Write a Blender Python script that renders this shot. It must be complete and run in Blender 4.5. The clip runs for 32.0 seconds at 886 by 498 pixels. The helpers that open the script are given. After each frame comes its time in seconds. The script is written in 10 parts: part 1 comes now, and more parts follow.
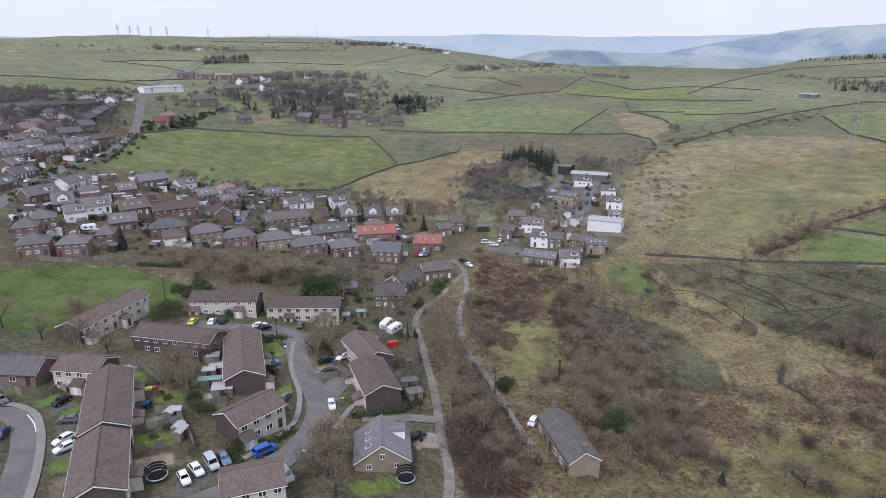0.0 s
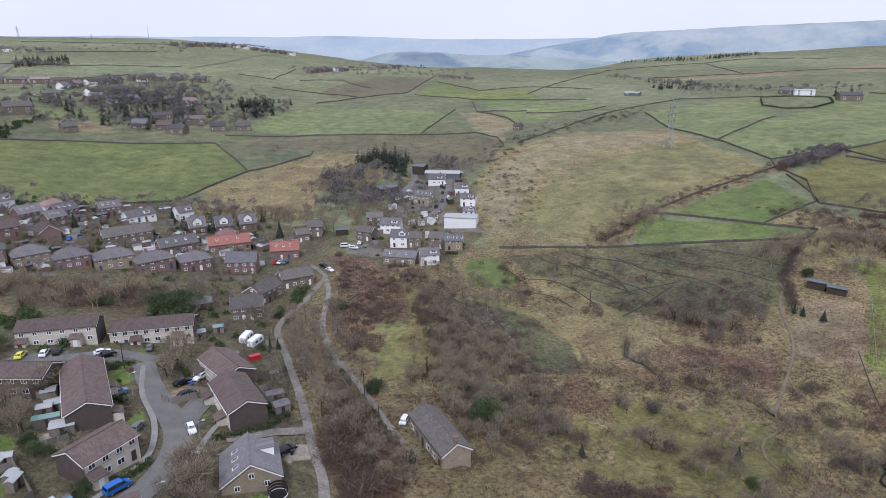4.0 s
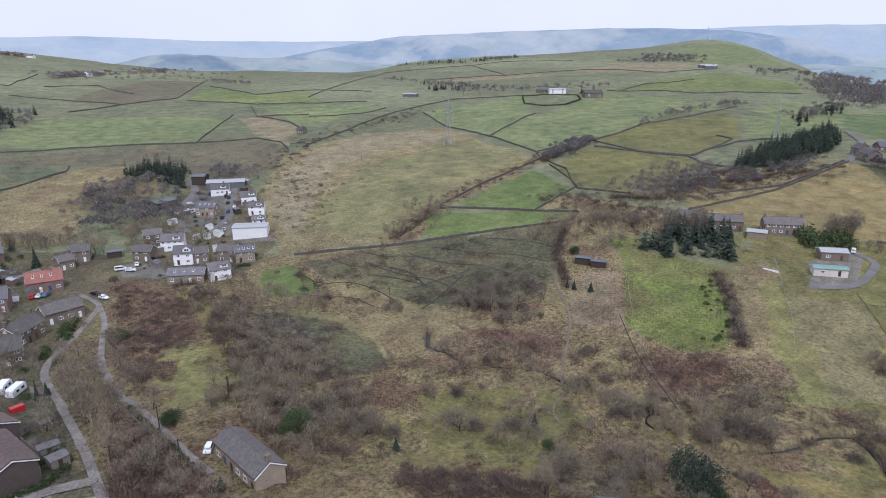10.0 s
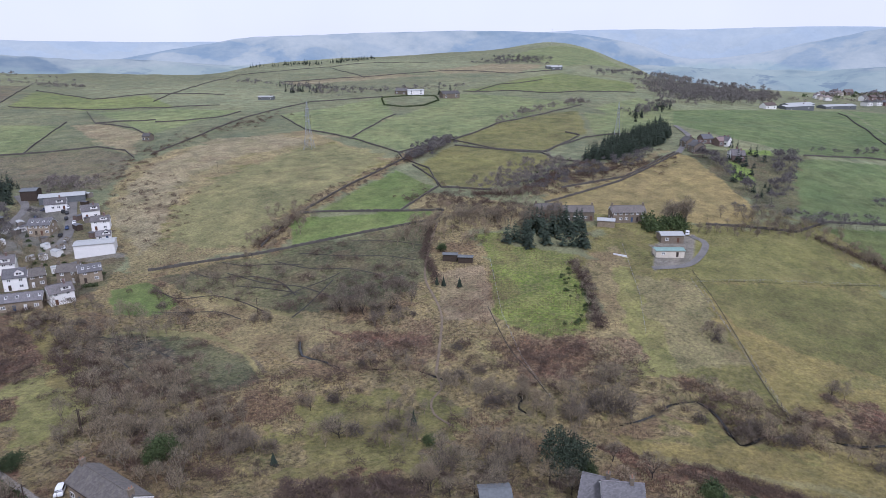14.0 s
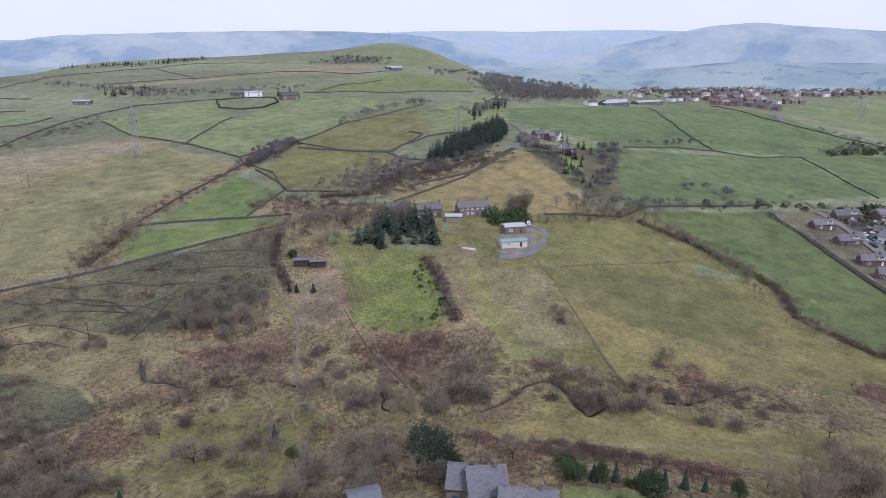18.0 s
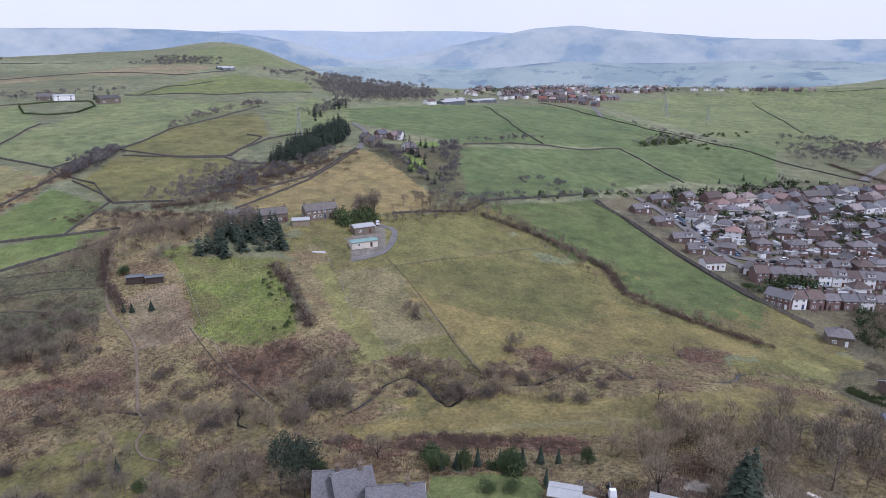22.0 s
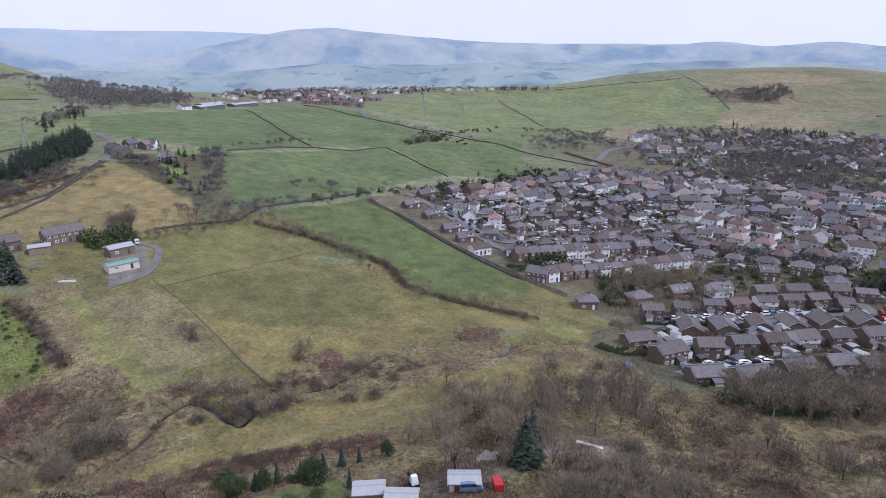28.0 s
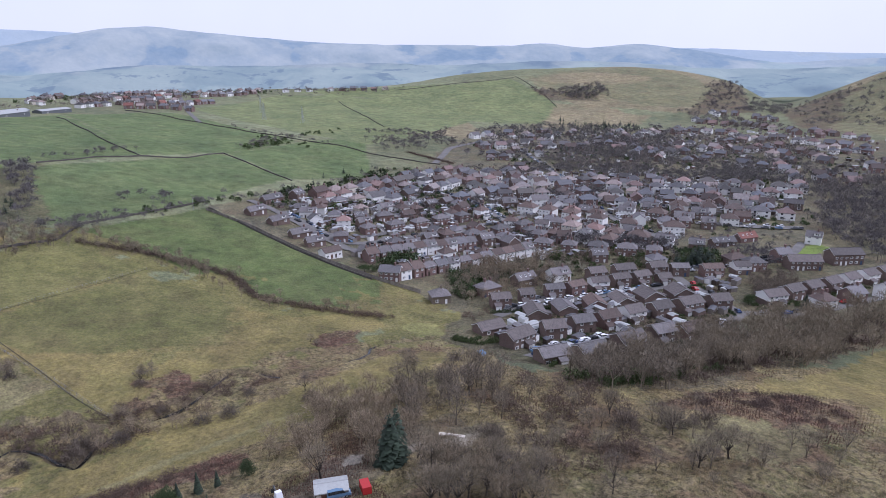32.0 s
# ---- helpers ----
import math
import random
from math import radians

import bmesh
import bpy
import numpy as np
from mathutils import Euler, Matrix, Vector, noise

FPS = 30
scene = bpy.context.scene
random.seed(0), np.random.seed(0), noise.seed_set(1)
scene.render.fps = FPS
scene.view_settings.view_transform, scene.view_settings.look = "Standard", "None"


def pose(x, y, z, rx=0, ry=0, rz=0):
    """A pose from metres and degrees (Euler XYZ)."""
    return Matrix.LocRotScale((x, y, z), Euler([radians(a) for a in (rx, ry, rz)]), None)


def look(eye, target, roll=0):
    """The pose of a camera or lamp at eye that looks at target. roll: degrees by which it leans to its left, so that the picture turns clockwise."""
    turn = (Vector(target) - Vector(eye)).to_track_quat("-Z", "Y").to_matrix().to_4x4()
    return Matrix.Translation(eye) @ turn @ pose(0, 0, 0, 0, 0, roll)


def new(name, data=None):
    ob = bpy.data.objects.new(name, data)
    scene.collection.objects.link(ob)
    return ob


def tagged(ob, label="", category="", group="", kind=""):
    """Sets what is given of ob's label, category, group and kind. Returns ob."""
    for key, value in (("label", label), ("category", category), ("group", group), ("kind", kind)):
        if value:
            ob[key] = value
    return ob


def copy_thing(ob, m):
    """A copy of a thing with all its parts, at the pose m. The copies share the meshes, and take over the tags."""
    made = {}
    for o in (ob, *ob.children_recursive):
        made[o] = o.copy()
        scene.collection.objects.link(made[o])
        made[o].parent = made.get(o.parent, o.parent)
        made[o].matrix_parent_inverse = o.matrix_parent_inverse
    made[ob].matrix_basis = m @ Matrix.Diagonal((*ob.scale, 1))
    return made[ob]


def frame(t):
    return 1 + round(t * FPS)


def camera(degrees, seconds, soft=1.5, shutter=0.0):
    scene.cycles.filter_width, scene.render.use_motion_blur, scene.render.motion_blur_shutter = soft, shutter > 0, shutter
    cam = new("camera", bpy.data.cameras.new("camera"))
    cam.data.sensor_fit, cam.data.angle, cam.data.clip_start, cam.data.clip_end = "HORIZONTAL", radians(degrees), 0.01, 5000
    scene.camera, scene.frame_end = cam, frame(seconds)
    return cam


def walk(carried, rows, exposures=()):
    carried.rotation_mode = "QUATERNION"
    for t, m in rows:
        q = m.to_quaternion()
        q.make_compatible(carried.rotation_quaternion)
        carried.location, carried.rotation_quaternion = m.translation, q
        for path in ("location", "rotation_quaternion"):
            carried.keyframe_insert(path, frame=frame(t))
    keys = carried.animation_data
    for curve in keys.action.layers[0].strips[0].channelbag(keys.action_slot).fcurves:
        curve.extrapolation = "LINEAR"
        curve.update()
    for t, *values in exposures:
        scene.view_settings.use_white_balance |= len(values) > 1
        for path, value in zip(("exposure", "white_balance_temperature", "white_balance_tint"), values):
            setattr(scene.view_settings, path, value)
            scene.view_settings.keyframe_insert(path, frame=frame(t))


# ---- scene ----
# Camera: a drone hanging 64 m above the lane, turning slowly to the right.
cam = camera(69.66, 32.0, soft=0.6)
EYE = (0.0, 0.0, 64.0)
# seconds, heading (degrees, anticlockwise positive), pitch, lean
TURN = [
    (0.0, 0.16, -16.78, -0.45), (1.0, -3.13, -16.79, -0.44), (2.0, -6.38, -16.78, -0.44), (3.0, -9.65, -16.75, -0.44),
    (6.0, -19.46, -16.71, -0.45), (8.0, -25.85, -16.70, -0.45), (10.0, -31.93, -16.64, -0.47), (12.0, -38.1, -16.61, -0.47),
    (14.0, -44.22, -16.61, -0.48), (17.0, -54.5, -16.65, -0.46), (20.0, -65.0, -16.72, -0.42), (23.0, -75.45, -16.77, -0.36),
    (25.0, -82.35, -16.75, -0.34), (28.0, -92.49, -16.73, -0.34), (30.0, -99.25, -16.75, -0.36), (32.0, -106.43, -16.74, -0.36)]
walk(cam, [(t, pose(*EYE, 90 + p, 0, yaw) @ pose(0, 0, 0, 0, 0, lean)) for t, yaw, p, lean in TURN],
     exposures=[(0.0, 0.2, 5600, 20), (10.0, 0.2, 5480, 21), (21.0, 0.2, 5400, 25), (32.0, 0.2, 5400, 25)])

# Light: a bright overcast sky with a weak, very wide sun behind the cloud.
world = bpy.data.worlds.new("overcast_sky")
scene.world = world
world.use_nodes = True
wn, wl = world.node_tree.nodes, world.node_tree.links
sky = wn.new("ShaderNodeTexSky")
sky.sky_type, sky.sun_disc = "NISHITA", False
sky.sun_elevation, sky.sun_rotation = radians(42), radians(200)
sky.dust_density, sky.air_density = 3.0, 1.0
cloud = wn.new("ShaderNodeTexNoise")
cloud.inputs["Scale"].default_value = 2.2
cloud.inputs["Detail"].default_value = 5
cloud_tone = wn.new("ShaderNodeValToRGB")
cloud_tone.color_ramp.elements[0].position, cloud_tone.color_ramp.elements[0].color = 0.3, (8.1, 8.15, 8.25, 1)
cloud_tone.color_ramp.elements[1].position, cloud_tone.color_ramp.elements[1].color = 0.7, (8.95, 9.0, 9.05, 1)
cover_mix = wn.new("ShaderNodeMix")
cover_mix.data_type = "RGBA"
cover_mix.inputs["Factor"].default_value = 0.9
wl.new(cloud.outputs["Fac"], cloud_tone.inputs["Fac"])
wl.new(sky.outputs["Color"], cover_mix.inputs["A"])
wl.new(cloud_tone.outputs["Color"], cover_mix.inputs["B"])
wl.new(cover_mix.outputs["Result"], wn["Background"].inputs["Color"])
wn["Background"].inputs["Strength"].default_value = 0.095

sun_data = bpy.data.lights.new("sun", "SUN")
sun_data.energy, sun_data.angle, sun_data.color = 1.9, radians(10), (1.0, 0.97, 0.92)
sun = new("sun", sun_data)
sun.matrix_world = look((0, 0, 200), (40, 100, 60))

# ---- materials ----
class Net:
    """A small writer for node trees."""

    def __init__(self, name):
        self.mat = bpy.data.materials.new(name)
        self.mat.use_nodes = True
        self.n, self.l = self.mat.node_tree.nodes, self.mat.node_tree.links
        self.bsdf = self.n["Principled BSDF"]
        self.out = self.n["Material Output"]

    def add(self, kind, **values):
        node = self.n.new(kind)
        for key, v in values.items():
            sock = node.inputs[key.replace("_", " ")]
            if hasattr(v, "node"):
                self.l.new(v, sock)
            else:
                sock.default_value = v
        return node

    def coord(self, which="Object"):
        return self.n.new("ShaderNodeTexCoord").outputs[which]

    def noise(self, vector, scale, detail=4.0, rough=0.6):
        return self.add("ShaderNodeTexNoise", Vector=vector, Scale=scale, Detail=detail, Roughness=rough).outputs["Fac"]

    def ramp(self, fac, stops):
        node = self.n.new("ShaderNodeValToRGB")
        els = node.color_ramp.elements
        while len(els) < len(stops):
            els.new(0.5)
        for e, (pos, c) in zip(els, stops):
            e.position, e.color = pos, (*c, 1) if len(c) == 3 else c
        self.l.new(fac, node.inputs["Fac"])
        return node.outputs["Color"]

    def mix(self, fac, a, b, blend="MIX"):
        node = self.n.new("ShaderNodeMix")
        node.data_type, node.blend_type = "RGBA", blend
        for key, v in (("Factor", fac), ("A", a), ("B", b)):
            sock = node.inputs[key]
            if hasattr(v, "node"):
                self.l.new(v, sock)
            else:
                sock.default_value = v if key == "Factor" or len(v) == 4 else (*v, 1)
        return node.outputs["Result"]

    def math(self, op, a, b=0.0):
        node = self.n.new("ShaderNodeMath")
        node.operation = op
        for k, v in ((0, a), (1, b)):
            if hasattr(v, "node"):
                self.l.new(v, node.inputs[k])
            else:
                node.inputs[k].default_value = v
        return node.outputs[0]

    def bump(self, height, strength=0.4, distance=0.05):
        node = self.add("ShaderNodeBump", Height=height, Strength=strength, Distance=distance)
        self.l.new(node.outputs["Normal"], self.bsdf.inputs["Normal"])

    def finish(self, colour, rough=0.85, metal=0.0):
        if hasattr(colour, "node"):
            self.l.new(colour, self.bsdf.inputs["Base Color"])
        else:
            self.bsdf.inputs["Base Color"].default_value = (*colour, 1)
        self.bsdf.inputs["Roughness"].default_value = rough
        self.bsdf.inputs["Metallic"].default_value = metal
        self.bsdf.inputs["Specular IOR Level"].default_value = 0.3
        return self.mat


def shade(c, f):
    return tuple(min(1.0, v * f) for v in c)


def plain(name, colour, rough=0.8, spread=0.25, scale=1.5, fine=14.0, metal=0.0, relief=0.0, per_object=0.0):
    """Paint, render, timber or metal: colour with stains and fine grain."""
    m = Net(name)
    p = m.coord()
    c = m.ramp(m.noise(p, scale), [(0.3, shade(colour, 1 - spread)), (0.7, shade(colour, 1 + spread * 0.6))])
    c = m.mix(0.35, c, m.ramp(m.noise(p, fine, 3), [(0.35, shade(colour, 1 - spread * 1.3)), (0.65, shade(colour, 1 + spread))]))
    if per_object:
        r = m.n.new("ShaderNodeObjectInfo").outputs["Random"]
        c = m.mix(1.0, c, m.ramp(r, [(0.0, (1 - per_object,) * 3), (1.0, (1.0, 1.0, 1.0))]), "MULTIPLY")
    if relief:
        m.bump(m.noise(p, fine, 4), relief, 0.04)
    return m.finish(c, rough, metal)


def masonry(name, colour, mortar, w, h, spread=0.3, per_object=0.2):
    """Brick or coursed stone on upright walls."""
    m = Net(name)
    p = m.coord()
    s = m.add("ShaderNodeSeparateXYZ", Vector=p)
    along = m.math("ADD", s.outputs["X"], s.outputs["Y"])
    v = m.add("ShaderNodeCombineXYZ", X=along, Y=s.outputs["Z"]).outputs[0]
    b = m.add("ShaderNodeTexBrick", Vector=v, Color1=(*shade(colour, 1 - spread), 1), Color2=(*shade(colour, 1 + spread), 1), Mortar=(*mortar, 1),
              Scale=1.0, Mortar_Size=0.012, Bias=0.0, Brick_Width=w, Row_Height=h)
    c = m.mix(0.5, b.outputs["Color"], m.ramp(m.noise(p, 0.6, 5), [(0.3, shade(colour, 0.6)), (0.7, shade(colour, 1.25))]))
    c = m.mix(0.25, c, m.ramp(m.noise(p, 5.0, 3), [(0.35, shade(colour, 0.5)), (0.65, shade(colour, 1.4))]))
    if per_object:
        r = m.n.new("ShaderNodeObjectInfo").outputs["Random"]
        c = m.mix(1.0, c, m.ramp(r, [(0.0, (1 - per_object,) * 3), (1.0, (1.0, 1.0, 1.0))]), "MULTIPLY")
    m.bump(b.outputs["Fac"], 0.4, -0.02)
    return m.finish(c, 0.9)


def roofing(name, colour, course=0.32, spread=0.3, moss=0.25, per_object=0.25):
    """Tiles or slates in courses, with lichen."""
    m = Net(name)
    p = m.coord()
    s = m.add("ShaderNodeSeparateXYZ", Vector=p)
    up = m.math("DIVIDE", s.outputs["Z"], course * 0.55)
    lap = m.math("FRACT", up)
    row = m.math("FLOOR", up)
    across = m.math("ADD", m.math("MULTIPLY", m.math("ADD", s.outputs["X"], m.math("MULTIPLY", s.outputs["Y"], 0.03)), 3.0), m.math("MULTIPLY", row, 0.5))
    tile = m.add("ShaderNodeTexWhiteNoise", Vector=m.add("ShaderNodeCombineXYZ", X=m.math("FLOOR", across), Y=row).outputs[0]).outputs["Value"]
    c = m.ramp(tile, [(0.0, shade(colour, 1 - spread)), (1.0, shade(colour, 1 + spread))])
    c = m.mix(0.4, c, m.ramp(m.noise(p, 0.5, 5), [(0.3, shade(colour, 0.7)), (0.7, shade(colour, 1.3))]))
    c = m.mix(m.math("MULTIPLY", m.ramp(m.noise(p, 1.3, 6), [(0.5, (0, 0, 0)), (0.75, (1, 1, 1))]), moss), c, (0.2, 0.19, 0.13))
    if per_object:
        r = m.n.new("ShaderNodeObjectInfo").outputs["Random"]
        c = m.mix(1.0, c, m.ramp(r, [(0.0, (1 - per_object,) * 3), (1.0, (1.22, 1.17, 1.15))]), "MULTIPLY")
    each = m.n.new("ShaderNodeNewGeometry").outputs["Random Per Island"]
    c = m.mix(1.0, c, m.ramp(each, [(0.0, (0.62, 0.62, 0.64)), (0.35, (0.92, 0.92, 0.93)), (0.6, (1.15, 1.09, 1.05)), (0.8, (0.95, 1.0, 1.05)), (1.0, (1.4, 1.37, 1.33))]), "MULTIPLY")
    m.bump(lap, 0.6, -0.03)
    return m.finish(c, 0.75)


def foliage(name, colour, spread=0.5, rough=0.9):
    m = Net(name)
    isl = m.n.new("ShaderNodeNewGeometry").outputs["Random Per Island"]
    r = m.n.new("ShaderNodeObjectInfo").outputs["Random"]
    c = m.ramp(isl, [(0.0, shade(colour, 1 - spread)), (1.0, shade(colour, 1 + spread))])
    c = m.mix(1.0, c, m.ramp(r, [(0.0, (0.75, 0.72, 0.75)), (0.5, (1.0, 0.98, 0.92)), (1.0, (1.2, 1.1, 1.0))]), "MULTIPLY")
    return m.finish(c, rough)


def glazing(name):
    m = Net(name)
    c = m.ramp(m.noise(m.coord(), 1.2, 2), [(0.35, (0.012, 0.014, 0.017)), (0.7, (0.05, 0.055, 0.06))])
    m.finish(c, 0.08)
    m.bsdf.inputs["Specular IOR Level"].default_value = 0.6
    return m.mat


def ground_material():
    """Turf: the field's own grass colour, with tussocks and their painted shade, dead grass and bare patches where it
    is rough.
    """
    m = Net("turf")
    at = m.n.new("ShaderNodeVertexColor")
    at.layer_name = "cover"
    p = m.coord()
    col, rough = at.outputs["Color"], at.outputs["Alpha"]
    big = m.ramp(m.noise(p, 0.018, 5), [(0.3, (0.72, 0.76, 0.74)), (0.7, (1.22, 1.18, 1.12))])
    c = m.mix(1.0, col, big, "MULTIPLY")
    worn = m.ramp(m.noise(p, 0.035, 6, 0.62), [(0.42, (0, 0, 0)), (0.64, (1, 1, 1))])
    c = m.mix(m.math("MULTIPLY", worn, m.math("ADD", m.math("MULTIPLY", rough, 0.45), 0.13)), c, (0.22, 0.19, 0.095))
    lushy = m.ramp(m.noise(p, 0.06, 6, 0.65), [(0.5, (0, 0, 0)), (0.7, (1, 1, 1))])
    c = m.mix(m.math("MULTIPLY", lushy, m.math("ADD", m.math("MULTIPLY", rough, 0.5), 0.16)), c, (0.12, 0.142, 0.048))
    mid = m.noise(p, 0.11, 7, 0.68)
    c = m.mix(1.0, c, m.ramp(mid, [(0.3, (0.6, 0.62, 0.58)), (0.7, (1.48, 1.44, 1.36))]), "MULTIPLY")
    warped = m.add("ShaderNodeMapping", Vector=p, Scale=(1.0, 1.0, 0.3)).outputs[0]
    tuft = m.noise(warped, 0.55, 6, 0.72)
    dead = m.ramp(tuft, [(0.44, (0, 0, 0)), (0.6, (1, 1, 1))])
    c = m.mix(m.math("MULTIPLY", m.math("MULTIPLY", dead, rough), 0.65), c, (0.25, 0.2, 0.128))
    dark = m.ramp(m.noise(warped, 0.9, 6, 0.75), [(0.5, (0, 0, 0)), (0.66, (1, 1, 1))])
    c = m.mix(m.math("MULTIPLY", m.math("MULTIPLY", dark, rough), 0.7), c, (0.05, 0.04, 0.025))
    patch = m.ramp(m.noise(p, 0.05, 5, 0.6), [(0.53, (0, 0, 0)), (0.61, (1, 1, 1))])
    c = m.mix(m.math("MULTIPLY", m.math("MULTIPLY", patch, rough), 0.75), c, (0.125, 0.075, 0.052))
    # Dark specks among pale ones: tussock shade put into the colour.
    tuft_shade = m.ramp(m.noise(warped, 0.8, 5, 0.8), [(0.38, (0.4, 0.38, 0.36)), (0.5, (1.05, 1.05, 1.05)), (0.62, (1.55, 1.5, 1.4))])
    c = m.mix(m.math("MINIMUM", m.math("ADD", rough, 0.25), 1.0), c, m.mix(1.0, c, tuft_shade, "MULTIPLY"))
    c = m.mix(1.0, c, m.ramp(m.noise(p, 3.0, 4, 0.7), [(0.3, (0.7, 0.7, 0.7)), (0.7, (1.25, 1.25, 1.2))]), "MULTIPLY")
    m.bump(m.math("ADD", tuft, m.math("MULTIPLY", mid, 0.8)), 1.0, 1.3)
    return m.finish(c, 0.95)


def moor_material(name, heather, bent, grass, haze_glow, strength, enclosed):
    """Distant moorland: broad patches of heather and bleached grass, green fields below, haze painted in as blue glow
    and muted colours.
    """
    m = Net(name)
    raw = m.coord()
    p = m.add("ShaderNodeMapping", Vector=raw, Scale=(1.0, 1.0, 1.3)).outputs[0]
    broad = m.noise(p, 0.0026, 5, 0.5)
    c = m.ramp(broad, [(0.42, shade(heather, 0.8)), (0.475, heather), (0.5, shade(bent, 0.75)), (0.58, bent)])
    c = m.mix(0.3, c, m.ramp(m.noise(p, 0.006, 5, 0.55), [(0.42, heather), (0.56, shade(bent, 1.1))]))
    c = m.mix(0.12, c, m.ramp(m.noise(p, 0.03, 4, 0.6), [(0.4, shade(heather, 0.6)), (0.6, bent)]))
    cell = m.add("ShaderNodeTexVoronoi", Vector=p, Scale=0.006, Randomness=1.0)
    tone = m.add("ShaderNodeSeparateColor", Color=cell.outputs["Color"]).outputs[0]
    fields = m.ramp(tone, [(0.1, shade(grass, 0.88)), (0.6, grass), (0.95, shade(grass, 1.2))])
    fields = m.mix(0.35, fields, c)
    height = m.add("ShaderNodeSeparateXYZ", Vector=raw).outputs["Z"]
    low_ground = m.math("ADD", m.math("MULTIPLY", height, -0.012), m.math("MULTIPLY", m.noise(p, 0.0028, 4), 2.0))
    c = m.mix(m.ramp(m.math("ADD", low_ground, enclosed), [(0.4, (0, 0, 0)), (0.62, (0.8, 0.8, 0.8))]), c, fields)
    woods = m.ramp(m.noise(p, 0.009, 6, 0.65), [(0.57, (0, 0, 0)), (0.61, (0.75, 0.75, 0.75))])
    c = m.mix(m.math("MULTIPLY", woods, m.ramp(m.math("ADD", low_ground, enclosed), [(0.5, (0, 0, 0)), (0.8, (1, 1, 1))])), c, shade(heather, 0.7))
    m.bump(m.noise(p, 0.004, 4, 0.5), 0.7, 60.0)
    m.finish(c, 1.0)
    m.bsdf.inputs["Specular IOR Level"].default_value = 0.0
    # Haze put into the surface as an even blue emission.
    m.bsdf.inputs["Emission Color"].default_value = (*haze_glow, 1)
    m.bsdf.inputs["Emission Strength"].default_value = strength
    return m.mat


TURF = ground_material()
# Colours are muted and bluish: part of the haze is put into them.
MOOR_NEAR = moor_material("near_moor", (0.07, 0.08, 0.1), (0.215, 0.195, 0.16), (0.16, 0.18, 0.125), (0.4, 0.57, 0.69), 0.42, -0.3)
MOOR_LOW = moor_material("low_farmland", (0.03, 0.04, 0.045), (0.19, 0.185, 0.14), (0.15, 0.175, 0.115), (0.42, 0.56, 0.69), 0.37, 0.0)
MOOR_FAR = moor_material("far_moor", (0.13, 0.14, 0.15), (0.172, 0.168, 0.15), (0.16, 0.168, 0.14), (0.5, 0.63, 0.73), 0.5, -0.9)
GLASS = glazing("window_glass")
WHITE = plain("white_frame_paint", (0.75, 0.75, 0.73), 0.5, 0.08)
WHITE_RENDER = plain("white_render", (0.83, 0.82, 0.79), 0.9, 0.09, 0.5, per_object=0.15)
CREAM_RENDER = plain("cream_pebbledash", (0.64, 0.585, 0.49), 0.95, 0.2, 0.5, 30, relief=0.3, per_object=0.2)
BROWN_CLAD = plain("brown_tile_hanging", (0.09, 0.07, 0.06), 0.85, 0.25, 0.8, 12, relief=0.3)
DARK_WOOD = plain("dark_timber", (0.06, 0.045, 0.035), 0.8, 0.3)
FENCE_WOOD = plain("weathered_fence_timber", (0.27, 0.24, 0.205), 0.9, 0.35, 1.0, 20, per_object=0.4)
RED_BRICK = masonry("red_brick", (0.205, 0.128, 0.112), (0.3, 0.27, 0.24), 0.225, 0.075)
BROWN_BRICK = masonry("brown_brick", (0.165, 0.115, 0.095), (0.25, 0.22, 0.2), 0.225, 0.075)
SANDSTONE = masonry("gritstone", (0.2, 0.165, 0.125), (0.16, 0.14, 0.12), 0.45, 0.16)
BUFF_STONE = masonry("buff_stone", (0.3, 0.245, 0.175), (0.22, 0.19, 0.15), 0.4, 0.15)
BROWN_TILE = roofing("brown_concrete_tile", (0.1, 0.08, 0.072), moss=0.1)
DARK_TILE = roofing("dark_grey_tile", (0.118, 0.118, 0.123), moss=0.12)
ESTATE_TILE = roofing("dark_brown_tile", (0.1, 0.094, 0.093), moss=0.12)
GREY_SLATE = roofing("grey_slate", (0.132, 0.136, 0.147), 0.25, moss=0.12)
STONE_SLATE = roofing("stone_slate", (0.1, 0.098, 0.094), 0.35, 0.3)
PINK_TILE = roofing("pinkish_tile", (0.205, 0.148, 0.135), 0.3, 0.2, 0.1)
RED_TILE = roofing("red_tile", (0.215, 0.098, 0.078), 0.3, 0.2, 0.1)
FADED_TILE = roofing("faded_tile", (0.25, 0.215, 0.2), 0.3, 0.25, 0.2)
PALE_ROOF = plain("pale_sheet_roof", (0.36, 0.37, 0.36), 0.6, 0.15)
GREEN_ROOF = plain("green_felt_roof", (0.2, 0.3, 0.27), 0.8, 0.2)
BARN_SHEET = plain("barn_sheeting", (0.13, 0.14, 0.145), 0.6, 0.3)
CHIMNEY_POT = plain("clay_pot", (0.3, 0.16, 0.1), 0.8)
ASPHALT = plain("worn_asphalt", (0.155, 0.148, 0.138), 0.9, 0.38, 0.18, 4, relief=0.2)
PALE_LANE = plain("pale_concrete_lane", (0.215, 0.195, 0.168), 0.95, 0.6, 0.22, 2.5, relief=0.3)
DIRT = plain("earth_track", (0.165, 0.13, 0.09), 0.95, 0.35, 0.3, 5, relief=0.3)
LINE_DARK = plain("dark_line_strip", (0.05, 0.045, 0.036), 0.9, 0.4, 0.4, 3)
PAVING = plain("pale_paving", (0.235, 0.225, 0.205), 0.9, 0.25, 0.6, 8)
WALL_STONE = plain("dark_dry_stone", (0.092, 0.084, 0.073), 0.95, 0.45, 0.5, 3.0, relief=0.6)
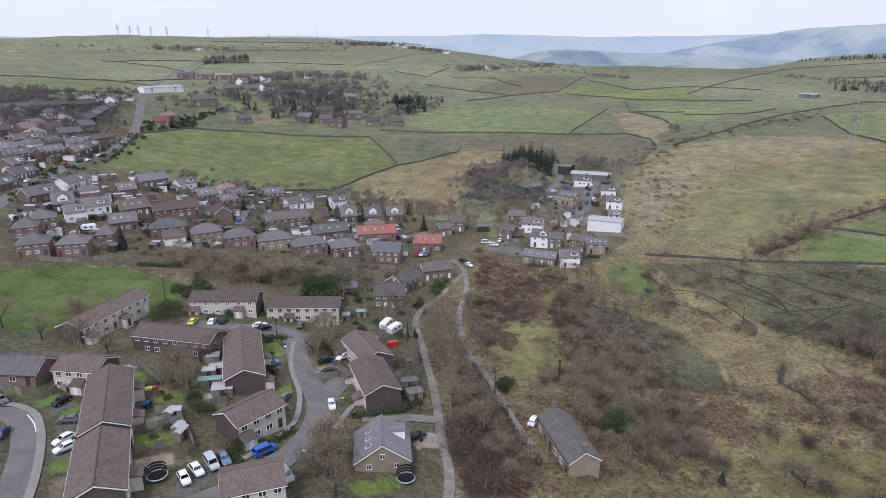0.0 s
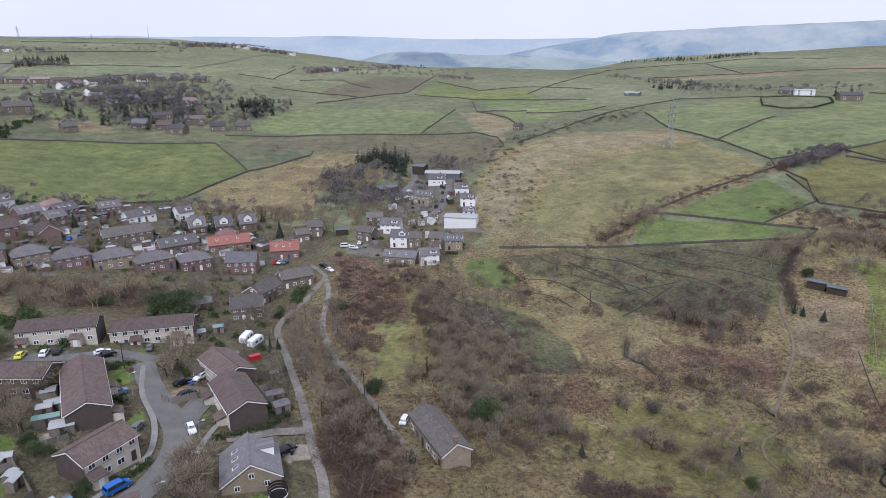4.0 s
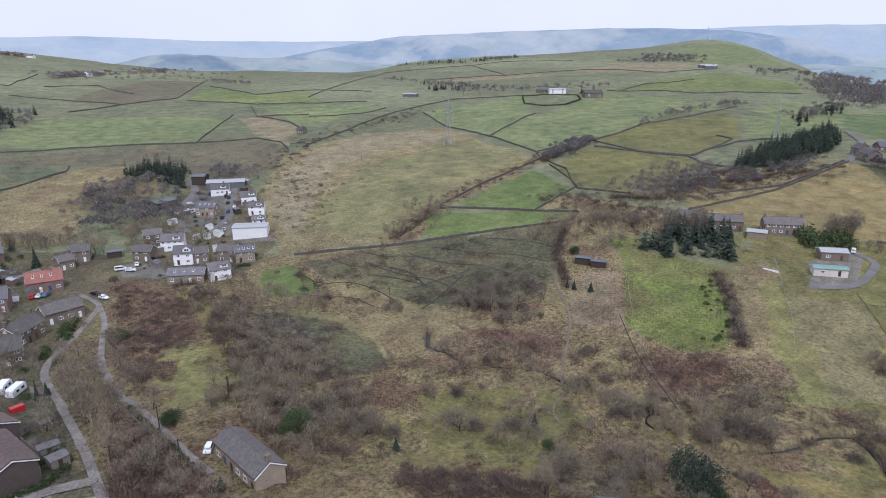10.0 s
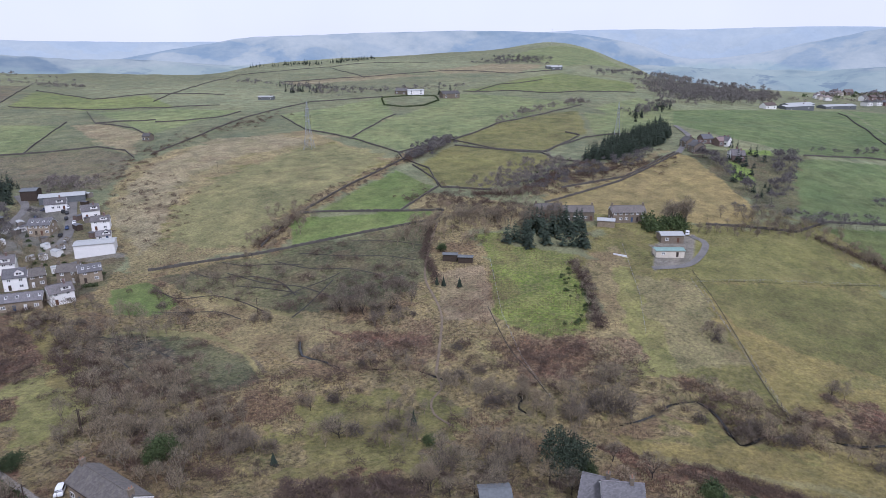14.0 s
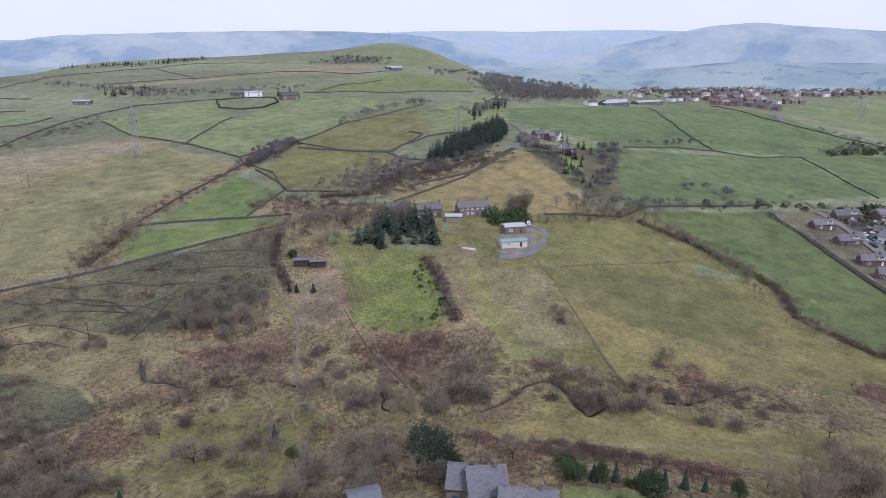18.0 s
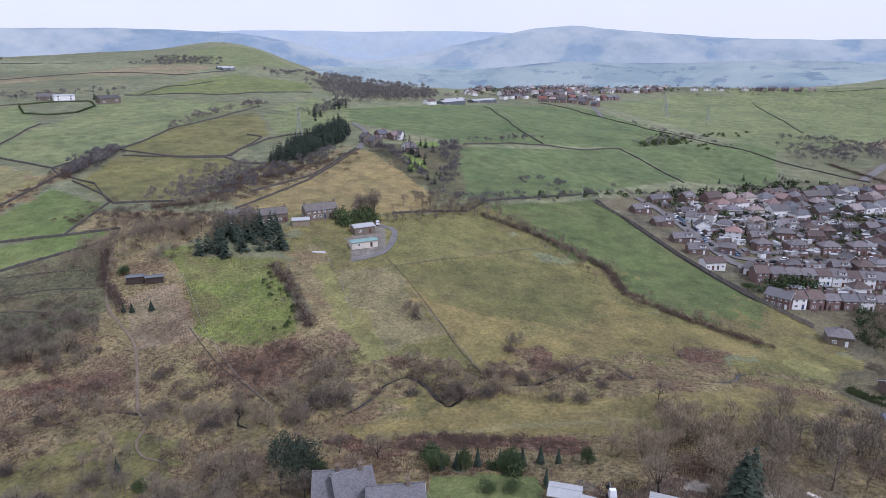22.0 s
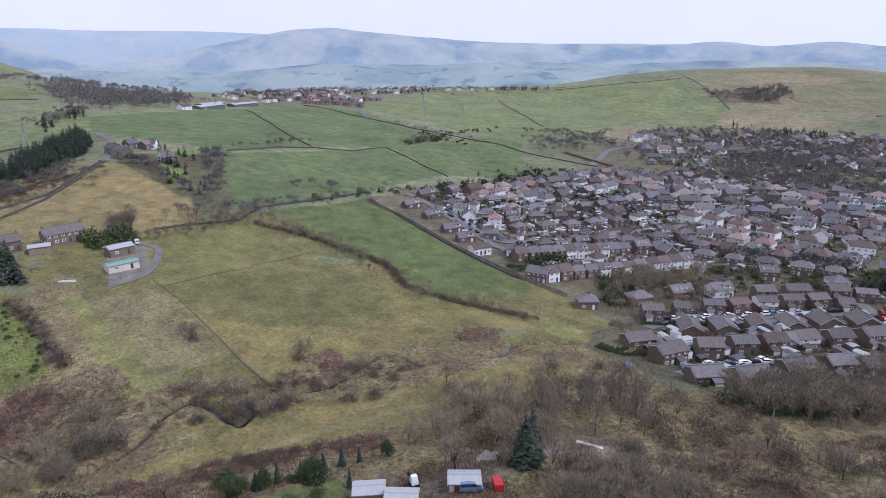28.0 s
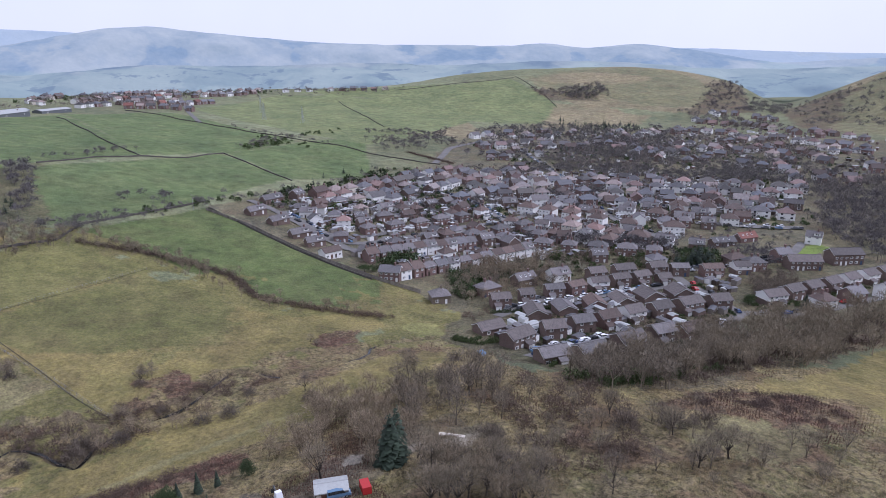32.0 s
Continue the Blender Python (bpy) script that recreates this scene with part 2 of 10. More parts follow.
BARK = plain("bark", (0.07, 0.058, 0.047), 0.95, 0.4, 1.5, 14, per_object=0.4)
TWIG = foliage("bare_twigs", (0.205, 0.176, 0.13), 0.6)
BUSH_TWIG = foliage("bush_twigs", (0.125, 0.108, 0.09), 0.5)
# Greyer, bluer twigs for trees past 350 m: haze put into the colour.
FAR_TWIG = foliage("hazed_far_twigs", (0.15, 0.142, 0.138), 0.55)
SCRUB_TWIG = foliage("bramble_stems", (0.115, 0.085, 0.068), 0.55)
NEEDLE = foliage("conifer_needles", (0.036, 0.052, 0.036), 0.5)
LEAF = foliage("evergreen_leaves", (0.06, 0.088, 0.036), 0.55)
RUSH = foliage("tussock_grass", (0.235, 0.19, 0.105), 0.45)
FERN = foliage("dead_bracken", (0.15, 0.086, 0.062), 0.45)
WATER = plain("stream_water", (0.022, 0.022, 0.018), 0.25, 0.3)
STEEL = plain("galvanised_steel", (0.36, 0.38, 0.4), 0.5, 0.15, metal=0.6)

# ---- lie of the land: heights (m) by bearing and distance from the camera, shaped to fit its view ----
BEARINGS = [-55, -35, -20, -5, 10, 25, 40, 55, 70, 85, 100, 115, 130, 150]
DISTANCES = [90, 150, 220, 320, 470, 700, 1100]
LEVELS = [
    [-3, -3, -1, 10, 28, 51, 72], [-6, -6, -4, 5, 21, 44, 71], [-8, -9, -11, -9, 3, 31, 65], [-11, -14, -19, -19, -3, 22, 54],
    [-14, -18, -21, -18, -3, 17, 35], [-17, -24, -24, -12, 2, 21, 34], [-17, -26, -22, -9, 5, 23, 46], [-17, -26, -21, -11, 4, 20, 45],
    [-17, -26, -24, -15, -1, 9, 7], [-16, -26, -31, -27, -19, -10, -4], [-14, -23, -33, -37, -35, -30, -18], [-13, -20, -34, -40, -39, -37, -30],
    [-12, -18, -32, -39, -39, -38, -36], [-11, -16, -29, -37, -37, -33, -20]]
# skyline of the near hills, set to fit the camera's view: bearing, height, distance
CREST = [
    (-55, 101, 1620), (-33, 104, 1670), (-26, 114, 1710), (-19, 111, 1770), (-10, 109, 1820), (-1, 86, 1810), (6, 58, 1600), (11, 45, 1400),
    (17, 41, 1380), (26, 42, 1350), (30, 58, 1520), (35, 65, 1680), (43, 73, 1720), (49, 84, 1780), (53.5, 102, 1840), (56.5, 88, 1820),
    (59, 56, 1720), (62, 26, 1440), (65, 20, 1240), (72, 7, 1260), (82, 0, 1400), (92, 1, 1450), (103, 6, 1500), (108, 25, 1550),
    (112, 33, 1600), (118, 38, 1650), (124, 35, 1650), (130, 8, 1600), (134, -30, 1500), (137, -2, 1450), (141, 42, 1400), (150, 64, 1300)]


def hermite(xs, ys, x):
    """Smooth curve through the knots (xs, ys); ys may have trailing columns."""
    xs, ys = np.asarray(xs, float), np.asarray(ys, float)
    slope = np.gradient(ys, xs, axis=0)
    i = np.clip(np.searchsorted(xs, x) - 1, 0, len(xs) - 2)
    h = xs[i + 1] - xs[i]
    u = np.clip((x - xs[i]) / h, 0, 1)
    return ((1 + 2 * u) * (1 - u) ** 2 * ys[i] + u * (1 - u) ** 2 * h * slope[i]
            + u * u * (3 - 2 * u) * ys[i + 1] + u * u * (u - 1) * h * slope[i + 1])


def lattice(x, y, seed=0):
    """Smooth value noise, -1 to 1, for arrays of places."""
    xi, yi = np.floor(x), np.floor(y)
    fx, fy = x - xi, y - yi
    fx, fy = fx * fx * (3 - 2 * fx), fy * fy * (3 - 2 * fy)

    def corner(a, b):
        v = np.sin(a * 127.1 + b * 311.7 + seed * 74.7) * 43758.5453
        return (v - np.floor(v)) * 2 - 1
    low = corner(xi, yi) * (1 - fx) + corner(xi + 1, yi) * fx
    high = corner(xi, yi + 1) * (1 - fx) + corner(xi + 1, yi + 1) * fx
    return low * (1 - fy) + high * fy


BEARING_GRID = np.linspace(-55, 150, 411)
SECTION_GRID = np.stack([hermite(BEARINGS, [row[k] for row in LEVELS], BEARING_GRID) for k in range(7)]
                        + [hermite([c[0] for c in CREST], [c[k] for c in CREST], BEARING_GRID) for k in (1, 2)], axis=1)


def terrain(x, y):
    """Height of the open ground at places given as arrays."""
    x, y = np.atleast_1d(np.asarray(x, float)), np.atleast_1d(np.asarray(y, float))
    r = np.hypot(x, y)
    bearing = np.degrees(np.arctan2(x, y))
    bearing = np.where(bearing < -157, bearing + 360, bearing)
    g = np.clip((bearing + 55) / 0.5, 0, 409.999)
    i = g.astype(int)
    f = (g - i)[:, None]
    sec = SECTION_GRID[i] * (1 - f) + SECTION_GRID[i + 1] * f
    knots = np.concatenate([np.tile(np.array([0.0] + DISTANCES), (len(r), 1)), sec[:, 8:9], sec[:, 8:9] + 600, np.full((len(r), 1), 5200.0)], axis=1)
    levels = np.concatenate([np.zeros((len(r), 1)), sec[:, :8], np.minimum(sec[:, 7:8] - 60, 10), np.full((len(r), 1), -60.0)], axis=1)
    levels[:, 0] = -4.0
    slope = np.gradient(levels, axis=1)
    dk = np.gradient(knots, axis=1)
    slope = slope / dk
    k = np.clip((knots <= r[:, None]).sum(1) - 1, 0, knots.shape[1] - 2)
    n = np.arange(len(r))
    h = knots[n, k + 1] - knots[n, k]
    u = np.clip((r - knots[n, k]) / h, 0, 1)
    z = ((1 + 2 * u) * (1 - u) ** 2 * levels[n, k] + u * (1 - u) ** 2 * h * slope[n, k]
         + u * u * (3 - 2 * u) * levels[n, k + 1] + u * u * (u - 1) * h * slope[n, k + 1])
    calm = np.clip((r - 180) / 300, 0.15, 1)
    z += calm * (1.2 * lattice(x / 60, y / 60, 1) + 0.5 * lattice(x / 21, y / 21, 2))
    z += np.clip((r - 700) / 500, 0, 1) * 2 * lattice(x / 190, y / 190, 3)
    return z


def ground_z(x, y):
    return float(terrain(x, y)[0])

# ---- mesh writers ----
def fast_mesh(name, verts, tris, materials, slots=None, smooth=False):
    """A triangle mesh from arrays."""
    verts, tris = np.asarray(verts, np.float32), np.asarray(tris, np.int32)
    me = bpy.data.meshes.new(name)
    me.vertices.add(len(verts))
    me.vertices.foreach_set("co", verts.ravel())
    me.loops.add(tris.size)
    me.loops.foreach_set("vertex_index", tris.ravel())
    me.polygons.add(len(tris))
    me.polygons.foreach_set("loop_start", np.arange(0, tris.size, tris.shape[1], dtype=np.int32))
    me.polygons.foreach_set("loop_total", np.full(len(tris), tris.shape[1], np.int32))
    for m in materials:
        me.materials.append(m)
    if slots is not None:
        me.polygons.foreach_set("material_index", np.asarray(slots, np.int32))
    me.polygons.foreach_set("use_smooth", np.full(len(tris), smooth))
    me.update(calc_edges=True)
    return me


class Solid:
    """Collects the faces of one part."""

    def __init__(self):
        self.v, self.f, self.s = [], [], []

    def poly(self, points, slot=0):
        k = len(self.v)
        self.v += [tuple(p) for p in points]
        self.f.append(tuple(range(k, k + len(points))))
        self.s.append(slot)
        return self

    def box(self, lo, hi, slot=0, skew=0.0):
        (a, b, c), (d, e, f) = lo, hi
        k = len(self.v)
        self.v += [(a, b, c), (d, b, c), (d, e, c), (a, e, c), (a + skew, b + skew, f), (d - skew, b + skew, f), (d - skew, e - skew, f), (a + skew, e - skew, f)]
        self.f += [tuple(k + i for i in q) for q in ((0, 3, 2, 1), (4, 5, 6, 7), (0, 1, 5, 4), (1, 2, 6, 5), (2, 3, 7, 6), (3, 0, 4, 7))]
        self.s += [slot] * 6
        return self

    def slab(self, corners, thick, slot=0):
        """A sheet of that thickness under four corners (counter-clockwise from above)."""
        k = len(self.v)
        n = (Vector(corners[1]) - Vector(corners[0])).cross(Vector(corners[2]) - Vector(corners[0])).normalized() * thick
        self.v += [tuple(c) for c in corners] + [tuple(Vector(c) - n) for c in corners]
        m = len(corners)
        self.f += [tuple(range(k, k + m)), tuple(range(k + 2 * m - 1, k + m - 1, -1))]
        self.f += [(k + i, k + m + i, k + m + (i + 1) % m, k + (i + 1) % m) for i in range(m)]
        self.s += [slot] * (m + 2)
        return self

    def tube(self, a, b, r0, r1, sides=6, slot=0, caps=True):
        a, b = Vector(a), Vector(b)
        q = (b - a).to_track_quat("Z", "Y")
        k = len(self.v)
        for c, r in ((a, r0), (b, r1)):
            for i in range(sides):
                t = 2 * math.pi * i / sides
                self.v.append(tuple(c + q @ Vector((r * math.cos(t), r * math.sin(t), 0))))
        self.f += [(k + i, k + (i + 1) % sides, k + sides + (i + 1) % sides, k + sides + i) for i in range(sides)]
        self.s += [slot] * sides
        if caps:
            self.f += [tuple(range(k + sides - 1, k - 1, -1)), tuple(range(k + sides, k + 2 * sides))]
            self.s += [slot] * 2
        return self

    def stack(self, loops, slot=0):
        """One body through rectangles (x0, y0, x1, y1, z), from the bottom up."""
        k = len(self.v)
        for x0, y0, x1, y1, z in loops:
            self.v += [(x0, y0, z), (x1, y0, z), (x1, y1, z), (x0, y1, z)]
        for i in range(len(loops) - 1):
            a = k + 4 * i
            self.f += [(a + j, a + (j + 1) % 4, a + 4 + (j + 1) % 4, a + 4 + j) for j in range(4)]
        e = k + 4 * len(loops)
        self.f += [(k + 3, k + 2, k + 1, k), (e - 4, e - 3, e - 2, e - 1)]
        self.s += [slot] * (4 * (len(loops) - 1) + 2)
        return self

    def mesh(self, name, *materials):
        me = bpy.data.meshes.new(name)
        seen, order, points = {}, [], []
        for p in self.v:
            key = (round(p[0], 3), round(p[1], 3), round(p[2], 3))
            if key not in seen:
                seen[key] = len(points)
                points.append(p)
            order.append(seen[key])
        me.from_pydata(points, [], [tuple(order[i] for i in f) for f in self.f])
        for m in materials:
            me.materials.append(m)
        me.polygons.foreach_set("material_index", self.s)
        me.update()
        return me


def part(name, mesh, parent, label="", at=None):
    """Links a mesh as one object under a thing or a part."""
    ob = new(name, mesh)
    ob.parent = parent
    if at is not None:
        ob.matrix_basis = at
    return tagged(ob, label=label) if label else ob


def along(points, step):
    """Places every step metres along a line, with the heading at each."""
    pts = [Vector(p) for p in points]
    places = []
    for a, b in zip(pts, pts[1:]):
        n = max(1, int((b - a).length / step))
        places += [(a.lerp(b, i / n), (b - a).normalized()) for i in range(n)]
    places.append((pts[-1], (pts[-1] - pts[-2]).normalized()))
    return places


def smooth_line(points, step):
    """A rounded version of a line, every step metres or so."""
    pts = [Vector(p) for p in points]
    pts = [pts[0] * 2 - pts[1]] + pts + [pts[-1] * 2 - pts[-2]]
    line = []
    for i in range(1, len(pts) - 2):
        p0, p1, p2, p3 = pts[i - 1:i + 3]
        n = max(2, int((p2 - p1).length / step))
        for k in range(n):
            t = k / n
            line.append(0.5 * ((2 * p1) + (p2 - p0) * t + (2 * p0 - 5 * p1 + 4 * p2 - p3) * t * t + (3 * p1 - p0 - 3 * p2 + p3) * t ** 3))
    return line + [pts[-2]]


def inside(poly, x, y):
    """Which of the places lie in the polygon."""
    hit = np.zeros(len(x), bool)
    for (x0, y0), (x1, y1) in zip(poly, poly[1:] + poly[:1]):
        if y0 != y1:
            hit ^= ((y0 > y) != (y1 > y)) & (x < (x1 - x0) * (y - y0) / (y1 - y0) + x0)
    return hit


def line_distance(points, x, y):
    best = np.full(len(x), 1e9)
    for (x0, y0), (x1, y1) in zip(points, points[1:]):
        dx, dy = x1 - x0, y1 - y0
        t = np.clip(((x - x0) * dx + (y - y0) * dy) / max(dx * dx + dy * dy, 1e-6), 0, 1)
        best = np.minimum(best, np.hypot(x - x0 - t * dx, y - y0 - t * dy))
    return best


# ---- the land: what grows where ----
# base colour of the growth, how rough it is, how ragged its edge is (m)
COVERS = {
    # Far pasture, bent and heath are paler and bluer: haze put into the colour.
    "patchy": ((0.152, 0.146, 0.054), 0.32, 16), "pasture": ((0.142, 0.178, 0.064), 0.12, 0.6), "hazed_pasture": ((0.162, 0.198, 0.094), 0.1, 1.2), "hilltop": ((0.175, 0.178, 0.11), 0.35, 8), "ley": ((0.192, 0.187, 0.092), 0.22, 5), "bent": ((0.245, 0.215, 0.145), 0.4, 4), "burnt": ((0.062, 0.06, 0.056), 0.75, 4), "mixed": ((0.165, 0.118, 0.08), 0.85, 5), "heath": ((0.112, 0.108, 0.078), 0.4, 3), "rough": ((0.148, 0.124, 0.07), 0.85, 5), "tawny": ((0.195, 0.158, 0.084), 0.8, 5),
    "town": ((0.118, 0.115, 0.088), 0.4, 2), "garden": ((0.092, 0.09, 0.06), 0.4, 2), "mown": ((0.1, 0.15, 0.036), 0.03, 0.8), "straw": ((0.245, 0.208, 0.115), 0.5, 4), "moss": ((0.078, 0.086, 0.05), 0.42, 3), "path": ((0.23, 0.21, 0.105), 0.1, 0.5),
    "bracken": ((0.13, 0.073, 0.056), 0.65, 3), "lush": ((0.2, 0.202, 0.078), 0.25, 3), "scrub": ((0.09, 0.078, 0.06), 0.6, 4),
    "bright": ((0.115, 0.165, 0.052), 0.1, 0.6), "hay": ((0.21, 0.178, 0.07), 0.25, 3), "wheat": ((0.265, 0.212, 0.1), 0.1, 1), "meadow": ((0.15, 0.15, 0.055), 0.18, 2),
    "weedy": ((0.13, 0.182, 0.036), 0.5, 1.5), "pale": ((0.2, 0.185, 0.1), 0.4, 3), "allot": ((0.25, 0.2, 0.145), 0.5, 2),
    "yard": ((0.19, 0.18, 0.175), 0.1, 1), "green": ((0.1, 0.142, 0.06), 0.05, 0.6), "deep": ((0.085, 0.122, 0.042), 0.12, 1),
    "lawn": ((0.145, 0.215, 0.05), 0.05, 0.4), "soil": ((0.15, 0.125, 0.108), 0.45, 3), "drive": ((0.26, 0.2, 0.17), 0.05, 0.2),
    "sand": ((0.42, 0.33, 0.26), 0.05, 0.3), "tarmac": ((0.15, 0.15, 0.155), 0.05, 0.3), "slab": ((0.4, 0.36, 0.33), 0.1, 0.4)}
FIELDS, STREAMS = [], []


def field(cover, outline):
    FIELDS.append((cover, outline))


def stream(line):
    STREAMS.append([tuple(p) for p in smooth_line(line, 4)])


LANE_LOOK = {"road": (ASPHALT, "worn grey asphalt road", 0), "lane": (PALE_LANE, "pale broken concrete and stone lane", 0.03), "track": (DIRT, "rutted brown earth track", 0.02),
             "furrow": (LINE_DARK, "thin dark strip laid for ridges, ditches and field edges", -0.06), "pavement": (PAVING, "pale paved footway along the road", 0.1), "road_marking": (WHITE, "white painted line on the road", 0.06)}


def lane(kind, width, line):
    """Marks out a road; it is laid once the ground is there."""
    pts = smooth_line(line, 2.5 if Vector(line[0]).length < 400 else 8)
    LANES.append(([tuple(p) for p in pts], width, kind))


LANES, TAKEN = [], []
field("rough", [(-103, 122), (-154, 194), (-95, 224), (-60, 240), (-2, 257), (11, 282), (81, 252), (169, 232), (90, 110), (11, 96)])
field("tawny", [(11, 266), (82, 270), (207, 209), (172, 101), (240, 50), (184, 18), (122, 25), (2, 118), (1, 157)])
field("tawny", [(175, 75), (222, 34), (205, -42), (149, -80), (140, -192), (113, -187), (61, -97), (121, 53)])
field("rough", [(113, -55), (110, -86), (92, -94), (93, -121), (86, -129), (64, -100), (83, -36)])
field("straw", [(228, 260), (248, 229), (259, 196), (237, 183), (208, 199), (197, 219)])
field("straw", [(273, 211), (329, 234), (378, 209), (434, 210), (362, 195), (287, 199)])
field("scrub", [(154, -85), (171, -159), (178, -239), (150, -216), (144, -158), (126, -102), (132, -80)])
field("tawny", [(222, -55), (229, -71), (216, -81), (168, -67), (140, -72), (124, -61), (143, -44), (191, -43)])
field("patchy", [(265, 171), (353, 78), (279, 26), (240, -37), (218, -35), (160, 65), (180, 103)])
field("patchy", [(306, -25), (285, -60), (226, -85), (191, -65), (198, -41), (251, -15)])
field("garden", [(-233, 308), (-196, 362), (-156, 356), (-66, 372), (13, 318), (48, 255), (15, 257), (1, 250), (-9, 184), (1, 94), (-72, 79), (-123, 150), (-89, 206), (-95, 224), (-154, 194)])
field("garden", [(25, 290), (60, 383), (76, 415), (106, 403), (89, 295), (70, 260), (41, 252)])
field("garden", [(-354, 484), (-285, 594), (-222, 472), (-196, 362), (-194, 252)])
field("town", [(410, 31), (440, -1), (506, -72), (573, -145), (858, -292), (944, -445), (587, -758), (200, -311), (174, -244), (193, -181), (167, -148), (156, -104), (157, -77), (190, -69), (207, -62), (225, -77), (276, -58)])
field("mown", [(-152, 196), (-129, 207), (-111, 213), (-87, 203), (-84, 181), (-110, 156), (-122, 153)])
field("pasture", [(-195, 364), (-218, 463), (-206, 495), (-164, 510), (-59, 512), (-31, 434), (-68, 374), (-97, 365), (-154, 361), (-182, 357)])
field("straw", [(-66, 370), (-52, 396), (-31, 434), (8, 467), (32, 480), (63, 433), (53, 395), (15, 390), (1, 341), (-53, 351)])
field("bracken", [(15, 282), (34, 256), (34, 223), (31, 195), (15, 185), (9, 156), (8, 187), (11, 242)])
field("lush", [(15, 185), (30, 195), (35, 235), (44, 218), (39, 182), (32, 155), (21, 151), (15, 169)])
field("bracken", [(17, 179), (25, 183), (26, 175), (18, 170)])
field("scrub", [(46, 218), (56, 216), (75, 200), (83, 175), (79, 158), (61, 153), (44, 164), (40, 183)])
field("moss", [(55, 211), (75, 200), (82, 184), (79, 162), (60, 156), (54, 170)])
field("straw", [(100, 361), (149, 451), (215, 465), (284, 451), (271, 317), (206, 289), (166, 281), (134, 254), (82, 266), (85, 299)])
field("patchy", [(110, 296), (137, 341), (196, 385), (271, 399), (261, 323), (203, 297), (159, 280), (130, 279)])
field("ley", [(106, 272), (120, 322), (158, 361), (226, 395), (273, 393), (274, 335), (210, 301), (168, 282), (136, 259)])
field("bent", [(111, 369), (153, 429), (219, 474), (262, 457), (264, 410), (215, 409), (179, 399), (147, 371), (103, 293), (89, 286), (95, 320)])
field("tawny", [(128, 252), (150, 272), (176, 286), (209, 298), (257, 317), (300, 339), (339, 349), (339, 340), (304, 327), (261, 306), (213, 287), (180, 276), (156, 264), (136, 248)])
field("bright", [(174, 270), (251, 299), (245, 258), (203, 241)])
field("bright", [(158, 273), (202, 241), (221, 226), (191, 226), (142, 243)])
field("moss", [(84, 255), (140, 242), (208, 219), (162, 175), (132, 174), (111, 188), (91, 227)])
field("bright", [(68, 253), (83, 253), (83, 225), (72, 220), (62, 231)])
field("straw", [(90, 229), (110, 187), (137, 151), (115, 126), (101, 152), (85, 175), (88, 192)])
field("heath", [(85, 490), (112, 515), (157, 473), (117, 401), (75, 420)])
field("hazed_pasture", [(-431, 641), (-332, 684), (-292, 610), (-369, 546)])
field("bent", [(-191, 569), (-144, 577), (-135, 539), (-176, 537)])
field("hazed_pasture", [(-206, 617), (-155, 627), (-144, 577), (-192, 573)])
field("hazed_pasture", [(520, 343), (530, 291), (465, 256), (426, 269)])
field("meadow", [(270, 300), (334, 328), (350, 263), (345, 246), (267, 235), (248, 256)])
field("wheat", [(268, 198), (331, 192), (408, 196), (381, 154), (336, 118), (305, 125), (295, 145), (265, 184)])
field("hazed_pasture", [(-42, 561), (-17, 627), (24, 676), (95, 655), (150, 608), (101, 523), (16, 542)])
field("heath", [(29, 773), (67, 892), (141, 1039), (224, 1043), (140, 794), (76, 749)])
field("heath", [(-52, 504), (-3, 527), (100, 515), (144, 504), (154, 468), (135, 424), (112, 400), (77, 436), (43, 467), (13, 486)])
field("bent", [(154, 612), (181, 592), (187, 533), (156, 471), (151, 512)])
field("hazed_pasture", [(195, 676), (256, 637), (295, 578), (191, 529), (192, 568)])
field("pasture", [(208, 936), (227, 782), (286, 786), (261, 651), (198, 687), (142, 760)])
field("hazed_pasture", [(310, 532), (449, 553), (383, 455), (291, 400), (288, 455)])
field("bent", [(281, 444), (288, 396), (376, 446), (352, 425), (296, 389), (283, 407)])
field("hazed_pasture", [(289, 398), (376, 446), (547, 527), (581, 387), (412, 359), (290, 336)])
field("meadow", [(341, 340), (409, 356), (482, 361), (523, 352), (436, 283), (362, 267), (341, 295)])
field("pasture", [(562, 541), (643, 557), (843, 602), (840, 473), (740, 415), (611, 460)])
field("bent", [(736, 784), (910, 805), (933, 699), (785, 641), (704, 714)])
field("bent", [(510, 856), (656, 797), (678, 721), (484, 782)])
field("hazed_pasture", [(1003, 887), (1203, 920), (1359, 898), (1131, 660), (958, 676)])
field("weedy", [(195, 172), (211, 174), (223, 147), (172, 106), (162, 109), (156, 121), (157, 136)])
field("weedy", [(208, 194), (222, 187), (203, 169), (195, 172)])
field("straw", [(231, 144), (246, 138), (195, 101), (160, 73), (156, 81), (168, 100)])
field("pale", [(224, 118), (234, 101), (212, 82), (190, 61), (171, 76), (183, 92)])
field("allot", [(168, 176), (187, 168), (156, 135), (144, 147)])
field("yard", [(255, 130), (281, 124), (275, 113), (251, 107), (233, 117)])
field("meadow", [(289, 127), (328, 91), (293, 50), (268, 70), (234, 99)])
field("hay", [(231, 99), (290, 49), (267, 24), (246, 9), (235, -38), (220, -43), (201, 1), (183, 37), (169, 44), (199, 68)])
field("patchy", [(236, 82), (272, 51), (246, 17), (218, 25), (209, 61)])
field("green", [(614, 302), (873, 218), (555, 89), (483, 143), (519, 254)])
field("green", [(876, 215), (930, 96), (705, -44), (604, 25), (555, 89)])
field("green", [(472, 142), (597, 27), (505, -23), (392, 54), (346, 102)])
field("green", [(606, 24), (701, -49), (777, -129), (539, -95), (506, -26)])
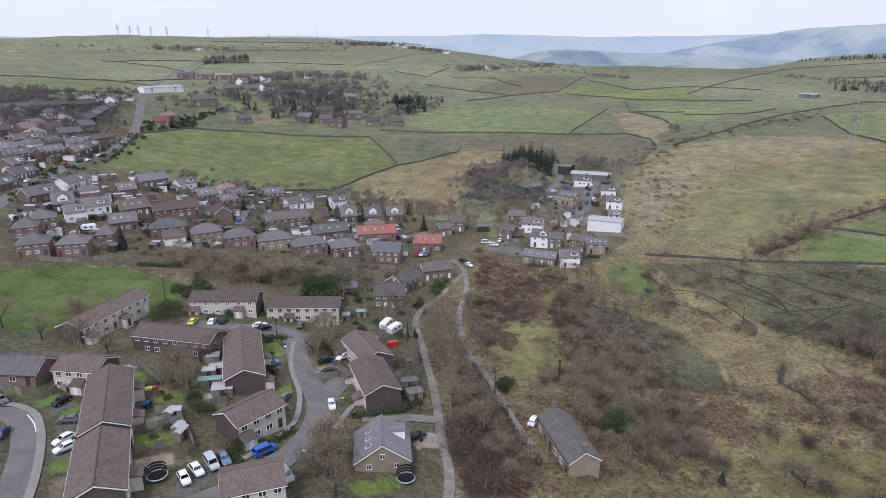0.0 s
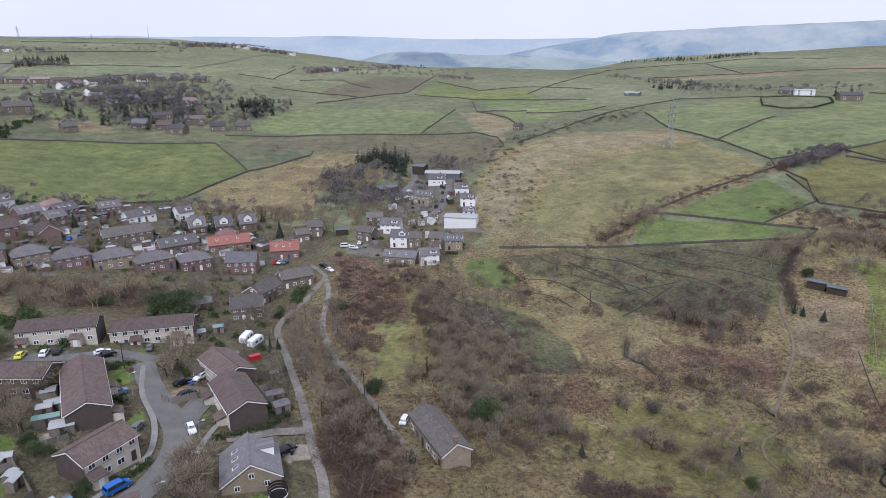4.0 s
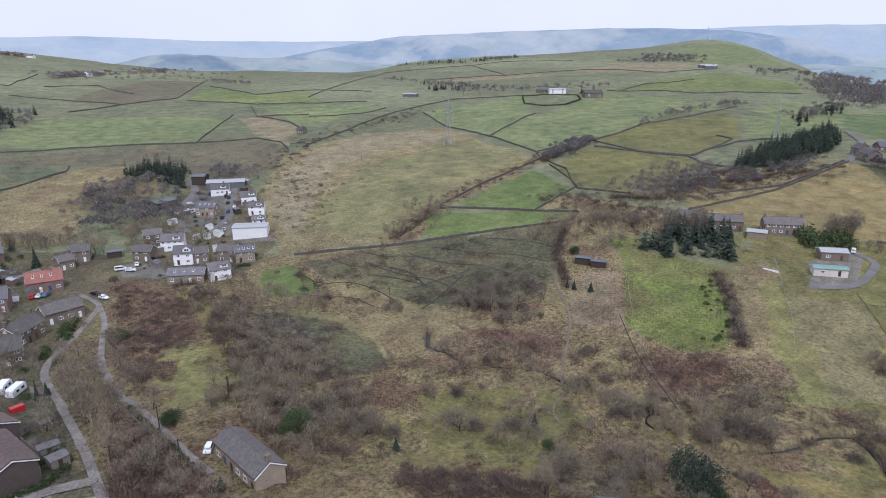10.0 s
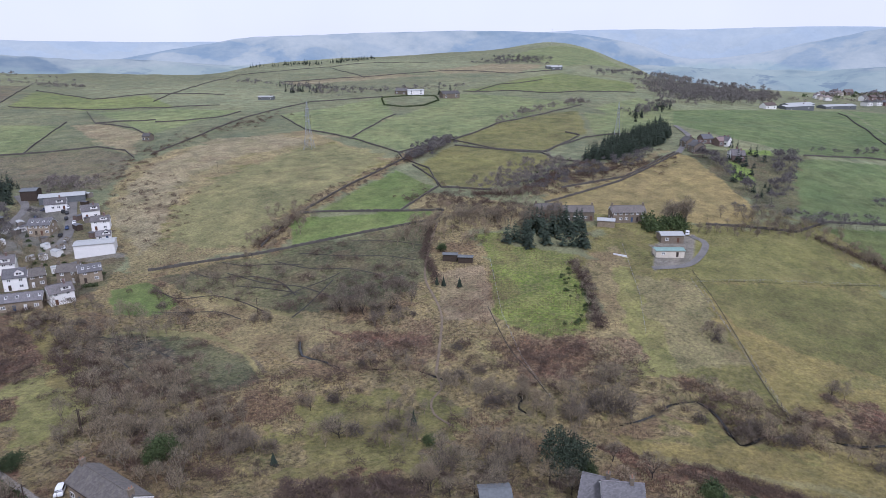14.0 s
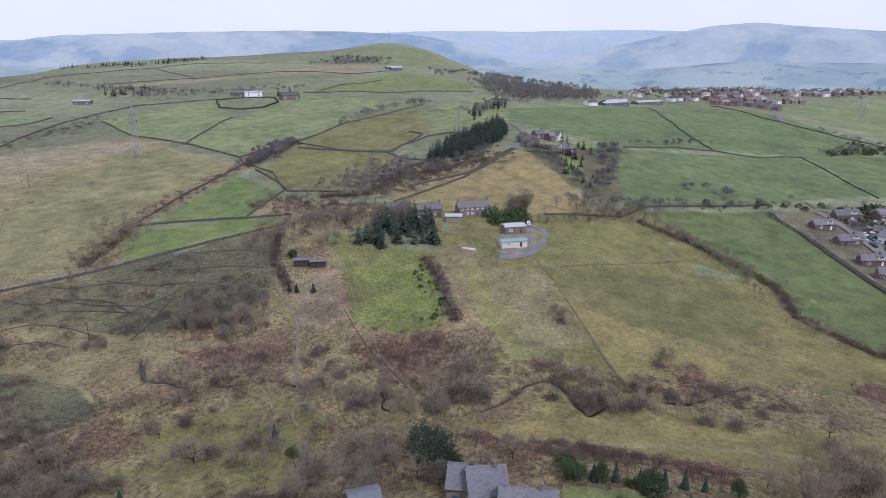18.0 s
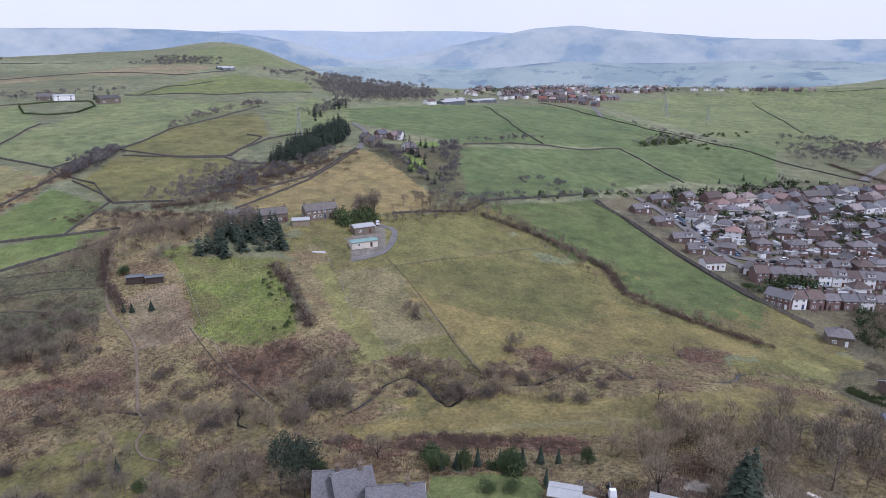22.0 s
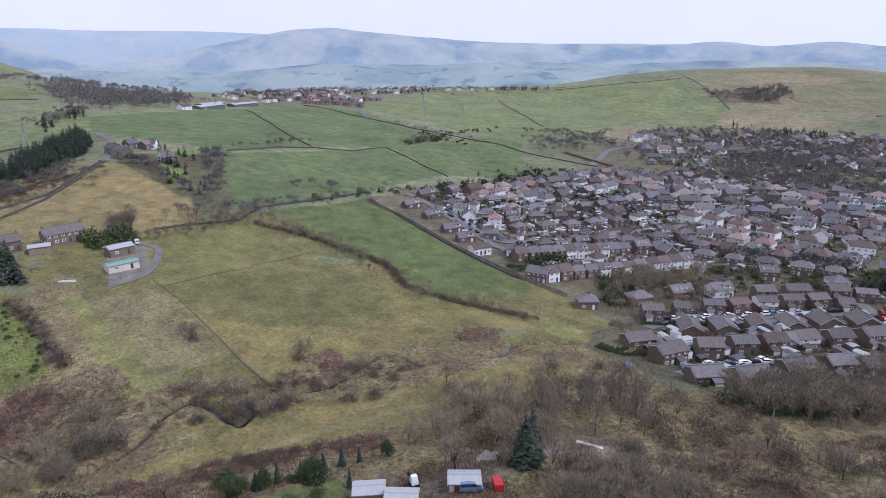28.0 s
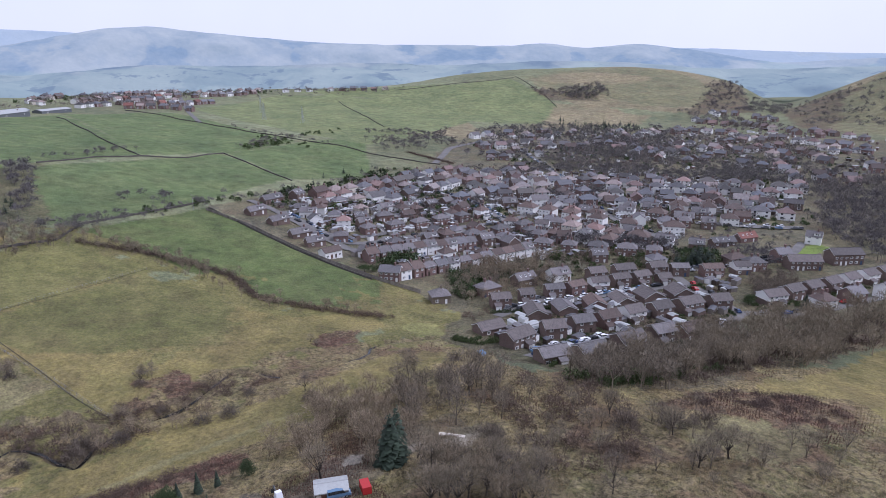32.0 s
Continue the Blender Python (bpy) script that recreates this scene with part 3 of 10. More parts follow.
field("deep", [(343, 86), (407, 30), (336, -13), (278, -51), (242, -46), (254, -2), (291, 30), (324, 62)])
field("hazed_pasture", [(553, 353), (685, 381), (622, 305), (519, 254), (461, 246)])
field("hazed_pasture", [(1007, 80), (1270, -53), (1204, -239), (805, -234), (709, -124), (879, 25)])
field("hazed_pasture", [(1323, -66), (1374, -320), (1218, -510), (1078, -532), (943, -366), (1149, -330)])
field("bent", [(849, -216), (1023, -332), (830, -301), (753, -246)])
field("bent", [(1304, -571), (1463, -885), (1293, -989), (1138, -1001), (908, -770), (940, -693), (1094, -560)])
field("bent", [(1092, -536), (943, -641), (871, -573), (891, -421)])
field("hazed_pasture", [(1212, -201), (1320, -539), (1078, -535), (919, -434), (947, -323), (818, -224), (862, -141)])
field("hazed_pasture", [(1103, 37), (1293, -170), (975, -267), (783, -170), (818, -63)])
field("hay", [(123, -118), (134, -152), (146, -200), (136, -210), (85, -138), (112, -143), (118, -130)])
field("bracken", [(118, -92), (125, -109), (115, -135), (103, -133), (94, -125), (98, -117), (106, -102)])
field("pale", [(109, -87), (106, -102), (98, -117), (90, -111), (87, -96), (95, -85)])
field("hay", [(146, 61), (163, 28), (168, 1), (189, -39), (168, -50), (155, -32), (148, 2), (131, 35)])
field("lush", [(223, -51), (217, -63), (203, -61), (204, -49)])
field("bracken", [(118, 70), (125, 59), (135, 26), (136, 11), (129, 6), (121, 43), (117, 61)])
field("bracken", [(189, 40), (197, 28), (186, 19), (175, 30)])
field("bracken", [(161, 75), (170, 71), (165, 56), (160, 56), (160, 67)])
field("pasture", [(110, 39), (116, 18), (110, 15), (105, 15), (100, 36)])
field("soil", [(131, -25), (133, -41), (117, -43), (117, -27), (105, -15), (105, -6), (121, -9)])
field("bracken", [(120, 62), (132, 50), (131, 38), (117, 49)])
field("patchy", [(68, 133), (85, 116), (100, 104), (81, 90), (60, 104)])
field("bracken", [(18, 248), (33, 231), (33, 198), (18, 189), (11, 196)])
stream([(101.6, 173.4), (96.8, 164.3), (99.7, 155.8), (100.7, 148.3), (109.5, 138.6), (116.2, 130.7), (118.1, 121.6), (119.4, 112.4), (125.9, 103.2), (126.3, 98.4), (121.5, 95.8), (120.7, 87.3), (123.2, 80.2), (133.0, 72.0), (144.0, 68.5), (152.1, 67.9)])
stream([(152.1, 67.9), (159.1, 63.5), (156.0, 56.2), (146.2, 46.5), (154.0, 44.4), (162.5, 37.5), (170.0, 26.1), (180.6, 19.6), (192.1, 12.7), (190.4, 5.2), (183.6, -1.5), (187.6, -21.4), (193.5, -30.8), (199.3, -32.4), (201.8, -40.9), (202.4, -55.5)])
lane("lane", 2.0, [(-0.0, 94.3), (0.6, 104.8), (-1.1, 119.0), (-2.6, 137.0), (-6.2, 165.2), (-9.3, 195.7), (0.5, 225.1), (6.3, 242.4), (8.1, 249.6), (3.2, 265.3)])
lane("lane", 1.8, [(18.2, 118.2), (15.1, 129.4), (11.3, 139.7), (7.9, 155.6), (4.4, 191.7), (8.1, 228.6), (8.1, 249.6)])
lane("road", 5.5, [(-42.7, 164.4), (-37.7, 148.8), (-31.1, 133.9), (-27.8, 123.6), (-28.4, 111.7), (-33.9, 99.2), (-39.6, 92.0), (-43.1, 88.7)])
lane("road", 5.0, [(-39.0, 165.6), (-50.9, 171.6), (-62.9, 168.3), (-74.9, 170.3)])
lane("road", 5.5, [(-27.6, 122.4), (-27.4, 131.8), (-25.0, 141.6)])
lane("road", 5.5, [(-94.1, 114.1), (-89.8, 115.4), (-84.4, 112.1), (-79.2, 104.4), (-74.3, 94.2), (-71.5, 86.7)])
lane("lane", 3.0, [(-18.4, 122.5), (-8.7, 124.9), (-1.8, 124.9)])
lane("road", 6.5, [(-184.5, 247.6), (-197.2, 301.9), (-203.5, 342.4), (-208.9, 403.1), (-220.6, 458.6), (-266.2, 574.1), (-284.4, 630.2), (-321.0, 772.5), (-344.2, 896.9), (-361.7, 1005.7)])
lane("road", 5.0, [(-95.8, 289.1), (-100.7, 324.5)])
lane("road", 5.0, [(66.7, 319.5), (78.4, 340.5), (93.1, 385.9)])
lane("road", 4.0, [(57.6, 367.1), (71.6, 391.3), (73.8, 415.1)])
lane("road", 5.0, [(169.8, -78.3), (176.5, -92.7), (181.3, -110.5), (180.6, -135.4), (185.8, -166.7), (195.1, -185.4), (187.1, -200.3), (191.8, -234.5), (196.4, -271.7)])
lane("road", 5.5, [(408.0, -13.9), (383.3, -25.8), (359.9, -35.0), (341.9, -46.9), (349.5, -74.3), (370.5, -115.3), (376.4, -155.9), (401.4, -191.9)])
lane("road", 5.0, [(192.8, -180.7), (214.3, -187.5), (240.3, -189.6), (267.0, -199.2)])
lane("road", 7.0, [(303.5, -322.6), (323.2, -288.7), (335.6, -268.5)])
lane("road", 5.0, [(221.6, -87.9), (233.0, -105.2), (243.2, -126.3)])
lane("road", 6.0, [(1384.4, 135.0), (1140.0, 105.1), (975.1, 84.6), (821.2, 59.0)])
lane("road", 7.0, [(602.2, -170.0), (643.8, -191.1), (691.7, -215.4), (735.2, -265.0), (740.6, -296.7)])
lane("road", 6.0, [(740.6, -296.7), (577.7, -274.2), (489.5, -254.2), (407.4, -230.8)])
lane("road", 6.0, [(407.4, -230.8), (350.5, -224.1), (310.9, -230.2)])
lane("road", 6.0, [(501.9, -127.0), (460.5, -143.3), (408.6, -152.0), (368.3, -154.6)])
lane("road", 5.5, [(413.3, -50.3), (432.3, -92.6), (451.5, -140.5)])
lane("road", 5.5, [(430.1, 5.8), (405.6, -10.9), (371.2, -26.7), (340.7, -39.9), (328.6, -50.1), (354.4, -71.3)])
lane("road", 4.0, [(512.9, 249.0), (479.0, 220.7), (414.1, 197.0)])
lane("road", 3.0, [(233.5, 117.1), (249.2, 108.5), (274.2, 113.6), (277.8, 122.5)])
lane("track", 0.9, [(208.8, 217.6), (189.4, 202.1), (169.3, 184.5), (159.7, 173.6), (152.1, 160.5), (144.5, 149.4), (131.6, 137.0), (117.5, 124.2)])
lane("road", 5.0, [(427.1, 3.7), (390.5, -20.7), (356.0, -40.5), (360.1, -67.3), (393.2, -106.1)])
lane("lane", 1.8, [(7.6, 162.9), (11.6, 146.4), (15.3, 128.5), (17.3, 119.9)])
field("lawn", [(-95, 123), (-95, 126), (-90, 126), (-91, 122)])
field("lawn", [(-87, 120), (-86, 124), (-83, 123), (-85, 118)])
field("lawn", [(-80, 116), (-78, 123), (-75, 121), (-76, 115)])
field("lawn", [(-76, 109), (-73, 111), (-71, 108), (-75, 107)])
field("lawn", [(-70, 96), (-72, 100), (-68, 102), (-66, 98)])
field("drive", [(-66, 89), (-69, 95), (-65, 97), (-62, 89)])
field("tarmac", [(-84, 118), (-82, 123), (-79, 121), (-81, 116)])
field("tarmac", [(-78, 111), (-75, 114), (-73, 112), (-76, 109)])
field("tarmac", [(-75, 105), (-71, 108), (-68, 102), (-72, 101)])
field("lawn", [(-58, 105), (-60, 108), (-55, 112), (-53, 108)])
field("sand", [(-56, 98), (-58, 102), (-52, 105), (-50, 101)])
field("lawn", [(-13, 101), (-10, 103), (-7, 100), (-11, 97)])
field("lawn", [(-50, 153), (-47, 161), (-42, 153), (-46, 148)])
field("lawn", [(-40, 132), (-37, 136), (-35, 130), (-39, 128)])
field("lawn", [(-47, 170), (-45, 175), (-44, 168), (-46, 165)])
field("drive", [(-36, 142), (-28, 152), (-26, 147), (-31, 139)])
field("slab", [(-8, 117), (-2, 120), (-1, 114), (-6, 113)])
field("tarmac", [(-48, 91), (-47, 99), (-42, 104), (-40, 100), (-44, 91)])
field("lawn", [(-64, 129), (-58, 127), (-57, 122), (-63, 123)])
field("slab", [(117, -12), (122, -14), (121, -17), (117, -16)])
field("soil", [(115, 7), (116, -5), (108, -20), (103, 2)])
field("slab", [(120, -23), (120, -32), (119, -44), (114, -40), (116, -26)])
lane("pavement", 1.5, [(-97.0, 118.2), (-91.6, 118.9), (-85.6, 116.5), (-81.0, 111.5), (-75.7, 102.8), (-70.9, 92.8), (-68.3, 86.2)])
lane("pavement", 1.2, [(-24.2, 110.3), (-22.9, 119.6), (-21.0, 127.7), (-18.3, 132.4)])
lane("pavement", 1.2, [(-42.2, 162.2), (-38.9, 144.9), (-33.6, 130.5), (-32.1, 117.8), (-35.4, 108.4), (-39.0, 102.2)])
lane("road_marking", 0.25, [(-85.8, 115.1), (-83.9, 113.4), (-82.0, 111.4), (-80.3, 109.1)])
field("scrub", [(1140, -875), (1197, -1035), (902, -816), (918, -700)])
field("scrub", [(934, -899), (944, -1018), (813, -1021), (621, -800), (723, -740)])
field("bent", [(974, -1071), (896, -1080), (823, -1033), (785, -990), (895, -1002)])
field("scrub", [(1211, -544), (1170, -666), (1083, -624), (1114, -524)])
field("patchy", [(287, -39), (252, -58), (229, -62), (248, -37)])
field("patchy", [(264, 63), (289, 10), (254, 4), (234, 40)])
field("mixed", [(128, 165), (140, 150), (125, 128), (114, 142)])
field("mixed", [(88, 161), (122, 130), (129, 143), (107, 164)])
field("mixed", [(150, 122), (176, 93), (151, 82), (134, 101)])
field("bracken", [(5, 159), (16, 141), (19, 104), (3, 95)])
field("patchy", [(135, 69), (151, 46), (158, 29), (131, 50)])
field("patchy", [(68, 133), (94, 129), (105, 104), (83, 88), (56, 105)])
lane("track", 3, [(-301.3, 743.0), (-312.6, 821.4), (-344.5, 948.3)])
lane("track", 3, [(-144.8, 1024.0), (-91.2, 1218.7), (-11.6, 1460.9)])
field("lush", [(15, 189), (22, 194), (29, 197), (32, 185), (28, 163), (23, 151), (18, 154), (15, 167)])
field("bracken", [(15, 178), (20, 183), (24, 183), (26, 179), (24, 173), (19, 170), (16, 173)])
field("bracken", [(14, 269), (23, 264), (33, 248), (40, 235), (36, 201), (29, 194), (22, 196), (15, 188), (11, 177), (10, 198)])
field("hay", [(33, 248), (42, 250), (45, 223), (41, 201), (35, 181), (32, 185), (37, 211)])
field("path", [(54, 215), (65, 211), (74, 205), (81, 199), (84, 190), (84, 177), (80, 158), (78, 158), (82, 175), (82, 187), (78, 195), (72, 201), (64, 206), (53, 210)])
field("path", [(92, 234), (99, 219), (106, 203), (112, 187), (110, 185), (103, 201), (95, 216), (89, 231)])
# Flat dark strips added in place of low contour ridges in the pasture.
lane("furrow", 0.7, [(81.9, 240.5), (85.2, 229.9), (96.0, 224.1), (101.6, 212.3), (103.8, 199.2)])
lane("furrow", 0.7, [(98.5, 249.4), (103.3, 237.8), (113.7, 231.0), (120.3, 218.0), (118.9, 203.0)])
lane("furrow", 0.7, [(112.4, 249.6), (117.7, 240.5), (127.5, 233.0), (135.4, 223.5)])
lane("furrow", 0.7, [(108.1, 188.7), (117.6, 193.0), (128.1, 198.9), (136.2, 203.2)])
lane("furrow", 0.6, [(72.9, 225.0), (81.2, 217.7), (91.0, 210.8), (94.6, 200.1)])
lane("furrow", 0.6, [(42.9, 212.0), (49.0, 202.8), (51.6, 189.7), (51.0, 173.3)])
lane("furrow", 0.7, [(48.1, 218.0), (54.8, 211.1), (61.3, 198.1), (64.7, 184.2)])
lane("furrow", 0.7, [(114.9, 205.9), (125.2, 205.8), (135.7, 205.4), (141.9, 206.2)])
lane("furrow", 0.7, [(106.3, 226.1), (113.7, 216.7), (121.0, 203.3)])
lane("furrow", 0.7, [(128.9, 234.9), (135.8, 218.4), (146.6, 206.0), (152.1, 191.4)])
lane("furrow", 0.7, [(139.9, 234.9), (151.9, 218.1), (164.3, 204.5), (170.9, 192.0)])
lane("furrow", 0.7, [(109.0, 238.5), (116.0, 220.4), (124.3, 207.5), (128.1, 189.1)])
lane("furrow", 0.7, [(163.8, 227.6), (176.7, 213.5), (183.3, 200.3)])
lane("track", 0.6, [(117.5, 124.2), (113.0, 117.2), (106.7, 114.6), (102.0, 108.8), (100.9, 101.0)])
# Ditch and field-edge lines, drawn with the same added dark strips.
lane("furrow", 0.3, [(160.7, 142.2), (145.0, 119.5), (137.0, 103.3), (130.9, 92.4)])
lane("furrow", 0.25, [(243.4, 105.1), (226.3, 89.0), (199.8, 67.6), (180.5, 53.2), (167.7, 42.6)])
lane("furrow", 0.2, [(236.9, 98.4), (262.8, 73.8), (294.4, 50.0)])
field("yard", [(70, 394), (88, 385), (86, 359), (70, 308), (61, 310), (61, 339), (51, 321), (46, 326), (60, 367)])
field("yard", [(22, 295), (32, 289), (36, 282), (36, 268), (26, 272), (19, 280)])
field("yard", [(70, 305), (85, 295), (86, 287), (69, 294)])
field("hay", [(126, 69), (141, 46), (149, 16), (159, -17), (188, -50), (182, -58), (164, -47), (149, -16), (139, 14), (129, 42), (121, 62)])
field("lawn", [(-58, 105), (-60, 109), (-55, 112), (-53, 108)])
field("lawn", [(-80, 138), (-79, 140), (-73, 137), (-69, 133), (-70, 132)])
field("slab", [(-79, 141), (-77, 141), (-74, 139), (-76, 137)])
field("slab", [(-62, 112), (-63, 116), (-58, 118), (-57, 116)])
field("soil", [(-54, 137), (-50, 141), (-44, 127), (-48, 124)])
field("slab", [(-54, 127), (-51, 130), (-49, 126), (-52, 123)])
field("lawn", [(-18, 99), (-14, 101), (-9, 98), (-15, 95)])
field("tarmac", [(-75, 169), (-65, 174), (-53, 172), (-41, 170), (-39, 165), (-51, 166), (-62, 165), (-73, 164)])
field("lawn", [(-50, 162), (-46, 167), (-44, 164), (-46, 160)])
field("lawn", [(-72, 176), (-70, 178), (-68, 175), (-71, 173)])
field("lawn", [(-47, 173), (-45, 176), (-44, 172), (-46, 170)])
field("lawn", [(-27, 135), (-26, 138), (-23, 133), (-25, 128)])
lane("road", 5.0, [(259.0, -187.0), (256.0, -208.0), (256.2, -232.1), (259.5, -267.5), (279.2, -298.3)])
lane("road", 4.5, [(228.7, -97.0), (232.3, -120.9), (235.0, -147.3), (236.8, -177.9)])
field("lawn", [(260, -267), (277, -304), (266, -305), (250, -273)])
field("lawn", [(202, -65), (207, -75), (196, -76), (195, -67)])
field("meadow", [(232, 98), (288, 49), (269, 26), (250, 12), (218, 25), (209, 61), (211, 73)])
field("bracken", [(212, -15), (217, -22), (217, -31), (207, -28), (203, -17)])
field("path", [(126, 56), (133, 41), (143, 23), (151, 3), (153, -6), (152, -6), (149, 3), (140, 23), (131, 41), (124, 55)])
field("bracken", [(144, 128), (166, 104), (156, 95), (140, 94), (140, 106), (138, 113)])
field("bracken", [(108, 173), (135, 143), (126, 134), (113, 155)])
field("lush", [(224, 131), (229, 126), (185, 86), (162, 72), (155, 79), (177, 93)])
field("burnt", [(46, 211), (56, 212), (66, 200), (64, 170), (50, 158), (40, 170)])
field("bracken", [(117, 108), (122, 106), (121, 100), (116, 101)])
field("lawn", [(-98, 127), (-91, 127), (-90, 123), (-96, 123)])
field("lawn", [(-88, 120), (-84, 124), (-83, 120), (-86, 118)])
field("lawn", [(-80, 116), (-78, 124), (-76, 122), (-78, 115)])
field("lawn", [(-74, 107), (-74, 111), (-72, 110), (-72, 107)])
field("lawn", [(-70, 97), (-72, 101), (-68, 102), (-66, 97)])
field("lawn", [(-60, 106), (-61, 110), (-55, 111), (-53, 107)])
field("moss", [(414, 188), (372, 147), (338, 114), (349, 99), (407, 121), (483, 139), (439, 187)])
field("wheat", [(273, 205), (315, 200), (357, 195), (416, 199), (411, 186), (371, 147), (339, 116), (312, 110), (290, 136), (266, 183)])
field("lawn", [(420, 166), (411, 146), (384, 136), (383, 147)])
field("lawn", [(456, 181), (479, 159), (461, 153), (444, 171)])
field("garden", [(201, -59), (255, -88), (276, -124), (271, -216), (250, -289), (192, -227), (186, -160), (146, -85), (169, -70)])
# the hill over the town: olive top, pasture towards the moor, bleached grass at its foot
field("hilltop", [(1306, -564), (1385, -697), (1420, -820), (1341, -917), (1222, -927), (1076, -867), (964, -740), (1015, -671), (1143, -636), (1191, -579)])
field("bent", [(1290, -576), (1352, -681), (1335, -778), (1211, -831), (1179, -749), (1207, -646)])
field("hazed_pasture", [(1271, -348), (1321, -477), (1305, -545), (1130, -540), (1058, -523), (921, -425), (998, -373), (1023, -333), (1037, -261)])
field("bent", [(1058, -523), (1087, -606), (997, -619), (935, -631), (907, -556), (939, -443)])
field("hilltop", [(700, -760), (760, -850), (860, -960), (900, -1150), (700, -1200), (560, -900), (600, -800)])


def land():
    """One sheet of ground from under the camera to the horizon, finest across its view."""
    bearings = np.radians(np.concatenate([np.arange(-46, 152, 0.25), np.arange(152, 314, 4.0)]))
    radii = np.concatenate([[0.05, 8, 20, 32, 44], np.geomspace(54, 2250, 520), np.geomspace(2350, 4900, 12)])
    nb, nr = len(bearings), len(radii)
    rr, bb = np.meshgrid(radii, bearings, indexing="ij")
    x, y = (rr * np.sin(bb)).ravel(), (rr * np.cos(bb)).ravel()
    z = terrain(x, y)
    wx = lattice(x / 9, y / 9, 5) + 0.5 * lattice(x / 3, y / 3, 6)
    wy = lattice(x / 9, y / 9, 7) + 0.5 * lattice(x / 3, y / 3, 8)
    # Ground outside any field, its blue raised to put haze into the colour.
    tone = np.tile(np.array([0.16, 0.182, 0.114, 0.2]), (len(x), 1))
    patch = lattice(x / 170, y / 170, 9)[:, None]
    tone[:, :3] *= 1 + 0.25 * patch
    rough = np.zeros(len(x))
    for k, (cover, outline) in enumerate(FIELDS):
        colour, tuft, ragged = COVERS[cover]
        ox, oy = [p[0] for p in outline], [p[1] for p in outline]
        near = np.where((x > min(ox) - 9) & (x < max(ox) + 9) & (y > min(oy) - 9) & (y < max(oy) + 9))[0]
        px, py = x[near] + ragged * wx[near], y[near] + ragged * wy[near]
        sel = near[inside(outline, px, py)]
        vary = 1 + 0.07 * math.sin(k * 12.9) if cover != "rough" else 1
        tone[sel] = (*shade(colour, vary), tuft)
        rough[sel] = tuft
    clear = np.full(len(x), 99.0)
    close = np.where(rr.ravel() < 420)[0]
    for line, w, _ in LANES:
        lx, ly = [p[0] for p in line], [p[1] for p in line]
        near = close[(x[close] > min(lx) - 9) & (x[close] < max(lx) + 9) & (y[close] > min(ly) - 9) & (y[close] < max(ly) + 9)]
        clear[near] = np.minimum(clear[near], line_distance(line, x[near], y[near]) - w / 2)
    rough[clear < 0.6] = 0
    rough[rough == 0.4] = 0.1
    z += np.clip(clear / 3 - 0.2, 0, 1) * np.clip((320 - rr.ravel()) / 180, 0, 1) * rough * (0.45 * lattice(x / 2.6, y / 2.6, 11) + 0.7 * lattice(x / 7, y / 7, 12))
    for line in STREAMS:
        near = np.where((np.hypot(x, y) < 400) & (rr.ravel() > 60))[0]
        d = line_distance(line, x[near], y[near]) + 0.8 * wx[near]
        z[near] -= 1.4 * np.exp(-(d / 1.0) ** 2)
        bank = near[d < 0.8]
        tone[bank] = (0.05, 0.04, 0.03, 0.5)
        verge = near[(d >= 0.8) & (d < 2.4) & (wy[near] > -0.2)]
        tone[verge] = (0.2, 0.17, 0.1, 0.5)
    global TUSSOCK
    wild = np.where((rough > 0.42) & (clear > 0.8) & (rr.ravel() > 70) & (rr.ravel() < 340))[0]
    wild = np.random.default_rng(5).choice(wild, min(64000, len(wild)), replace=False)
    TUSSOCK = np.column_stack([x[wild], y[wild], z[wild], tone[wild, 0] / tone[wild, 1]])
    verts = np.column_stack([x, y, z])
    ring = np.arange(nb)
    i = np.arange(nr - 1)[:, None] * nb
    quads = np.stack([i + ring, i + (ring + 1) % nb, i + nb + (ring + 1) % nb, i + nb + ring], axis=-1).reshape(-1, 4)[:, ::-1]
    me = fast_mesh("ground", verts, quads, [TURF], smooth=True)
    layer = me.color_attributes.new("cover", "FLOAT_COLOR", "POINT")
    layer.data.foreach_set("color", tone.astype(np.float32).ravel())
    tagged(new("ground", me), "green pasture, tawny rough grass and bracken of a Pennine valley", "ground", kind="structure")


land()


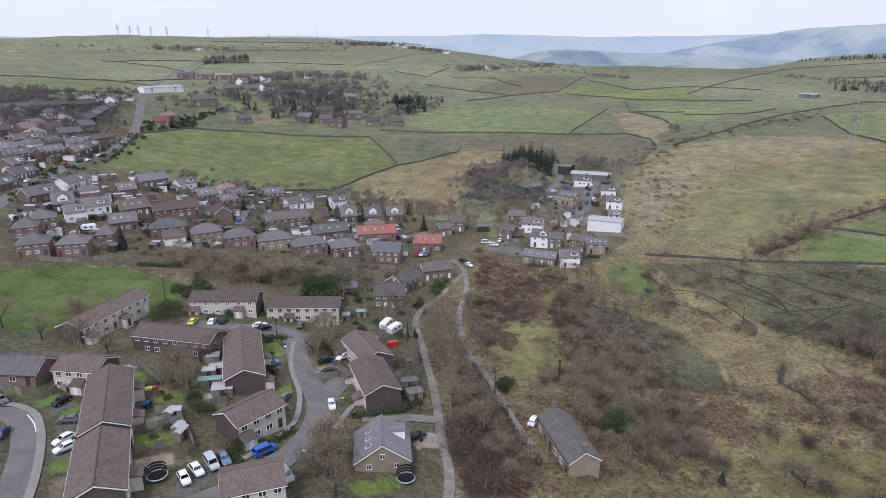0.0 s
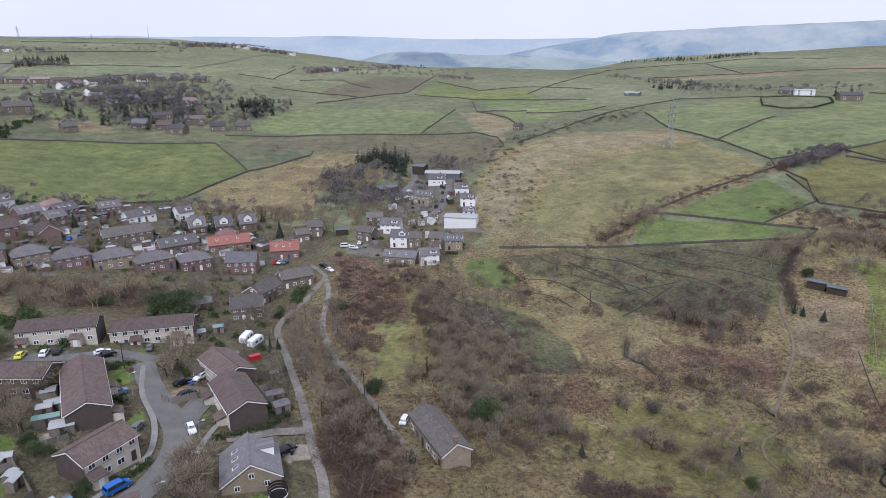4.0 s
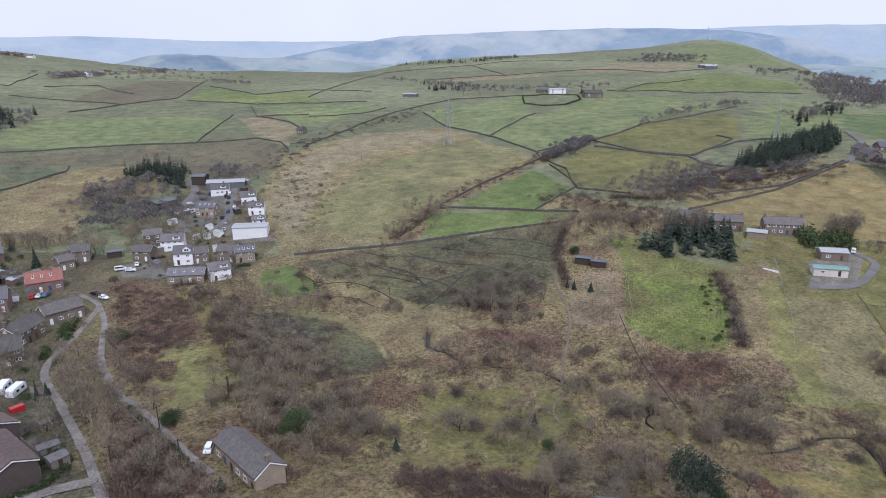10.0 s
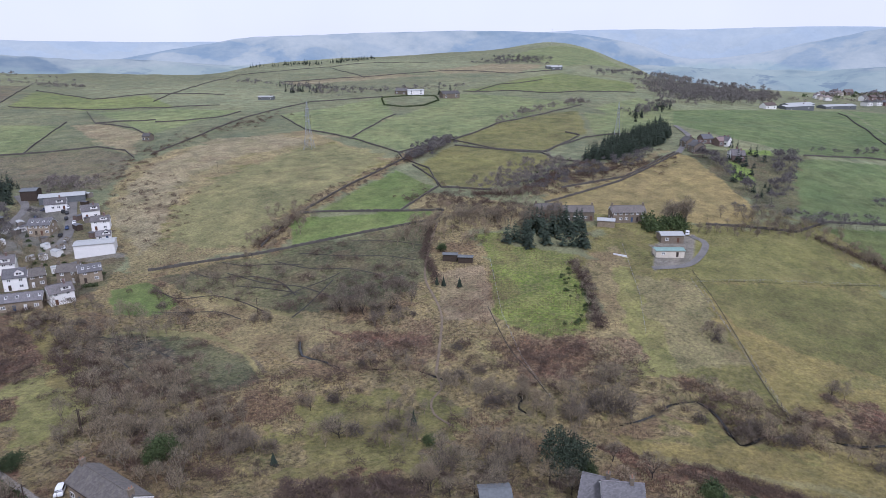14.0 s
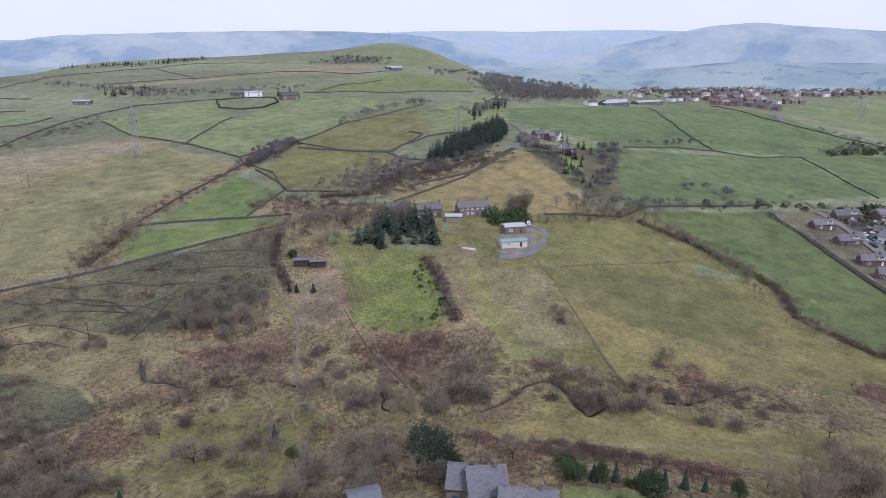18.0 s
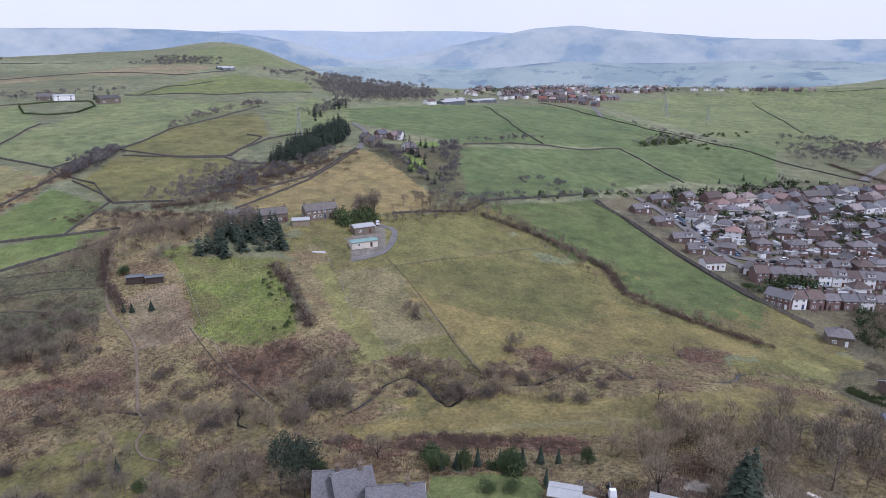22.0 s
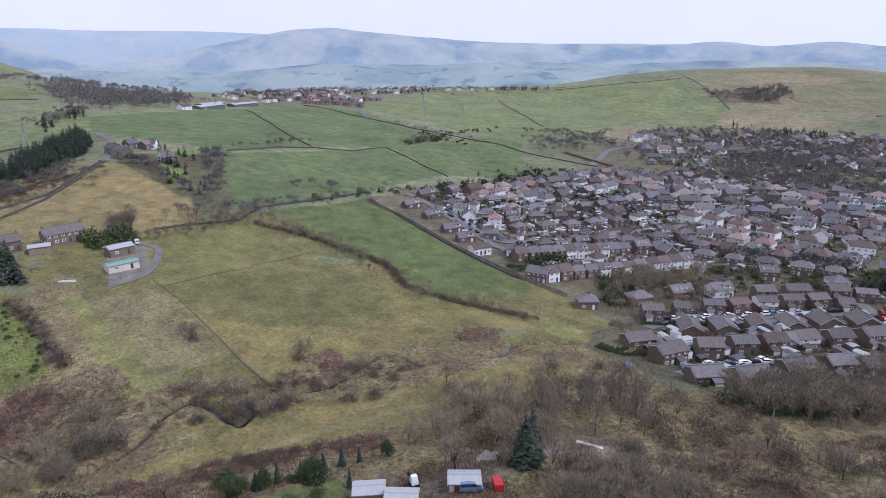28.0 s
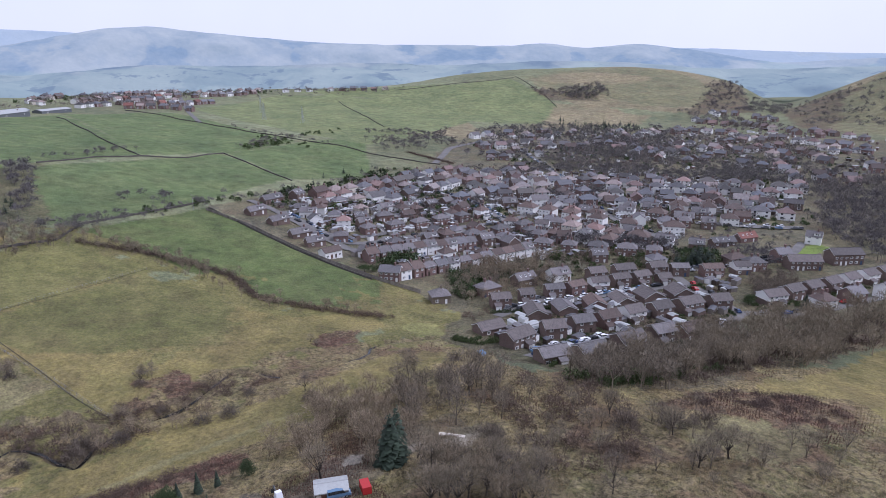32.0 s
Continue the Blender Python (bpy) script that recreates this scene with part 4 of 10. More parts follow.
def tussocks():
    """Tufts of dead grass, rushes and bracken standing in the rough ground."""
    rnd = np.random.default_rng(8)
    clump = lattice(TUSSOCK[:, 0] / 6, TUSSOCK[:, 1] / 6, 31) + 0.6 * lattice(TUSSOCK[:, 0] / 2, TUSSOCK[:, 1] / 2, 32)
    brown = (TUSSOCK[:, 3] > 1.3) | (lattice(TUSSOCK[:, 0] / 14, TUSSOCK[:, 1] / 14, 33) > 0.35)
    for name, sel, material, tall, label in (
            ("tussock_grass", (clump > -0.1) & ~brown, RUSH, 0.42, "tawny tufts of dead moor grass"),
            ("dead_bracken", (clump > -0.35) & brown, FERN, 0.6, "russet dead bracken and bramble stems")):
        p = np.repeat(TUSSOCK[sel, :3], 4, axis=0)
        n = len(p)
        a = rnd.uniform(0, 6.3, n)
        lean = rnd.uniform(0.1, 0.6, n)
        h = tall * rnd.uniform(0.5, 1.4, n)
        foot = p + np.column_stack([rnd.normal(0, 0.14, (n, 2)), np.full(n, -0.08)])
        side = np.column_stack([-np.sin(a), np.cos(a), np.zeros(n)]) * 0.075
        tip = foot + np.column_stack([np.cos(a) * lean * h, np.sin(a) * lean * h, h])
        v = np.stack([foot - side, foot + side, tip], axis=1).reshape(-1, 3)
        tagged(new(name, fast_mesh(name, v, np.arange(n * 3).reshape(-1, 3), [material])), label, "grass" if tall < 0.5 else "bracken", kind="stuff")


tussocks()


def moor(name, at, base, skyline, material, label, seed):
    """A distant range of moors: a long bank with a rounded top, running round the horizon."""
    bearings = np.radians(np.arange(-60, 156, 0.4))
    deg = np.degrees(bearings)
    top = 64 + at * np.tan(np.radians(hermite([s[0] for s in skyline], [s[1] for s in skyline], deg)))
    top = top + 3 * lattice(deg / 3.1, deg * 0 + seed, seed) + 2 * lattice(deg / 0.9, deg * 0, seed + 1)
    rows = np.linspace(0, 1, 26)
    verts, quads = [], []
    for u in rows:
        r = at + 420 * (u - 1) + 60 * lattice(deg / 4, deg * 0 + u * 3, seed + 2)
        h = base + (top - base) * np.sin(u * math.pi / 2) ** 1.2 + 9 * u * (1 - u) * 4 * lattice(deg / 2.2, deg * 0 + u * 4, seed + 3)
        verts.append(np.column_stack([r * np.sin(bearings), r * np.cos(bearings), h]))
    n = len(deg)
    for k in range(len(rows) - 1):
        i = np.arange(n - 1) + k * n
        quads.append(np.stack([i, i + n, i + n + 1, i + 1], axis=1))
    me = fast_mesh(name, np.concatenate(verts), np.concatenate(quads)[:, ::-1], [material], smooth=True)
    tagged(new(name, me), label, "hills", kind="structure")


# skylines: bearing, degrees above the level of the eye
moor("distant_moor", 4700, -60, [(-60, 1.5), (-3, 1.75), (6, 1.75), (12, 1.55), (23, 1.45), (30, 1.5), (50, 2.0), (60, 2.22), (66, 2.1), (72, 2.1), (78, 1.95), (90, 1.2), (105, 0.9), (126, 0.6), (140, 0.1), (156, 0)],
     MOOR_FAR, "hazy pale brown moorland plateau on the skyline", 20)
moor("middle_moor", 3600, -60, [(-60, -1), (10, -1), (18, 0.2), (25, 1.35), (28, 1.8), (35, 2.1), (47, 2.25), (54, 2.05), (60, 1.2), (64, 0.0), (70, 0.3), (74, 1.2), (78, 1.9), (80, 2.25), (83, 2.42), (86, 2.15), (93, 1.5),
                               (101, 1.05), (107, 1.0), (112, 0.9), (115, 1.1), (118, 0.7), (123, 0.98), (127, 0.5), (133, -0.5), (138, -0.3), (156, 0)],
     MOOR_NEAR, "heather moor with pale grass slopes, hazed blue by an added glow", 30)
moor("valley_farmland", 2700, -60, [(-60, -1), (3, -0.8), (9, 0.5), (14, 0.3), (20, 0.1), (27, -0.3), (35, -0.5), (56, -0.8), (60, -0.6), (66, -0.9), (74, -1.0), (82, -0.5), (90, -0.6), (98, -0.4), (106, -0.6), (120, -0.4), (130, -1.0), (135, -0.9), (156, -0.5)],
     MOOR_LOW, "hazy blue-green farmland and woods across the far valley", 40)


# ---- lanes, walls, fences and hedges ----
def lay(pts, width, kind):
    pts = [Vector(p) for p in pts]
    verts, faces = [], []
    lift = (0.16 if pts[0].length < 400 else 0.5) + LANE_LOOK[kind][2]
    for i, p in enumerate(pts):
        d = (pts[min(i + 1, len(pts) - 1)] - pts[max(i - 1, 0)]).normalized()
        side = Vector((-d.y, d.x))
        for k in range(5):
            w = (k / 2 - 1) * width / 2 * (1 + {"track": 0.3, "lane": 0.22, "road": 0.06}.get(kind, 0) * noise.noise((p.x / 4, p.y / 4, k * 9.0)))
            q = p + side * w
            verts.append((q.x, q.y, lift + (0.05 if k == 2 else 0)))
    v = np.array(verts)
    v[:, 2] += terrain(v[:, 0], v[:, 1])
    for i in range(len(pts) - 1):
        faces += [(i * 5 + k, i * 5 + 5 + k, i * 5 + 6 + k, i * 5 + 1 + k) for k in range(4)]
    me = fast_mesh(kind, v, faces, [LANE_LOOK[kind][0]], smooth=True)
    me.flip_normals()
    tagged(new(kind, me), LANE_LOOK[kind][1], kind.replace("_", " "), kind="structure")


for each in LANES:
    lay(*each)
for line in STREAMS:
    s = Solid()
    pts = [Vector(p) for p in line]
    edge = []
    for i, p in enumerate(pts):
        d = (pts[min(i + 1, len(pts) - 1)] - pts[max(i - 1, 0)]).normalized()
        z = ground_z(p.x, p.y) - 1.05
        edge.append(((p.x - d.y * 0.4, p.y + d.x * 0.4, z), (p.x + d.y * 0.4, p.y - d.x * 0.4, z)))
    for (a, b), (c, d) in zip(edge, edge[1:]):
        s.poly([b, d, c, a])
    tagged(new("stream", s.mesh("stream", WATER)), "narrow dark stream in a cut channel", "stream", kind="structure")


def ribbon(name, line, step, height, width, material, wobble, lift=-0.3):
    """A long low body that follows the ground."""
    pts = along(line, step)
    prof = [(-0.5, 0), (-0.42, 0.8), (-0.2, 1.0), (0.2, 1.0), (0.42, 0.8), (0.5, 0)]
    p = np.array([(c.x, c.y, d.x, d.y) for c, d in pts])
    z = terrain(p[:, 0], p[:, 1])
    rnd = random.Random(len(pts) * 31 + int(abs(p[0, 0])))
    verts, faces = [], []
    for i in range(len(p)):
        hh = height * (1 + wobble * rnd.uniform(-1, 1))
        gap = rnd.uniform(-0.1, 0.1) * wobble * 4
        for u, w in prof:
            verts.append((p[i, 0] - p[i, 3] * (u * width + gap), p[i, 1] + p[i, 2] * (u * width + gap), z[i] + lift + w * (hh - lift) + (0.12 * wobble * rnd.uniform(-1, 1) if w > 0.5 else 0)))
    m = len(prof)
    for i in range(len(p) - 1):
        faces += [(i * m + k, i * m + k + 1, i * m + m + k + 1, i * m + m + k) for k in range(m - 1)]
    s = Solid()
    s.v, s.f = verts, faces + [tuple(range(m - 1, -1, -1)), tuple(range(len(verts) - m, len(verts)))]
    s.s = [0] * len(s.f)
    return s.mesh(name, material)


def stone_wall(line):
    far = Vector(line[0]).length > 400
    me = ribbon("dry_stone_wall", line, 5 if far else 1.6, 1.0 if far else 1.1, 0.6 if far else 0.55, WALL_STONE, 0.2)
    tagged(new("dry_stone_wall", me), "dark weathered dry stone wall between pastures", "wall", "field walls")


def field_fence(line):
    root = tagged(new("wire_fence"), "thin post and wire fence across rough pasture", "fence", "field fences")
    post = Solid().box((-0.06, -0.06, -0.4), (0.06, 0.06, 1.15)).mesh("post", FENCE_WOOD)
    pts = along(line, 6)
    for c, d in pts:
        part("post", post, root, at=pose(c.x, c.y, ground_z(c.x, c.y), 0, 0, math.degrees(math.atan2(d.y, d.x))))
    s = Solid()
    for (a, _), (b, _) in zip(pts, pts[1:]):
        for h in (0.5, 1.0):
            s.tube((a.x, a.y, ground_z(a.x, a.y) + h), (b.x, b.y, ground_z(b.x, b.y) + h), 0.02, 0.02, 3)
    part("wire", s.mesh("wire", STEEL), root)


# ---- growth ----
def bare_tree(seed, twigs=700, width=0.05, limbs=7, spread=0.55, length=0.95):
    """A leafless tree eight metres high: trunk and limbs, and a lobed crown of fine twigs."""
    rnd = np.random.default_rng(seed)
    s = Solid()
    lean = rnd.normal(0, 0.2, 2)
    fork = Vector((lean[0], lean[1], rnd.uniform(1.2, 2.0)))
    s.tube((0, 0, -0.5), fork, 0.2, 0.14, 6, caps=False)
    lobes = []
    for k in range(limbs):
        a = 2 * math.pi * (k + rnd.uniform(-0.3, 0.3)) / limbs
        out = spread * 4.4 * rnd.uniform(0.55, 1.0) if k else 0.2
        end = Vector((lean[0] + math.cos(a) * out, lean[1] + math.sin(a) * out, rnd.uniform(4.2, 5.6) - 0.3 * out + (1.0 if k == 0 else 0)))
        s.tube(fork, end, 0.085, 0.035, 4, caps=False)
        lobes.append((*end, rnd.uniform(1.2, 1.8)))
        for j in range(3):
            start = fork.lerp(end, rnd.uniform(0.45, 0.95))
            tip = start + Vector((*rnd.normal(0, 0.8, 2), rnd.uniform(0.5, 1.7)))
            s.tube(start, tip, 0.035, 0.012, 3, caps=False)
    lobes = np.array(lobes)
    i = rnd.integers(0, len(lobes), twigs)
    n = rnd.normal(0, 1, (twigs, 3))
    n /= np.linalg.norm(n, axis=1)[:, None]
    n[:, 2] = np.where(n[:, 2] < -0.45, -n[:, 2], n[:, 2])
    base = lobes[i, :3] + n * (lobes[i, 3] * rnd.uniform(0.35, 0.95, twigs))[:, None] * np.array([1, 1, 1.15])
    way = n + rnd.normal(0, 0.45, (twigs, 3)) + np.array([0, 0, 0.45])
    way /= np.linalg.norm(way, axis=1)[:, None]
    side = np.cross(way, rnd.normal(0, 1, (twigs, 3)))
    side /= np.linalg.norm(side, axis=1)[:, None]
    ln = length * rnd.uniform(0.5, 1.3, (twigs, 1))
    v = np.stack([base - side * width / 2, base + side * width / 2, base + way * ln], axis=1).reshape(-1, 3)
    return s, v, np.arange(twigs * 3).reshape(-1, 3)


def dome(rnd, count, size, width, height, out):
    """Leaves or stems over a rounded, lobed heap about a metre across."""
    a, u = rnd.uniform(0, 2 * math.pi, count), rnd.uniform(0, 1, count)
    el = np.arcsin(u ** 0.8)
    lobe = 1 + 0.22 * np.sin(3 * a + rnd.uniform(0, 6)) + 0.15 * np.sin(5 * a + 4 * el)
    r = lobe * rnd.uniform(0.55, 1.0, count)
    n = np.column_stack([np.cos(a) * np.cos(el), np.sin(a) * np.cos(el), np.sin(el) * height])
    base = n * r[:, None]
    way = n * out + rnd.normal(0, 0.7, (count, 3)) + np.array([0, 0, 0.2])
    way /= np.linalg.norm(way, axis=1)[:, None]
    side = np.cross(way, rnd.normal(0, 1, (count, 3)))
    side /= np.linalg.norm(side, axis=1)[:, None]
    return base, way * size * rnd.uniform(0.6, 1.3, (count, 1)), side * width


def stems(rnd, count=150, size=0.5, width=0.022, height=0.8):
    b, w, s = dome(rnd, count, size, width, height, 0.8)
    v = np.stack([b - s, b + s, b + w], axis=1).reshape(-1, 3)
    return v, np.arange(count * 3).reshape(-1, 3)


def leaf_heap(rnd, count=160, size=0.3, width=0.14, height=1.0):
    b, w, s = dome(rnd, count, size, width, height, 0.6)
    v = np.stack([b, b + w * 0.5 + s, b + w, b + w * 0.5 - s], axis=1).reshape(-1, 3)
    q = np.arange(count * 4).reshape(-1, 4)
    return v, np.concatenate([q[:, :3], q[:, [0, 2, 3]]])


def conifer_crown(rnd, count=420, height=1.0, radius=0.22):
    """Drooping sprays in whorls on a pointed crown of unit height."""
    u = rnd.uniform(0, 1, count) ** 0.75
    z = height * (1 - u * 0.9)
    a = rnd.uniform(0, 2 * math.pi, count)
    r = radius * u * (0.75 + 0.25 * np.sin(7 * a + 20 * u)) + 0.01
    root = np.column_stack([np.cos(a) * r * 0.25, np.sin(a) * r * 0.25, z])
    tip = np.column_stack([np.cos(a) * r, np.sin(a) * r, z - r * 0.35 + rnd.normal(0, 0.012, count)])
    side = np.column_stack([-np.sin(a), np.cos(a), np.zeros(count)]) * (0.05 * (0.5 + u))[:, None]
    mid = root * 0.35 + tip * 0.65
    v = np.stack([root, mid + side, tip, mid - side], axis=1).reshape(-1, 3)
    q = np.arange(count * 4).reshape(-1, 4)
    return v, np.concatenate([q[:, :3], q[:, [0, 2, 3]]])


TREE_LABELS = {"pine": ("tall rounded dark green pine", "tree"), "bare": ("leafless grey-brown deciduous tree in winter", "tree"), "conif": ("dark green pointed conifer", "tree"), "ever": ("dense green evergreen tree", "tree")}
KITS = {"bare": [], "conif": [], "ever": [], "pine": []}
for k in range(6):
    s, v, t = bare_tree(k + 3, 1000, 0.05, limbs=6 + k % 3, spread=0.34 + 0.07 * k)
    KITS["bare"].append((s.mesh("trunk", BARK), fast_mesh("crown", v, t, [TWIG]), 8.0))
for k in range(3):
    rnd = np.random.default_rng(50 + k)
    v, t = conifer_crown(rnd, 620, 1.0, 0.24 + 0.05 * k)
    KITS["conif"].append((Solid().tube((0, 0, -0.06), (0, 0, 0.9), 0.022, 0.006, 6).mesh("trunk", BARK), fast_mesh("crown", v, t, [NEEDLE]), 1.0))
for k in range(3):
    rnd = np.random.default_rng(60 + k)
    vs, ts, n = [], [], 0
    for j in range(4):
        v, t = leaf_heap(rnd, 1400, 0.1, 0.04, 1.0)
        v = v * rnd.uniform(0.5, 0.75) + np.array([rnd.normal(0, 0.3), rnd.normal(0, 0.3), rnd.uniform(0.25, 0.75)])
        vs.append(v), ts.append(t + n)
        n += len(v)
    KITS["pine"].append((Solid().tube((0, 0, -0.2), (0.05, 0, 0.9), 0.06, 0.03, 6).mesh("trunk", BARK), fast_mesh("crown", np.concatenate(vs), np.concatenate(ts), [NEEDLE]), 1.5))
    KITS["ever"].append((Solid().tube((0, 0, -0.2), (0.05, 0, 0.7), 0.07, 0.03, 6).mesh("trunk", BARK), fast_mesh("crown", np.concatenate(vs), np.concatenate(ts), [LEAF]), 1.5))

COUNT = {"tree": 0}


def lone_tree(x, y, kind="bare", height=7, wide=1.0, label=""):
    """One tree with its trunk and crown."""
    rnd = random.Random(int(x * 13 + y * 7))
    trunk, crown, tall = KITS[kind][rnd.randrange(len(KITS[kind]))]
    root = tagged(new("tree"), label or TREE_LABELS[kind][0], "tree", {"bare": "bare trees", "conif": "conifers", "ever": "evergreens", "pine": "evergreens"}[kind])
    f = height / tall
    root.matrix_basis = pose(x, y, ground_z(x, y) - 0.1, 0, 0, rnd.uniform(0, 360)) @ Matrix.Diagonal((f * wide, f * wide, f, 1))
    part("trunk", trunk, root)
    part("crown", crown, root)
    COUNT["tree"] += 1


def scattered(outline, n, seed, keep_off=True):
    """n places in an outline, clear of houses and lanes."""
    rnd = np.random.default_rng(seed)
    ox, oy = [p[0] for p in outline], [p[1] for p in outline]
    x, y = rnd.uniform(min(ox), max(ox), n * 30), rnd.uniform(min(oy), max(oy), n * 30)
    ok = inside(outline, x, y)
    x, y = x[ok][:n * 3], y[ok][:n * 3]
    ok = np.ones(len(x), bool)
    if keep_off:
        for hx, hy, hr in TAKEN:
            ok &= np.hypot(x - hx, y - hy) > hr
        for pts, w, _ in LANES:
            px, py = [p[0] for p in pts], [p[1] for p in pts]
            if min(px) - 9 < max(ox) and max(px) + 9 > min(ox) and min(py) - 9 < max(oy) and max(py) + 9 > min(oy):
                ok &= line_distance(pts, x, y) > w / 2 + 0.8
    return x[ok][:n], y[ok][:n], rnd


def merged(name, base, x, y, z, scale, turn, material, label, category, stretch=1.0, variants=1):
    """Many small plants as one object."""
    vs, ts, n = [], [], 0
    for i in range(len(x)):
        v, t = base[i % len(base)]
        c, s = math.cos(turn[i]) * scale[i], math.sin(turn[i]) * scale[i]
        vs.append(np.column_stack([v[:, 0] * c - v[:, 1] * s + x[i], v[:, 0] * s + v[:, 1] * c + y[i], v[:, 2] * scale[i] * stretch + z[i]]))
        ts.append(t + n)
        n += len(v)
    if vs:
        tagged(new(name, fast_mesh(name, np.concatenate(vs), np.concatenate(ts), [material])), label, category, kind="stuff")


def far_tree(seed):
    s, v, t = bare_tree(seed, 150, 0.3, 6, 0.55, 1.3)
    trunk = np.array([(-0.15, 0, -0.5), (0.15, 0, -0.5), (0, 0, 5.5), (0, -0.15, -0.5), (0, 0.15, -0.5)])
    return np.concatenate([v, trunk]), np.concatenate([t, np.array([[0, 1, 2], [3, 4, 2]]) + len(v)])


def remote_tree(seed):
    s, v, t = bare_tree(seed, 48, 0.8, 6, 0.6, 1.5)
    trunk = np.array([(-0.2, 0, -0.5), (0.2, 0, -0.5), (0, 0, 5.5)])
    return np.concatenate([v, trunk]), np.concatenate([t, np.array([[0, 1, 2]]) + len(v)])


def near_tree(seed):
    """Trunk, limbs and twigs of one tree as plain triangles."""
    s, v, t = bare_tree(seed, 430, 0.085, 6 + seed % 2, 0.4 + 0.05 * (seed % 4))
    tri = [(f[0], f[k], f[k + 1]) for f in s.f for k in range(1, len(f) - 1)]
    return np.concatenate([v, np.array(s.v)]), np.concatenate([t, np.array(tri) + len(v)])


SINGLE_TREES = 160
NEAR_EVER = [leaf_heap(np.random.default_rng(150 + k), 520, 0.17, 0.08, 1.05) for k in range(3)]
REMOTE_BARE = [remote_tree(110 + k) for k in range(5)]
NEAR_BARE = [near_tree(70 + k) for k in range(5)]
FAR = {"bare": [far_tree(80 + k) for k in range(5)],
       "conif": [conifer_crown(np.random.default_rng(90 + k), 110, 1.0, 0.3) for k in range(3)],
       "ever": [leaf_heap(np.random.default_rng(95 + k), 80, 0.4, 0.2, 1.1) for k in range(3)],
       "shrub": [stems(np.random.default_rng(100 + k)) for k in range(5)]}
FAR_LOOK = {"bare": (8.0, TWIG, "leafless winter woodland of grey-brown trees", "woodland"), "conif": (1.0, NEEDLE, "dark conifer plantation", "plantation"),
            "ever": (1.7, LEAF, "clumps of evergreen trees and shrubs", "shrubs"), "shrub": (0.9, SCRUB_TWIG, "brown bramble and leafless scrub", "scrub")}


WOODS = []


def wood(kind, n, height, outline):
    """Marks out the trees of a wood; the nearest of all are raised singly, the rest joined wood by wood."""
    seed = int(abs(outline[0][0]) * 7 + abs(outline[0][1]) * 3 + n)
    x, y, rnd = scattered(outline, n, seed)
    WOODS.append((kind, x, y, height * rnd.uniform(0.6, 1.2, len(x)), rnd.uniform(0.85, 1.25, len(x)), rnd))


def wood_line(kind, n, height, spread, line):
    """Trees and bushes along a wall or a hedge."""
    rnd = np.random.default_rng(int(abs(line[0][0]) * 5 + abs(line[0][1]) * 11 + n))
    pts = along(line, 1.0)
    pick = rnd.integers(0, len(pts), n)
    x = np.array([pts[i][0].x for i in pick]) + rnd.normal(0, spread, n)
    y = np.array([pts[i][0].y for i in pick]) + rnd.normal(0, spread, n)
    WOODS.append((kind, x, y, height * rnd.uniform(0.5, 1.25, n), rnd.uniform(0.85, 1.25, n), rnd))


def plant_woods():
    singles = sorted(math.hypot(x, y) for kind, xs, ys, *_ in WOODS if kind != "shrub" for x, y in zip(xs, ys))
    reach = singles[min(len(singles) - 1, SINGLE_TREES - COUNT["tree"])]
    for kind, x, y, tall_by, wide, rnd in WOODS:
        r = np.hypot(x, y)
        if kind != "shrub":
            for i in np.where(r < reach)[0]:
                lone_tree(float(x[i]), float(y[i]), kind, float(tall_by[i]), float(wide[i]))
        else:
            r = r + 1e4
        tall, material, label, category = FAR_LOOK[kind]
        name = {"bare": "woodland", "conif": "conifer_plantation", "ever": "evergreen_shrubs", "shrub": "scrub"}[kind]
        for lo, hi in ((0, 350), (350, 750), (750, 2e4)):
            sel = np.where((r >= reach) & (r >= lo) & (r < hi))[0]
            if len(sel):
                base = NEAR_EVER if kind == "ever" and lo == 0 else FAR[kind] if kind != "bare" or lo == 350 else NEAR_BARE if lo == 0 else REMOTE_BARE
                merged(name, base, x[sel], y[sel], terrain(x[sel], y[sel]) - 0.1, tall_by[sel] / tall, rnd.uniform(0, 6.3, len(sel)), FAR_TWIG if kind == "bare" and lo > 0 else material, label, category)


def scrub_line(line):
    rnd = np.random.default_rng(int(abs(line[0][0]) + 5))
    pts = along(line, 1.8)
    x = np.array([c.x for c, _ in pts for _ in range(2)]) + rnd.normal(0, 0.8, len(pts) * 2)
    y = np.array([c.y for c, _ in pts for _ in range(2)]) + rnd.normal(0, 0.8, len(pts) * 2)
    merged("hedgerow", FAR["shrub"], x, y, terrain(x, y) - 0.1, rnd.uniform(1.2, 2.6, len(x)), rnd.uniform(0, 6, len(x)), SCRUB_TWIG, "overgrown leafless hedgerow of bramble and hawthorn", "hedge")


stone_wall([(-217.1, 461.2), (-199.7, 499.8), (-163.2, 508.4), (-58.6, 509.2), (-31.3, 433.9), (-68.0, 374.2), (-97.2, 363.7)])
stone_wall([(-31.3, 433.9), (10.0, 467.5), (12.4, 480.2)])
stone_wall([(-194.8, 363.8), (-217.1, 461.2)])
stone_wall([(132.2, 252.3), (165.6, 274.4), (207.3, 291.7), (274.0, 318.1)])
stone_wall([(86.4, 263.1), (139.6, 241.9), (208.4, 219.3), (220.8, 226.0), (202.8, 241.2), (174.1, 269.5), (165.6, 274.4)])
stone_wall([(274.0, 318.1), (268.8, 287.9), (247.0, 256.9), (204.0, 240.6)])
stone_wall([(-431.0, 640.7), (-332.0, 684.0), (-291.1, 762.6)])
stone_wall([(-372.7, 550.7), (-292.6, 604.9)])
